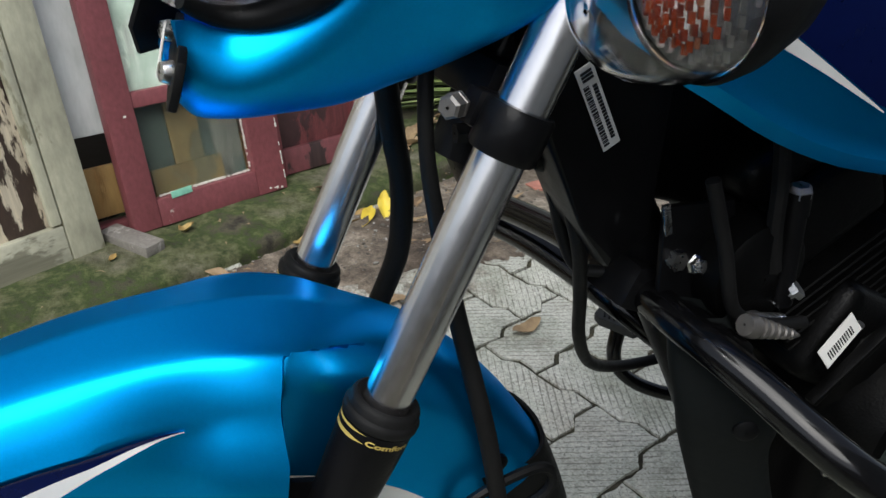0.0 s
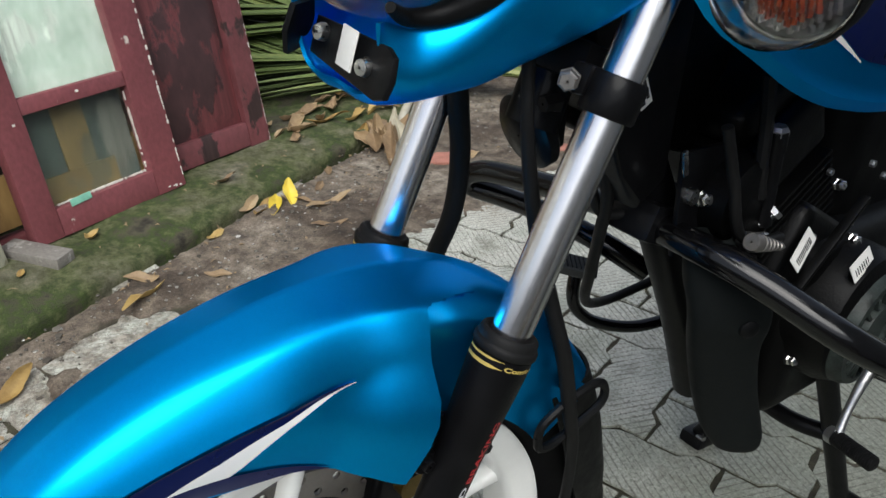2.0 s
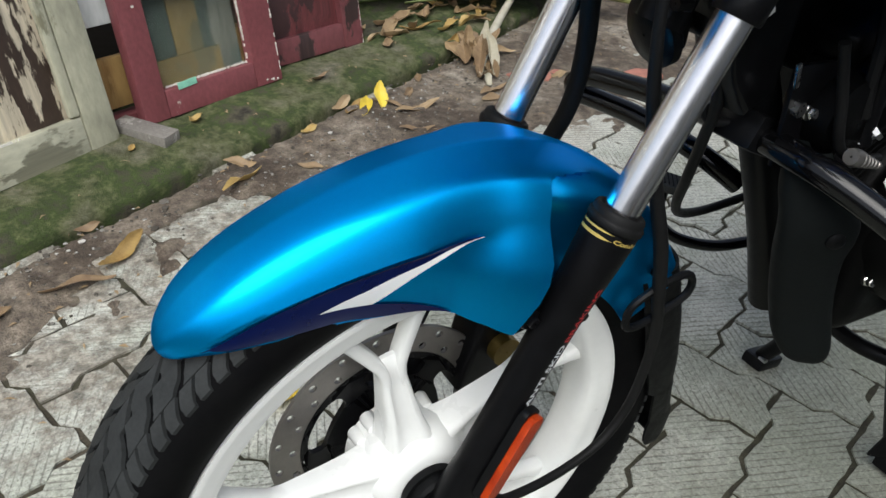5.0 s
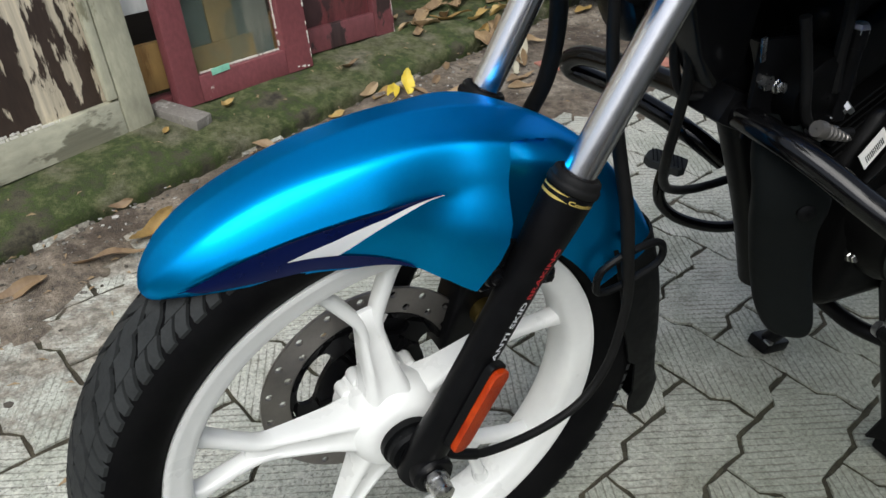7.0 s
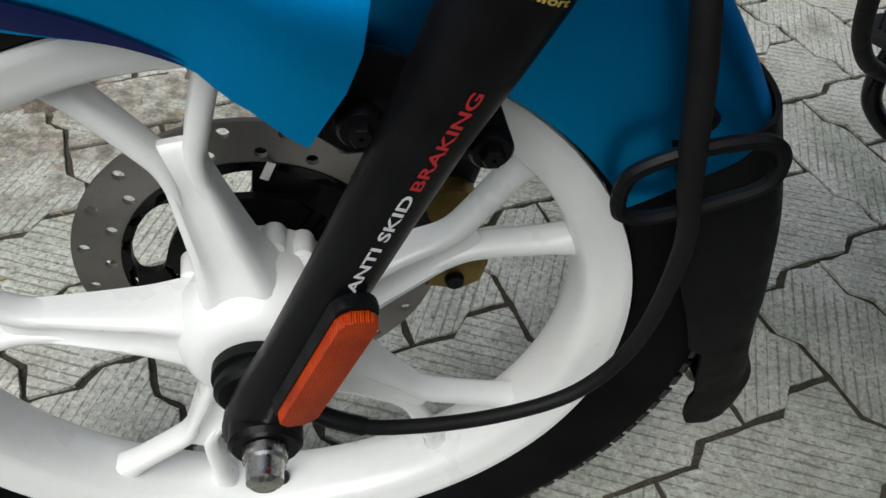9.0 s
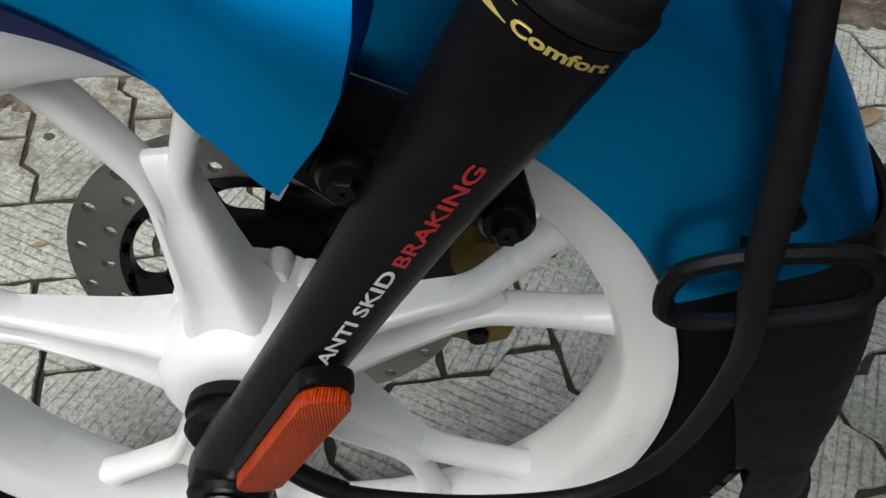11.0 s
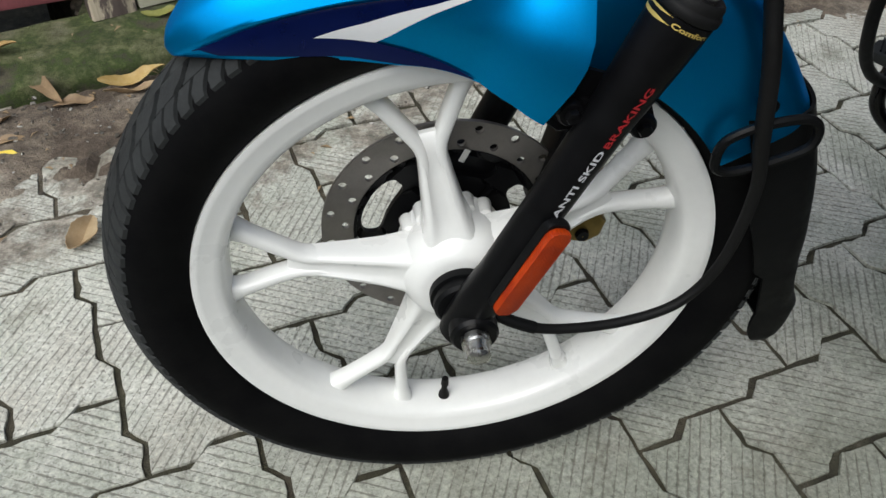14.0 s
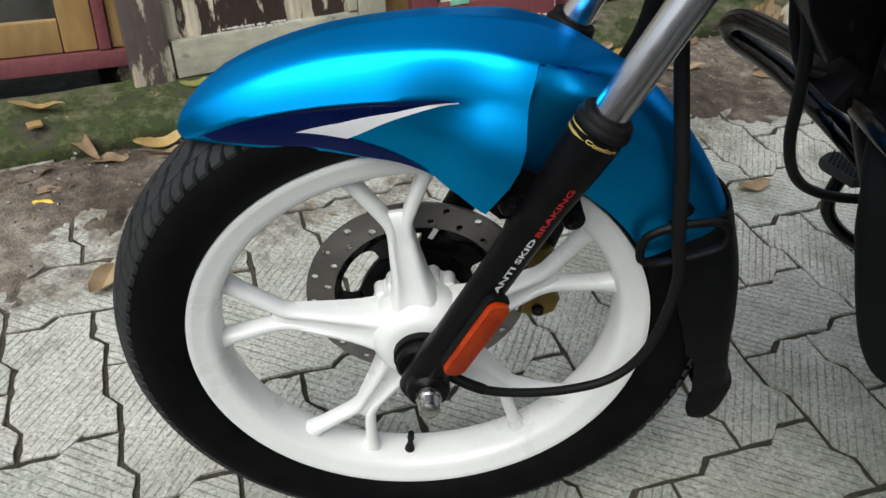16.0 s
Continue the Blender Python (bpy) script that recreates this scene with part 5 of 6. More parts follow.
FC = V(0, 0.007, 0.306)
CROWN = [(132, 0.306), (130, 0.314), (127, 0.3185), (120, 0.3225), (110, 0.3225), (100, 0.3235), (90, 0.3265), (80, 0.3300), (72, 0.3320), (65, 0.3305), (55, 0.3290), (45, 0.3235), (34, 0.3200), (21, 0.3205), (10, 0.3225)]
SHOULDER = [(132, 0.300), (128, 0.302), (124, 0.301), (120.6, 0.298), (112.5, 0.2905), (104, 0.2857), (95.7, 0.2835), (85, 0.2845), (76, 0.292), (68, 0.296)]
HEM = [(132, 0.299), (130, 0.2970), (127, 0.2900), (122, 0.2720), (116, 0.2545), (104, 0.2310), (96.8, 0.2240), (91, 0.2150), (84, 0.2050), (78, 0.1985), (72, 0.1950), (66, 0.195)]
HALF = [(132, 0.010), (130.5, 0.022), (128, 0.031), (124, 0.038), (118, 0.044), (112, 0.0475), (105, 0.051), (95, 0.055), (86, 0.060), (78, 0.069), (72, 0.074), (66, 0.076)]


def fender_pt(th, r, y):
    return FC + V(r * math.cos(radians(th)), y, r * math.sin(radians(th)))


def shoulder_lean(th, r):
    return 0.0085 * soft(0.252, 0.295, r) * soft(98, 86, th)


def side_y(th, r):
    """The half width of the fender's front shell at an angle and radius, on its flank below the shoulder."""
    w, rs, re = flowing(HALF, th), flowing(SHOULDER, th), flowing(HEM, th)
    q = min(1.0, max(0.0, (rs - r) / max(rs - re, 1e-4)))
    dish = (0.0025 + 0.0072 * q) * soft(81.5, 86.5, th - 3.5 * q) * soft(128, 108, th) * soft(0.0, 0.10, q) * soft(0.0, 0.03, rs - re)
    return w * (1 + (0.05 + 0.05 * soft(86, 80, th)) * math.sin(q * math.pi)) - 0.001 * q - dish - shoulder_lean(th, r)


def front_half(th0):
    """Near half of the wide front shell, from the hem over shoulder and ridge to the crown."""
    rs, re, rc, w = flowing(SHOULDER, th0), flowing(HEM, th0), flowing(CROWN, th0), flowing(HALF, th0)
    flank = [(re + (rs - re) * q, -side_y(th0, re + (rs - re) * q)) for q in (0, 0.16, 0.34, 0.52, 0.70, 0.88, 0.95, 1.0)]
    d = rc - rs
    dip = 0.0024 * soft(112, 90, th0)
    over = [(p.x, p.y) for p in spline([(rs, -side_y(th0, rs), 0), (rs + 0.36 * d, -0.88 * w + 0.55 * shoulder_lean(th0, rs), 0), (rs + 0.69 * d, -0.73 * w + 0.15 * shoulder_lean(th0, rs), 0), (rs + 0.85 * d - dip * 0.7, -0.575 * w, 0), (rs + 0.945 * d - dip * 0.75, -0.32 * w, 0), (rc, 0, 0)], 4)[1:]]
    return flank + over


def rear_half(th):
    """Near half of the narrow rear shell behind the fork."""
    rc, w, re = flowing(CROWN, th) - 0.0005, 0.0505, 0.2335
    low = rc - 0.034
    pts = [(re + (low - re) * k / 7, -w * (0.945 + 0.055 * (k / 7) ** 0.8)) for k in range(8)]
    for k in range(1, 21):
        a = radians(90 * k / 20)
        pts.append((low + 0.034 * math.sin(a), -w * math.cos(a) ** 0.8))
    return pts


def fender_section(th0):
    """The shell narrows round the fork: at once on the flank, slowly over the crown."""
    lean = max(0.0, (84 - th0) / 10.5)
    if th0 > 74:
        half = front_half(th0)
    else:
        a, b = front_half(max(th0, 66)), rear_half(th0)
        half = []
        for k, (p, q) in enumerate(zip(a, b)):
            if k <= 8:
                s = soft(73.4, 72.7, th0)
            else:
                f = (k - 8) / 19
                late = soft(0.36, 0.60, f)
                s = soft(73.4 - 3.2 * late, 72.7 - (3.7 + 8.0 * f) * late, th0)
            half.append((p[0] + (q[0] - p[0]) * s, p[1] + (q[1] - p[1]) * s))
    def at(r, y):
        notch = (0.8 + 2.0 * soft(0.25, 0.30, r) * soft(0.328, 0.320, r)) * soft(64, 72.5, th0) * soft(86, 75, th0)
        return fender_pt(th0 + notch + min(1, lean) * 2.2 * max(0.0, (0.235 - r) / 0.035), r, y)
    return [at(r, y) for r, y in half] + [at(r, -y) for r, y in half[-2::-1]]


ths = [132, 131.3, 130.5, 129.5, 128, 126, 124] + [121.5 - 1.92 * k for k in range(25)] + [74.5, 73.9, 73.4, 73.2, 73.0, 72.8, 72.6, 72.0, 71.2, 70.4, 69.6, 68.6, 67.4, 66, 64.5, 63, 61.5] + [60 - 2.15 * k for k in range(14)]
fender = part("front_fender", thicken(grid_surface([fender_section(t) for t in ths]), 0.0022), PAINT_BLUE, bike, "metallic blue front fender")


def decal(name, upper, lower, material, label, n=90, lift=0.0012):
    """A film on the fender's flanks between two edges given as (angle, radius)."""
    for side in (-1, 1):
        t0, t1 = max(a for a, _ in upper), min(a for a, _ in upper)
        rows = []
        for k in range(n + 1):
            th = t0 + (t1 - t0) * k / n
            ru, rl = lerp_table(upper, th), lerp_table(lower, th)
            rows.append([fender_pt(th, rl + (ru - rl) * j / 14, side * (side_y(th, rl + (ru - rl) * j / 14) + lift)) for j in range(15)])
        part(name, grid_surface(rows), material, fender, label)


crease = [(127.5, 0.2990), (124, 0.2965), (120.6, 0.2945), (112.5, 0.2880), (104, 0.2830), (95.7, 0.2812), (86.5, 0.2822)]
hem_line = [(127.5, 0.2985), (126.5, 0.2972)] + [(t, flowing(HEM, t) + 0.0048) for t in (125, 124, 123, 122, 121, 120, 119, 118, 117, 116, 115, 114, 113, 112.7)]
arrow_top = [(112.7, 0.2698), (105.1, 0.2693), (95.9, 0.2735), (86.0, 0.2822)]
arrow_low = [(112.7, 0.2698), (104.9, 0.2535), (102.6, 0.2562), (96, 0.2675), (86.0, 0.2815)]
decal("navy_film", [p for p in crease if p[0] > 112.6] + [(112.7, 0.2881)], hem_line, NAVY, "navy graphic film")
decal("navy_film", [(112.7, 0.2881), (104, 0.2830), (95.7, 0.2812), (86.5, 0.2826)], arrow_top, NAVY, "navy graphic film")
decal("navy_film", [(112.7, 0.2698), (104.9, 0.2535), (97, 0.2335), (90, 0.2155)], [(t, flowing(HEM, t) + 0.0048 - 0.0038 * soft(112.7, 98, t)) for t in (112.7, 111, 109, 107, 105, 103, 101, 99, 97, 95, 93, 91, 90)], NAVY, "navy graphic film")
decal("white_film", arrow_top, arrow_low, WHITE_FILM, "white arrow graphic")

# rear flap of the fender
def flap_section(t):
    c = spline([(0.2785, 0, 0.474), (0.306, 0, 0.402), (0.320, 0, 0.340), (0.328, 0, 0.285), (0.340, 0, 0.245), (0.347, 0, 0.210), (0.342, 0, 0.190)], 6)
    p = c[int(round(t * (len(c) - 1)))]
    w = float(np.interp(t, [0, 0.35, 0.7, 0.92, 1.0], [0.050, 0.050, 0.042, 0.041, 0.038]))
    depth = float(np.interp(t, [0, 0.25, 0.5, 0.66, 0.8, 0.9, 0.96, 1.0], [0.070, 0.072, 0.054, 0.048, 0.053, 0.053, 0.044, 0.022]))
    front = p.x
    if t > 0.45:
        depth = front - float(np.interp(p.z, [0.20, 0.235, 0.30, 0.34], [0.2960, 0.2930, 0.2770, 0.2660]))
    if t > 0.70:
        half = 0.0275 * max(0.0, 1 - ((t - 0.70) / 0.30) ** 2.4) ** 0.5 + 0.0015
        front, depth = 0.3195 + half, 2 * half
    out = []
    for k in range(17):
        a = math.pi * k / 16
        out.append(V(front - depth * (1 - math.sin(a) ** 0.45), 0.007 - w * math.cos(a), p.z))
    return out


part("mud_flap", thicken(grid_surface([flap_section(k / 36) for k in range(37)]), 0.003), BLACK_PLASTIC, bike, "black plastic mud flap")
part("cable_guide", tube([(0.186, -0.052, 0.452), (0.190, -0.054, 0.466), (0.212, -0.056, 0.478), (0.245, -0.056, 0.482), (0.258, -0.056, 0.472), (0.256, -0.056, 0.456), (0.235, -0.054, 0.444), (0.205, -0.052, 0.434), (0.189, -0.052, 0.438), (0.186, -0.052, 0.452)], 0.0040, 8), BLACK_PLASTIC, bike, "black cable guide loop")
# lugs that carry the fender on the near leg
for x, y, z in ((0.066, -0.056, 0.500), (0.121, -0.054, 0.484)):
    lug = part("fender_lug", lathe([(-0.004, 0.001), (-0.004, 0.0085), (-0.002, 0.0100), (0.006, 0.0100), (0.008, 0.0085), (0.008, 0.001)], V(x, y, z), AX, 24), BLACK_PAINT, bike)
    part("fender_bolt", lathe([(-0.009, 0.001), (-0.009, 0.0046), (-0.008, 0.0054), (-0.004, 0.0056)], V(x, y, z), AX, 6), BLACK_PAINT, lug)
part("fender_stay", prism([(-0.036, 0.018), (0.030, 0.012), (0.036, -0.004), (0.020, -0.016), (-0.030, -0.006), (-0.042, 0.004)], 0.006, Matrix.Translation((0.094, -0.050, 0.492)) @ Matrix.Rotation(radians(90), 4, "X"), 0.002), BLACK_PAINT, bike)
part("fender_bolt", lathe([(-0.006, 0.001), (-0.006, 0.005), (-0.005, 0.0065), (0.002, 0.0065)], V(0.220, -0.042, 0.487), AX, 12), BLACK_PAINT, fender)
fork_brace = [fender_pt(a, r, 0) for a, r in ((80, 0.202), (79, 0.238), (62, 0.240), (60.5, 0.206), (66, 0.192), (71, 0.184), (76, 0.192))]
part("fork_brace", prism([(p.x, p.z) for p in fork_brace], 0.005, Matrix.Translation((0, -0.0475, 0)) @ Matrix.Rotation(radians(90), 4, "X"), 0.0015), BLACK_PAINT, bike)

# ---- steering, headlight cowl and signals ----
def clamp_ring(y, s):
    return lathe([(s - 0.013, 0.0144), (s - 0.013, 0.0176), (s - 0.011, 0.0188), (s + 0.011, 0.0188), (s + 0.013, 0.0176), (s + 0.013, 0.0144)], leg_pt(y, 0), RAKE, 32, closed=True)


yoke = part("lower_yoke", clamp_ring(NEAR_Y, 0.478), BLACK_PAINT, bike, "black lower fork clamp")
part("clamp", clamp_ring(FAR_Y, 0.478), BLACK_PAINT, yoke)
part("crossbar", box((0.050, 0.110, 0.026), V(0.216, 0.004, 0.752), Matrix.Rotation(radians(23), 4, "Y"), 0.006), BLACK_PAINT, yoke)
part("pinch_lug", box((0.024, 0.016, 0.020), V(0.188, -0.060, 0.752), Matrix.Rotation(radians(23), 4, "Y"), 0.004), BLACK_PAINT, yoke)
part("pinch_bolt", lathe([(0, 0.001), (0, 0.0050), (0.0015, 0.0066), (0.008, 0.0068), (0.0085, 0.0074), (0.011, 0.0074), (0.012, 0.001)], V(0.164, -0.064, 0.757), V(0.8, 0.6, -0.1), 6), DISC_STEEL, yoke, "bright hexagon bolt")
part("pinch_bolt", lathe([(0, 0.001), (0, 0.006), (0.009, 0.0065), (0.012, 0.008)], V(0.190, -0.020, 0.725), V(1, -0.1, 0.0), 6), BLACK_PAINT, yoke)
part("steering_stem", tube([(0.205, 0.005, 0.70), (0.245, 0.004, 0.80), (0.28, 0.004, 0.90)], 0.020, 16), BLACK_PAINT, yoke)
part("upper_yoke", box((0.06, 0.21, 0.03), V(0.285, 0.0, 0.905), Matrix.Rotation(radians(23), 4, "Y"), 0.006), BLACK_PAINT, bike)
part("lamp_bracket", box((0.024, 0.11, 0.05), V(0.178, 0.005, 0.825), Matrix.Rotation(radians(23), 4, "Y"), 0.006), BLACK_PLASTIC, bike)

COWL = [
    (0.0445, [(0, 0.760), (-0.020, 0.759), (-0.034, 0.764), (-0.042, 0.776), (-0.046, 0.790), (-0.048, 0.803)]),
    (0.052, [(0, 0.753), (-0.022, 0.752), (-0.036, 0.758), (-0.046, 0.772), (-0.047, 0.788), (-0.044, 0.802)]),
    (0.070, [(0, 0.751), (-0.024, 0.750), (-0.041, 0.756), (-0.051, 0.770), (-0.050, 0.784), (-0.043, 0.796)]),
    (0.094, [(0, 0.752), (-0.026, 0.751), (-0.045, 0.758), (-0.057, 0.777), (-0.058, 0.792), (-0.052, 0.802)]),
    (0.120, [(0, 0.756), (-0.028, 0.754), (-0.048, 0.761), (-0.064, 0.790), (-0.069, 0.808), (-0.067, 0.822)]),
    (0.143, [(0, 0.761), (-0.030, 0.762), (-0.053, 0.769), (-0.072, 0.803), (-0.083, 0.827), (-0.088, 0.852)]),
    (0.165, [(0, 0.768), (-0.034, 0.769), (-0.060, 0.777), (-0.080, 0.808), (-0.093, 0.838), (-0.098, 0.880)]),
    (0.182, [(0, 0.778), (-0.042, 0.780), (-0.073, 0.788), (-0.088, 0.815), (-0.099, 0.848), (-0.105, 0.895)]),
    (0.200, [(0, 0.790), (-0.048, 0.791), (-0.080, 0.798), (-0.095, 0.824), (-0.105, 0.858), (-0.110, 0.905)]),
    (0.225, [(0, 0.808), (-0.055, 0.809), (-0.090, 0.816), (-0.102, 0.842), (-0.109, 0.875), (-0.113, 0.915)]),
]


def cowl_row(x, half):
    c = spline([(x, y, z) for y, z in half], 6)
    near = [V(p.x, p.y + 0.004, p.z) for p in c]
    far = [V(p.x, -p.y + 0.004, p.z) for p in c[1:]]
    return far[::-1] + near


def cowl_rows():
    rows = [cowl_row(x, h) for x, h in COWL]
    cols = [spline([r[k] for r in rows], 5) for k in range(len(rows[0]))]
    return [list(r) for r in zip(*cols)]


cowl = part("headlight_cowl", thicken(grid_surface(cowl_rows()), 0.0025), PAINT_BLUE, bike, "metallic blue headlight cowl")
part("lamp_bezel", tube([(0.047, -0.049, 0.812), (0.064, -0.040, 0.803), (0.085, -0.044, 0.803), (0.105, -0.060, 0.816), (0.125, -0.078, 0.845), (0.135, -0.086, 0.88)], [0.003, 0.005, 0.007, 0.008, 0.009, 0.010], 12), BLACK_PLASTIC, cowl, "black headlight bezel")


def dome(center, radii, material, parent, name, label="", lat=14, lon=28):
    rows = []
    for i in range(lat + 1):
        a = math.pi * i / lat
        rows.append([V(center[0] + radii[0] * math.cos(a), center[1] + radii[1] * math.sin(a) * math.cos(b), center[2] + radii[2] * math.sin(a) * math.sin(b)) for b in [2 * math.pi * k / lon for k in range(lon)]])
    bm = grid_surface(rows, close_v=True)
    bmesh.ops.remove_doubles(bm, verts=bm.verts, dist=1e-5)
    return part(name, bm, material, parent, label)


dome((0.074, 0.004, 0.868), (0.062, 0.080, 0.074), CLEAR_LENS, cowl, "headlight_lens", "clear headlight lens")
dome((0.100, 0.004, 0.872), (0.064, 0.074, 0.068), CHROME, cowl, "headlight_reflector", "silver headlight reflector")

# number plate bracket under the lamp
br = part("plate_bracket", prism([(-0.060, -0.012), (0.052, -0.016), (0.064, -0.012), (0.068, 0.0), (0.064, 0.014), (0.052, 0.018), (-0.060, 0.014)], 0.004, Matrix.Translation((0.047, -0.008, 0.778)) @ Matrix.Rotation(radians(-98), 4, "Z") @ Matrix.Rotation(radians(72), 4, "X") @ Matrix.Diagonal((0.80, 0.84, 1, 1)), 0.001), BLACK_PLASTIC, bike, "black number plate bracket")
part("bracket_end", prism([(-0.020, -0.016), (0.014, -0.018), (0.020, 0.0), (0.014, 0.018), (-0.020, 0.016)], 0.004, Matrix.Translation((0.046, 0.045, 0.784)) @ Matrix.Rotation(radians(-150), 4, "Z") @ Matrix.Rotation(radians(76), 4, "X") @ Matrix.Diagonal((0.85, 0.85, 1, 1)), 0.001), BLACK_PLASTIC, br)
part("paper_sticker", box((0.020, 0.0012, 0.022), V(0.0400, -0.018, 0.7855), Matrix.Rotation(radians(-100), 4, "Z") @ Matrix.Rotation(radians(-16), 4, "X"), 0.0004), SCRAP_WHITE, br, "white paper sticker")
for y, z in ((0.022, 0.785), (-0.036, 0.780)):
    part("bracket_bolt", lathe([(0, 0.001), (0.0005, 0.0045), (0.004, 0.0055), (0.006, 0.0055)], V(0.0405 + 0.14 * (y + 0.004), y, z), V(1, 0.2, -0.2), 12), STEEL, br, "bright round bolt")


def part_optics(c, ax, holder):
    """Upright ribs in short lengths behind the lens: painted red and amber bulb reflections in the middle, silver round
    it.
    """
    rng = random.Random(12)
    u = ax.cross(V(0, 0, 1)).normalized()
    v = u.cross(ax).normalized()
    warm, bare = bmesh.new(), bmesh.new()
    for i in range(-8, 9):
        for j in range(-6, 7):
            x, y = i * 0.0036, j * 0.0050 + 0.0025 * (i % 2)
            r = math.hypot(x, y)
            if r > 0.0292:
                continue
            bm = warm if math.hypot(x + 0.002, y + 0.003) < 0.0200 else bare
            back = 0.020 - 18 * r * r + rng.uniform(-0.0006, 0.0006)
            for s in (-1, 1):
                quad = []
                for dx, dy, h in ((0, -1, 1), (s, -1, 0), (s, 1, 0), (0, 1, 1)):
                    quad.append(bm.verts.new(c + u * (x + 0.0017 * dx) + v * (y + 0.0022 * dy) + ax * (back + 0.0011 * h)))
                bm.faces.new(quad)
    part("signal_optics", thicken(warm, 0.0005), FACETS, holder, "ribbed optics with red and amber bulb reflections painted in", smooth=False)
    part("reflector_ribs", thicken(bare, 0.0005), SIGNAL_SILVER, holder, "silver ribbed optics", smooth=False)


def turn_signal(y):
    side = -1 if y < 0 else 1
    c = V(0.224, y, 0.829)
    ax = V(-1, 0.10 * side, -0.10).normalized()
    hs = part("turn_signal", lathe([(-0.060, 0.0009), (-0.060, 0.0110), (-0.048, 0.0221), (-0.030, 0.0313), (-0.008, 0.0373), (0.004, 0.0382), (0.008, 0.0368), (0.006, 0.0340), (-0.022, 0.0276), (-0.026, 0.0009)], c, ax, 36), BLACK_PLASTIC, bike, "black turn signal with clear lens")
    part("signal_reflector", lathe([(-0.024, 0.0009), (-0.020, 0.0184), (-0.004, 0.0313), (0.005, 0.0337)], c, ax, 12), SIGNAL_SILVER, hs, "silver signal reflector")
    part_optics(c, ax, hs)
    prof = [(0.007, 0.0354), (0.020, 0.0345), (0.036, 0.0304), (0.048, 0.0230), (0.055, 0.0129), (0.057, 0.0009)]
    bm = lathe(prof, c, ax, 32)
    part("signal_lens", thicken(bm, 0.002), CLEAR_LENS, hs, "clear lens")
    part("signal_stalk", tube([c - ax * 0.03 - V(0, 0.02 * side, 0), V(0.25, y * 0.72, 0.838), V(0.245, y * 0.5, 0.845)], [0.016, 0.012, 0.012], 12), RUBBER, hs, "rubber stalk")
    return hs


turn_signal(-0.160)
turn_signal(0.168)

# ---- tank shroud ----
TANK_LOW = [(0.212, 0.812), (0.228, 0.796), (0.250, 0.780), (0.276, 0.766), (0.297, 0.754), (0.321, 0.740), (0.345, 0.728), (0.38, 0.714), (0.40, 0.708), (0.45, 0.695), (0.50, 0.686), (0.56, 0.684), (0.64, 0.690), (0.74, 0.72)]


def tank_y(x, z):
    low = float(np.interp(x, [a for a, _ in TANK_LOW], [b for _, b in TANK_LOW]))
    q = max(0.0, z - low)
    return -(0.106 + 0.018 * (1 - math.exp(-q / 0.016)) - 0.006 * soft(0.008, 0.018, q) * soft(0.070, 0.030, q) + 0.010 * math.sin(min(1, max(0, (x - 0.2) / 0.5)) * math.pi) - 0.25 * max(0.0, q - 0.15) ** 1.4 - 0.05 * max(0, 0.27 - x))


def tank_side(side):
    rows = []
    for k in range(31):
        x = 0.212 + 0.528 * k / 30
        low = float(np.interp(x, [a for a, _ in TANK_LOW], [b for _, b in TANK_LOW]))
        top = 1.02
        row = []
        for j in range(27):
            z = low + (top - low) * (j / 26) ** 1.6
            row.append(V(x, side * -tank_y(x, z) * 1.0, z))
        rows.append(row)
    return thicken(grid_surface(rows), 0.003)


tank = part("fuel_tank_shroud", tank_side(-1), PAINT_BLUE, bike, "blue tank shroud with navy and white graphic")
part("shroud_far", tank_side(1), PAINT_BLUE, tank)
part("fuel_tank", box((0.46, 0.17, 0.24), V(0.49, 0.0, 0.92), None, 0.05, seg=4), PAINT_BLUE, tank)


def tank_film(name, upper, lower, material, label, lift=0.0015):
    rows = []
    x0, x1 = upper[0][0], upper[-1][0]
    for k in range(25):
        x = x0 + (x1 - x0) * k / 24
        zu, zl = (float(np.interp(x, [a for a, _ in t], [b for _, b in t])) for t in (upper, lower))
        rows.append([V(x, tank_y(x, zl + (zu - zl) * j / 8) - lift, zl + (zu - zl) * j / 8) for j in range(9)])
    return part(name, grid_surface(rows), material, tank, label)


tank_film("white_film", [(0.285, 0.8115), (0.395, 0.7475)], [(0.285, 0.8010), (0.340, 0.7745), (0.395, 0.7466)], WHITE_FILM, "white stripe")
tank_film("navy_film", [(0.285, 1.0), (0.55, 1.0), (0.70, 1.0)], [(0.285, 0.8125), (0.395, 0.7485), (0.44, 0.737), (0.52, 0.735), (0.70, 0.76)], NAVY, "navy graphic film")

# ---- frame, guard and engine ----
frame_ob = part("down_tube", tube([(0.225, 0.004, 0.83), (0.290, 0.004, 0.715), (0.352, 0.004, 0.620), (0.388, 0.004, 0.551), (0.448, 0.004, 0.437), (0.500, 0.004, 0.319)], 0.021, 18), BLACK_PAINT, bike, "black frame down tube")
part("gusset", prism([(-0.030, 0.105), (0.070, 0.105), (0.085, 0.02), (0.065, -0.115), (0.030, -0.130), (0.010, -0.09), (-0.028, 0.02)], 0.044, Matrix.Translation((0.262, 0.0, 0.735)) @ Matrix.Rotation(radians(90), 4, "X") @ Matrix.Rotation(radians(8), 4, "Z"), 0.006), BLACK_PAINT, frame_ob)
lab_m = Matrix.Translation((0.2830, -0.0245, 0.7305)) @ Matrix.Rotation(radians(90), 4, "X") @ Matrix.Rotation(radians(-62), 4, "Z")
part("label_sheet", prism([(-0.030, -0.0065), (0.030, -0.0065), (0.030, 0.0065), (-0.030, 0.0065)], 0.0008, lab_m), SCRAP_WHITE, frame_ob, "white barcode label", smooth=False)
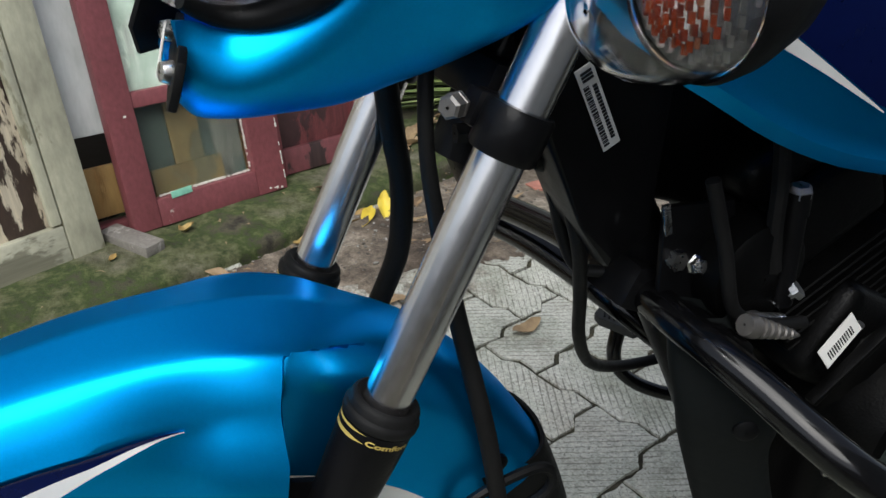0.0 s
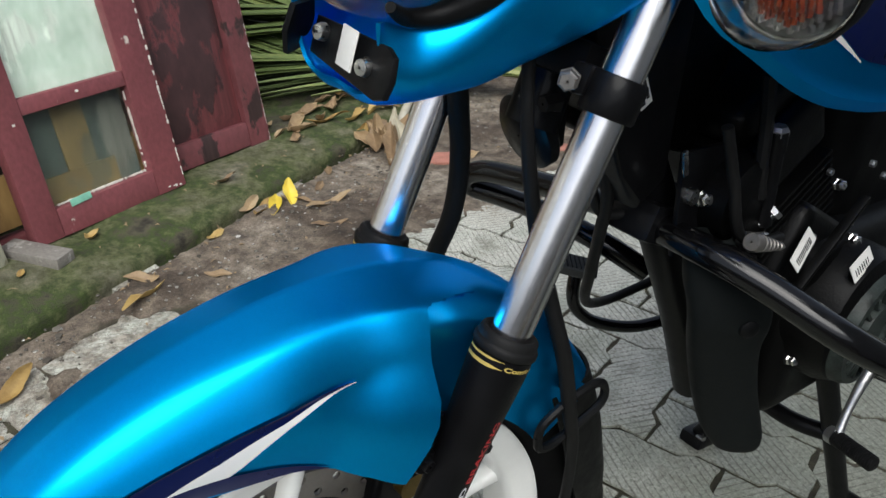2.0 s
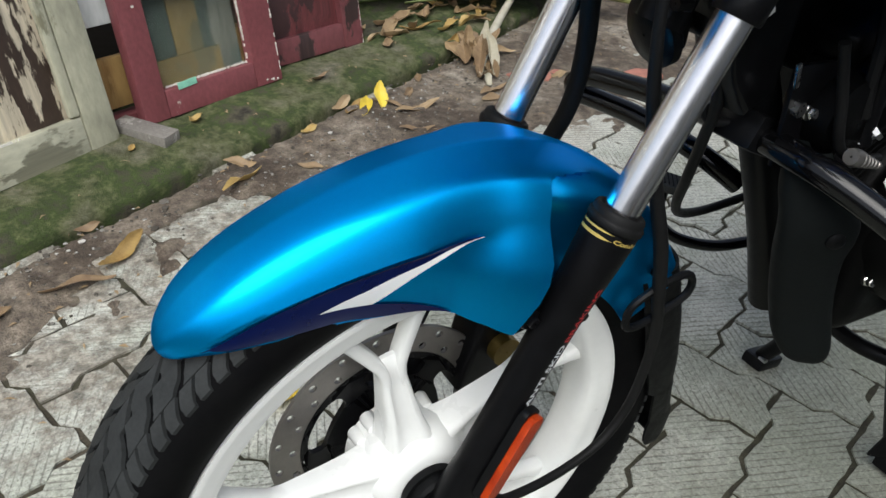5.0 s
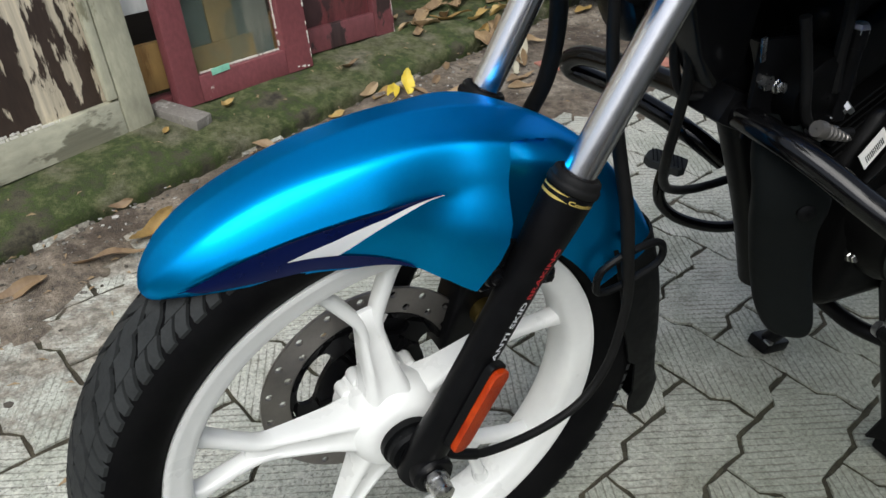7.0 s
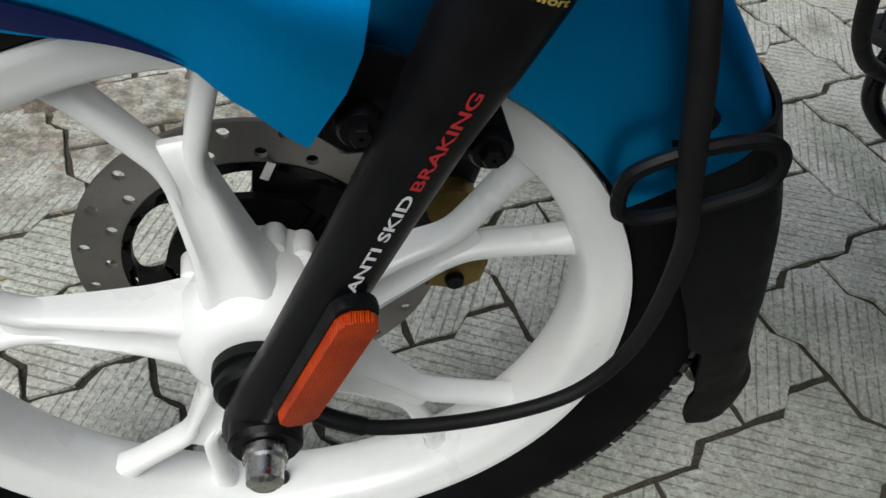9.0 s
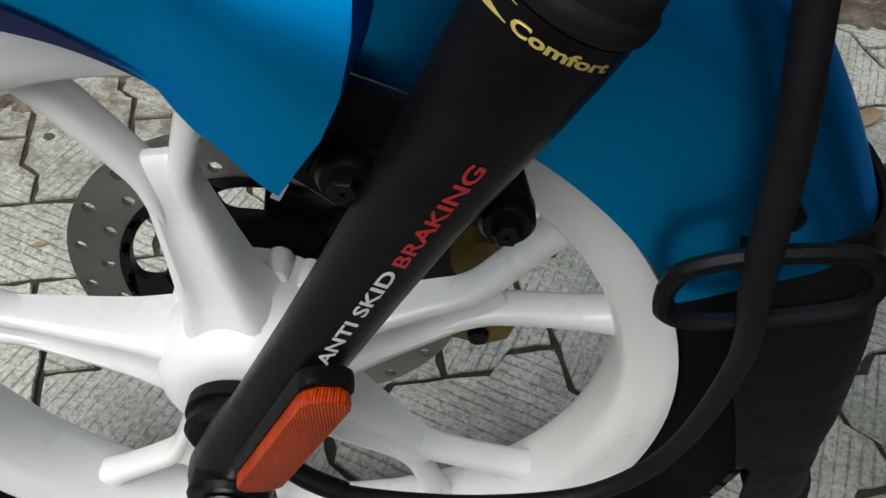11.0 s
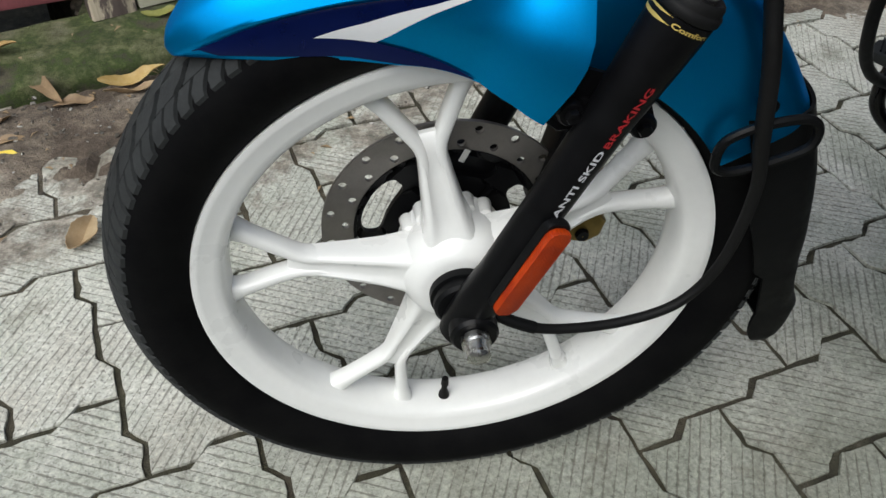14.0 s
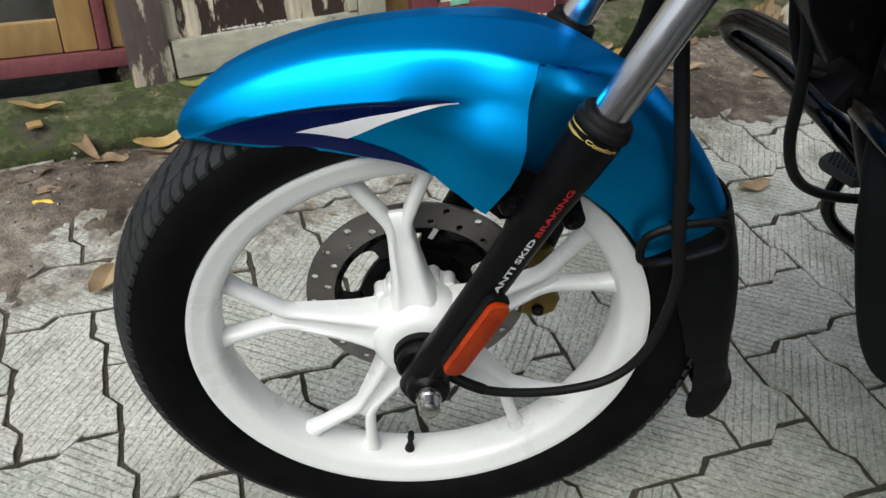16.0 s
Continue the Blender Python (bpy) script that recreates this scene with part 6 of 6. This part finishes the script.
bars = bmesh.new()
rng = random.Random(4)
x = -0.027
while x < 0.027:
    w = rng.choice((0.0005, 0.0009, 0.0014))
    if -0.018 < x < 0.026:
        prism([(x, -0.0052), (x + w, -0.0052), (x + w, -0.0012), (x, -0.0012)], 0.0004, lab_m @ Matrix.Translation((0, 0, 0.0007)), bm=bars)
    x += w + rng.choice((0.0006, 0.001))
for x0, x1, y0, y1 in ((-0.016, 0.026, 0.0012, 0.0042), (-0.027, -0.019, -0.004, 0.004)):
    n = int((x1 - x0) / 0.0024)
    for k in range(n):
        prism([(x0 + k * 0.0024, y0), (x0 + k * 0.0024 + 0.0017, y0), (x0 + k * 0.0024 + 0.0017, y1), (x0 + k * 0.0024, y1)], 0.0004, lab_m @ Matrix.Translation((0, 0, 0.0007)), bm=bars)
tagged(part("printing", bars, INK, frame_ob, smooth=False), kind="stuff")

part("horn", lathe([(0, 0.001), (0, 0.010), (0.002, 0.026), (0.006, 0.031), (0.014, 0.0315), (0.018, 0.027), (0.026, 0.014), (0.030, 0.001)], V(0.212, 0.024, 0.683), V(0.94, -0.10, 0.32), 32), BLACK_PAINT, bike, "round black horn")
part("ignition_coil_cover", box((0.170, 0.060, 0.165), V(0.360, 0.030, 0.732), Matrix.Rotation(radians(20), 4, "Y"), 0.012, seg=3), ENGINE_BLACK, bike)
part("horn_bracket", box((0.010, 0.016, 0.07), V(0.235, 0.010, 0.71), None, 0.003), BLACK_PAINT, bike)

# crash guard: one bar across the front that loops back at each end
guard = part("crash_guard", tube([(0.365, -0.10, 0.573), (0.362, 0.0, 0.573), (0.362, 0.10, 0.565), (0.358, 0.18, 0.553), (0.352, 0.222, 0.545), (0.350, 0.245, 0.530), (0.362, 0.246, 0.514), (0.374, 0.215, 0.512), (0.385, 0.16, 0.512), (0.405, 0.09, 0.500), (0.44, 0.05, 0.47)], 0.0125, 14), BLACK_GLOSS, bike, "gloss black tubular crash guard")
part("guard_bar", tube([(0.350, 0.0, 0.582), (0.346, -0.055, 0.582), (0.351, -0.090, 0.577), (0.362, -0.125, 0.566), (0.374, -0.160, 0.552), (0.390, -0.187, 0.538), (0.425, -0.207, 0.514), (0.475, -0.216, 0.480), (0.535, -0.206, 0.440), (0.580, -0.150, 0.405)], 0.0135, 16), BLACK_GLOSS, guard)
part("guard_clamp", box((0.050, 0.052, 0.036), V(0.352, 0.0, 0.582), Matrix.Rotation(radians(25), 4, "Y"), 0.007), BLACK_PAINT, guard)
part("clamp_bolt", lathe([(0, 0.001), (0, 0.0075), (0.008, 0.008), (0.009, 0.0105)], V(0.349, -0.048, 0.621), V(0.1, 1, 0), 6), STEEL, guard, "bright bolt", smooth=False)
part("mount_plate", prism([(-0.03, 0.05), (0.03, 0.045), (0.05, -0.02), (0.02, -0.06), (-0.02, -0.05)], 0.006, Matrix.Translation((0.365, -0.038, 0.612)) @ Matrix.Rotation(radians(90), 4, "X"), 0.002), BLACK_PAINT, frame_ob)
part("mount_strip", box((0.006, 0.003, 0.024), V(0.338, -0.040, 0.652), Matrix.Rotation(radians(-15), 4, "Y"), 0.001), STEEL, frame_ob, "bright metal strip")

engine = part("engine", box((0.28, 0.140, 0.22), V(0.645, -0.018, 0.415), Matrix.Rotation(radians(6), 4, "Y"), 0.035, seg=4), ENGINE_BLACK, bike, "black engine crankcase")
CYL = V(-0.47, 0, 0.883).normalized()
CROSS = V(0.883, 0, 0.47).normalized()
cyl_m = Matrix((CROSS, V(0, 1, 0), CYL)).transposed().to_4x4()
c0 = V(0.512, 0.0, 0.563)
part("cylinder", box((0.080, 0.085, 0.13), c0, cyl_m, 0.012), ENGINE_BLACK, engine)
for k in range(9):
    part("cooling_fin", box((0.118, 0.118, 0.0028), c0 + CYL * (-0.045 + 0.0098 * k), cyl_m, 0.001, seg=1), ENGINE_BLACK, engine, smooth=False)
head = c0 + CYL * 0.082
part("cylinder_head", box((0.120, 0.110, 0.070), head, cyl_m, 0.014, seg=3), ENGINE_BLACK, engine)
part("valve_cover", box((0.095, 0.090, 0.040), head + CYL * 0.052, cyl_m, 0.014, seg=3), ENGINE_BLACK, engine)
part("side_cover", lathe([(0, 0.001), (0, 0.034), (0.004, 0.040), (0.020, 0.042), (0.040, 0.042)], V(0.410, -0.068, 0.605), AX, 32), ENGINE_BLACK, engine, "round dull black cover")
part("head_bolt", lathe([(-0.030, 0.001), (-0.030, 0.0085), (-0.012, 0.0085), (-0.0115, 0.0075), (0.040, 0.0078), (0.060, 0.009)], V(0.427, -0.066, 0.640), V(0.10, 0, -1), 16), BLACK_PAINT, engine)
part("bolt_cap", lathe([(0, 0.001), (0.0, 0.006), (0.003, 0.0086), (0.008, 0.0086), (0.009, 0.0075)], V(0.4235, -0.066, 0.674), V(0.10, 0, -1), 6), ALLOY, engine, "bright bolt cap", smooth=False)
plug = [(0, 0.001), (0, 0.0085), (0.010, 0.0095), (0.0105, 0.006)]
for k in range(5):
    a = 0.012 + 0.0055 * k
    plug += [(a, 0.0078 - 0.0007 * k), (a + 0.0028, 0.0078 - 0.0007 * k), (a + 0.003, 0.0045), (a + 0.005, 0.0045)]
part("spark_plug", lathe(plug, V(0.392, -0.076, 0.577), V(0.94, 0.05, -0.16), 14), ALLOY, engine, "bright ribbed spark plug")
part("plug_lead", tube([(0.345, -0.066, 0.69), (0.362, -0.072, 0.64), (0.375, -0.078, 0.595), (0.405, -0.082, 0.578), (0.445, -0.080, 0.568)], 0.005, 10), RUBBER, engine, "black plug lead")
part("cover_screw", lathe([(0, 0.001), (0, 0.008), (0.005, 0.0085), (0.006, 0.005), (0.020, 0.005)], V(0.438, -0.074, 0.596), V(-0.5, 0.4, -0.7), 6), ALLOY, engine, "bright screw", smooth=False)
for p, r in (((0.545, -0.066, 0.60), 0.0034), ((0.575, -0.086, 0.545), 0.0036), ((0.60, -0.080, 0.60), 0.0034), ((0.63, -0.082, 0.58), 0.0036), ((0.515, -0.080, 0.545), 0.0030)):
    part("case_bolt", lathe([(0, 0.001), (0, r), (0.002, r * 1.1), (0.005, r * 1.1)], V(*p), AX, 6), ALLOY, engine, smooth=False)
plug = [(0.0, 0.001), (0.0, 0.0075), (0.003, 0.0085)]
for k in range(6):
    plug += [(0.006 + 0.0075 * k, 0.0084 - 0.0009 * k), (0.009 + 0.0075 * k, 0.0084 - 0.0009 * k), (0.0102 + 0.0075 * k, 0.0060 - 0.0007 * k), (0.0128 + 0.0075 * k, 0.0058 - 0.0007 * k)]
plug += [(0.054, 0.001)]
part("spark_plug", lathe(plug, V(0.370, -0.094, 0.594), V(0.049, -0.004, -0.019).normalized(), 18), DISC_STEEL, engine, "bright ribbed plug cap")
for x, y, z, r in ((0.594, -0.084, 0.519, 0.0058), (0.522, -0.089, 0.401, 0.0055), (0.603, -0.050, 0.566, 0.0055), (0.369, -0.044, 0.613, 0.006)):
    part("case_bolt", lathe([(-0.004, r * 1.35), (0.0, r * 1.3), (0.0012, r), (0.006, r), (0.0075, r * 0.75), (0.0078, 0.0008)], V(x, y, z), V(-0.35, -0.9, 0.25).normalized(), 6), STEEL, engine, "bright bolt", smooth=False)
part("left_cover", lathe([(0, 0.001), (0, 0.060), (0.006, 0.072), (0.020, 0.078), (0.060, 0.080)], V(0.590, -0.125, 0.440), AX, 40), ENGINE_BLACK, engine)
part("cover_rib", box((0.13, 0.010, 0.006), V(0.505, -0.098, 0.545), Matrix.Rotation(radians(-38), 4, "Y"), 0.002), ENGINE_BLACK, engine)
part("upper_cover", box((0.17, 0.10, 0.09), V(0.560, -0.025, 0.500), Matrix.Rotation(radians(30), 4, "Y"), 0.018, seg=3), ENGINE_BLACK, engine)
COVER = V(0.590, -0.137, 0.434)
spr = part("sprocket_cover", lathe([(0.004, 0.001), (0.004, 0.024), (0.0, 0.027), (0.0, 0.033), (0.006, 0.036), (0.006, 0.052), (0.001, 0.055), (0.002, 0.061), (0.007, 0.064), (0.016, 0.066)], COVER, AX, 48), DUSTY_ALLOY, engine, "dusty ribbed grey-green engine cover")
for k in range(16):
    a = 2 * math.pi * k / 16
    part("cover_rib", box((0.018, 0.006, 0.0042), COVER + V(0.044 * math.cos(a), 0.0035, 0.044 * math.sin(a)), Matrix.Rotation(-a, 4, "Y"), 0.0012, seg=1), DUSTY_ALLOY, spr)


def sticker(at, w, h, turn, tilt, seed, n):
    m = Matrix.Translation(at) @ Matrix.Rotation(radians(90 - tilt), 4, "X") @ Matrix.Rotation(radians(turn), 4, "Z")
    s = part("sticker", prism([(-w / 2, -h / 2), (w / 2, -h / 2), (w / 2, h / 2), (-w / 2, h / 2)], 0.0008, m), SCRAP_WHITE, engine, "white printed sticker", smooth=False)
    bm = bmesh.new()
    rng = random.Random(seed)
    for k in range(n):
        xx = -w * 0.36 + w * 0.72 * k / n
        prism([(xx, -h * 0.30), (xx + w * rng.uniform(0.012, 0.035), -h * 0.30), (xx + w * 0.03, h * 0.10), (xx, h * 0.10)], 0.0004, m @ Matrix.Translation((0, 0, 0.0007)), bm=bm)
    tagged(part("printing", bm, INK, engine, smooth=False), kind="stuff")


sticker(V(0.484, -0.086, 0.545), 0.044, 0.017, 30, 24, 3, 12)
sticker(V(0.560, -0.112, 0.515), 0.042, 0.018, 14, 25, 5, 7)

# canister-shaped guard in front of the engine
def canister():
    stations = [(0.362, -0.058, 0.588, 0.020, 0.012), (0.376, -0.072, 0.545, 0.033, 0.017), (0.384, -0.080, 0.522, 0.037, 0.018), (0.389, -0.081, 0.500, 0.0365, 0.018), (0.396, -0.077, 0.475, 0.034, 0.018), (0.412, -0.073, 0.438, 0.033, 0.019),
                (0.430, -0.072, 0.395, 0.033, 0.019), (0.448, -0.075, 0.352, 0.033, 0.018), (0.459, -0.079, 0.326, 0.030, 0.016), (0.466, -0.082, 0.308, 0.022, 0.012), (0.469, -0.084, 0.300, 0.006, 0.004)]
    m, n = V(0.78, -0.62, 0), V(-0.62, -0.78, 0)
    rows = []
    for x, y, z, a, b in stations:
        ring = []
        for k in range(28):
            g = 2 * math.pi * k / 28
            c, q = math.cos(g), math.sin(g)
            ring.append(V(x, y, z) + m * a * math.copysign(abs(c) ** 0.7, c) + n * b * math.copysign(abs(q) ** 0.7, q))
        rows.append(ring)
    cols = [spline([r[k] for r in rows], 4) for k in range(28)]
    bm = grid_surface([list(r) for r in zip(*cols)], close_v=True)
    return bm


flap = part("engine_guard", canister(), GREY_PLASTIC, bike, "dull black plastic engine guard")
part("guard_screw", lathe([(0, 0.001), (0, 0.006), (0.002, 0.009), (0.006, 0.0095)], V(0.385, -0.106, 0.505), V(0.5, 0.85, 0), 16), BLACK_PLASTIC, flap)
part("exhaust_pipe", tube([(0.480, 0.02, 0.66), (0.445, 0.01, 0.62), (0.440, 0.005, 0.54), (0.478, 0.0, 0.44), (0.515, 0.0, 0.35), (0.575, 0.01, 0.285), (0.68, 0.04, 0.26), (0.82, 0.07, 0.26)], 0.019, 16), BLACK_PAINT, bike, "black exhaust pipe")
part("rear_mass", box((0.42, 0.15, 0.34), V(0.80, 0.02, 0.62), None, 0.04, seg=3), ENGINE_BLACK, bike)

# pedals, levers and stand
PAD = Matrix.Translation((0.556, 0.243, 0.340)) @ Matrix.Rotation(radians(-62), 4, "Z") @ Matrix.Rotation(radians(10), 4, "X")
ped = part("brake_pedal", tube([(0.556, 0.243, 0.334), (0.548, 0.238, 0.300), (0.556, 0.232, 0.272), (0.585, 0.215, 0.248), (0.635, 0.185, 0.238), (0.70, 0.16, 0.245)], [0.010, 0.0095, 0.009, 0.009, 0.009, 0.009], 12), BLACK_GLOSS, bike, "black brake pedal")
part("pedal_pad", prism([(-0.031, -0.011), (-0.021, -0.017), (0.025, -0.017), (0.031, -0.008), (0.027, 0.015), (-0.024, 0.017), (-0.032, 0.006)], 0.014, PAD, 0.003), DUSTY_RUBBER, ped, "dusty ribbed rubber pad")
ribs = bmesh.new()
for k in range(8):
    box((0.0022, 0.027, 0.0022), (-0.022 + 0.0064 * k, 0, 0.0078), Matrix.Rotation(radians(25), 4, "Z"), 0, bm=ribs)
rb = part("pad_rib", ribs, BLACK_PLASTIC, ped)
rb.matrix_world = PAD
gear = part("gear_lever", tube([(0.600, -0.150, 0.425), (0.556, -0.152, 0.404), (0.532, -0.154, 0.372), (0.516, -0.158, 0.347)], [0.008, 0.0058, 0.0042, 0.0048], 10), ALLOY, bike, "bright alloy gear lever")
part("lever_cap", tube([(0.519, -0.149, 0.3445), (0.517, -0.156, 0.346)], 0.0092, 14), ALLOY, gear, "bright peg collar")
part("lever_rubber", lathe([(0, 0.001), (0, 0.0084)] + [(0.0012 + 0.0028 * k + d, r) for k in range(16) for d, r in ((0, 0.0088), (0.0014, 0.0088), (0.0016, 0.0079), (0.0026, 0.0079))] + [(0.047, 0.006), (0.047, 0.001)], V(0.517, -0.156, 0.346), V(-0.012, -0.050, 0.004), 18), RUBBER, gear, "black ribbed rubber peg")
stand = part("centre_stand", tube([(0.600, -0.092, 0.370), (0.636, -0.100, 0.290), (0.690, -0.116, 0.160), (0.746, -0.134, 0.022)], 0.0125, 12), BLACK_PAINT, bike, "black centre stand")
part("stand_leg", tube([(0.660, 0.045, 0.240), (0.735, 0.072, 0.108), (0.750, 0.110, 0.022)], 0.0125, 12), BLACK_PAINT, stand)
part("stand_brace", tube([(0.660, -0.107, 0.233), (0.645, -0.050, 0.231), (0.655, 0.048, 0.236)], 0.011, 10), BLACK_PAINT, stand)
part("stand_web", prism([(0, 0), (0.08, -0.05), (0.075, -0.075), (-0.02, -0.08)], 0.006, Matrix.Translation((0.716, -0.130, 0.12)) @ Matrix.Rotation(radians(-42), 4, "Z") @ Matrix.Rotation(radians(90), 4, "X"), 0.001), BLACK_PAINT, stand)
part("stand_tang", tube([(0.738, -0.134, 0.042), (0.772, -0.163, 0.040), (0.810, -0.198, 0.044)], 0.006, 10), BLACK_PAINT, stand)
for y in (-0.138, 0.112):
    part("stand_foot", box((0.060, 0.040, 0.022), V(0.757, y, 0.0125), Matrix.Rotation(radians(12), 4, "Y"), 0.006), BLACK_PAINT, stand)
    part("foot_stop", box((0.012, 0.014, 0.014), V(0.738, y - 0.012, 0.024), None, 0.003), ALLOY, stand)

# hoses and cables
part("brake_hose", tube([(0.172, 0.050, 0.83), (0.176, 0.056, 0.750), (0.184, 0.062, 0.700), (0.192, 0.068, 0.665), (0.195, 0.073, 0.630), (0.194, 0.080, 0.595), (0.186, 0.090, 0.558), (0.168, 0.090, 0.520), (0.145, 0.084, 0.46)], 0.0085, 12), RUBBER, bike, "thick black brake hose")
part("clutch_cable", tube([(0.250, 0.006, 0.80), (0.272, 0.004, 0.70), (0.300, 0.004, 0.625), (0.325, 0.026, 0.560), (0.346, 0.048, 0.500), (0.385, 0.082, 0.440), (0.430, 0.106, 0.402), (0.49, 0.115, 0.385), (0.56, 0.10, 0.40)], 0.0058, 10), RUBBER, bike, "black clutch cable loop")
part("throttle_cable", tube([(0.235, -0.012, 0.82), (0.262, 0.006, 0.72), (0.285, 0.016, 0.655), (0.300, 0.020, 0.615), (0.315, 0.016, 0.590), (0.345, 0.0, 0.59)], 0.005, 10), RUBBER, bike)
part("breather_hose", tube([(0.40, -0.06, 0.72), (0.408, -0.062, 0.68), (0.412, -0.064, 0.64), (0.418, -0.066, 0.61)], 0.006, 8), RUBBER, bike)
part("cable_tag", box((0.012, 0.002, 0.022), V(0.353, 0.05, 0.612), Matrix.Rotation(radians(30), 4, "Y"), 0.0008), SCRAP_WHITE, bike, "pale cable tag")
part("cable_tie", tube([(0.295, 0.012, 0.655), (0.318, 0.0, 0.652), (0.335, -0.012, 0.648)], 0.003, 8), BLACK_PLASTIC, bike)

# ---- paving ----
CELL = 0.126
PAVE = V(0.572, 0.116, 0)     # a joint corner of the herringbone


def paver_mesh(seed):
    rng = random.Random(seed)
    prof = [(0.0, 0.0), (0.36, -0.07), (0.57, 0.07)]
    # bottom, right, top and left edges share one wave, so that neighbours fit
    def edge(a, b, n, flip):
        pts = []
        d = (b - a) / n
        s = V(-d.y, d.x, 0)
        for k in range(n):
            for t, o in prof:
                pts.append(a + d * (k + t) + s * o)
        pts.append(b)
        return pts[::-1] if flip else pts
    bot = edge(V(0, 0, 0), V(2, 0, 0), 2, False)
    right = edge(V(2, 0, 0), V(2, 1, 0), 1, False)
    top = edge(V(0, 1, 0), V(2, 1, 0), 2, True)
    left = edge(V(0, 0, 0), V(0, 1, 0), 1, True)
    corners = bot[:-1] + right[:-1] + top[:-1] + left[:-1]
    ring = []
    for p, q in zip(corners, corners[1:] + corners[:1]):
        ring += [p, p.lerp(q, 0.36), p.lerp(q, 0.7)]
    c = V(1, 0.5, 0)
    bm = bmesh.new()
    def shrink(p, gap):
        q = p * CELL
        m = c * CELL
        return V(m.x + (q.x - m.x) * (1 - gap / CELL), m.y + (q.y - m.y) * (1 - 2 * gap / CELL), 0)
    levels = [(0.0043, 0.0), (0.0036, -0.0014), (0.0034, -0.03)]
    loops = []
    worn = [rng.uniform(-0.0008, 0.0010) + (rng.uniform(0.001, 0.0035) if rng.random() < 0.13 else 0) for _ in ring]
    for gap, z in levels:
        loops.append([bm.verts.new(shrink(p, gap + w + rng.uniform(-0.0005, 0.0005)) + V(0, 0, z - max(0.0, w) * 0.4 + (rng.uniform(-0.0012, 0.0) if z == 0 else 0))) for p, w in zip(ring, worn)])
    bm.faces.new(loops[0])
    for a, b in zip(loops, loops[1:]):
        for k in range(len(ring)):
            bm.faces.new((a[k], a[(k + 1) % len(ring)], b[(k + 1) % len(ring)], b[k]))
    bmesh.ops.triangulate(bm, faces=[f for f in bm.faces if len(f.verts) > 4])
    bmesh.ops.recalc_face_normals(bm, faces=bm.faces)
    me = bpy.data.meshes.new("paver")
    bm.to_mesh(me)
    bm.free()
    me.materials.append(PAVER)
    return me


def paving():
    pave = thing("paving", "interlocking grooved grey concrete pavers with dirty joints", "paving", kind="structure", at=PAVE)
    pave.rotation_euler = (0, 0, LANE)
    meshes = [paver_mesh(s) for s in range(4)]
    rng = random.Random(5)
    inv = (Matrix.Translation(PAVE) @ Matrix.Rotation(LANE, 4, "Z"))
    def lay(i, j, upright):
        centre = inv @ (V(i + (0.5 if upright else 1.0), j + (1.0 if upright else 0.5), 0) * CELL)
        d = (centre - KERB).dot(KV)
        if d > -0.075 or not (-1.15 < centre.x < 2.3 and -0.75 < centre.y < 2.2) or (centre.y < -0.35 and centre.x > 1.3):
            return
        ob = new("paver", meshes[rng.randrange(4)])
        ob.parent = pave
        rise = rng.uniform(-0.0012, 0.0016) - (0.005 * max(0.0, (d + 0.24) / 0.16) if d > -0.24 else 0)
        ob.location = V(i + (1 if upright else 0), j, 0) * CELL + V(0, 0, rise)
        ob.rotation_euler = (rng.uniform(-0.006, 0.006), rng.uniform(-0.006, 0.006), radians(90) if upright else 0)
    for k in range(-40, 41):
        for m in range(-14, 15):
            # mirrored herringbone: steps of (-1, 1) and (2, 2)
            ox, oy = -k + 2 * m, k + 2 * m
            lay(ox - 2, oy - 1, False)
            lay(ox - 1, oy, True)


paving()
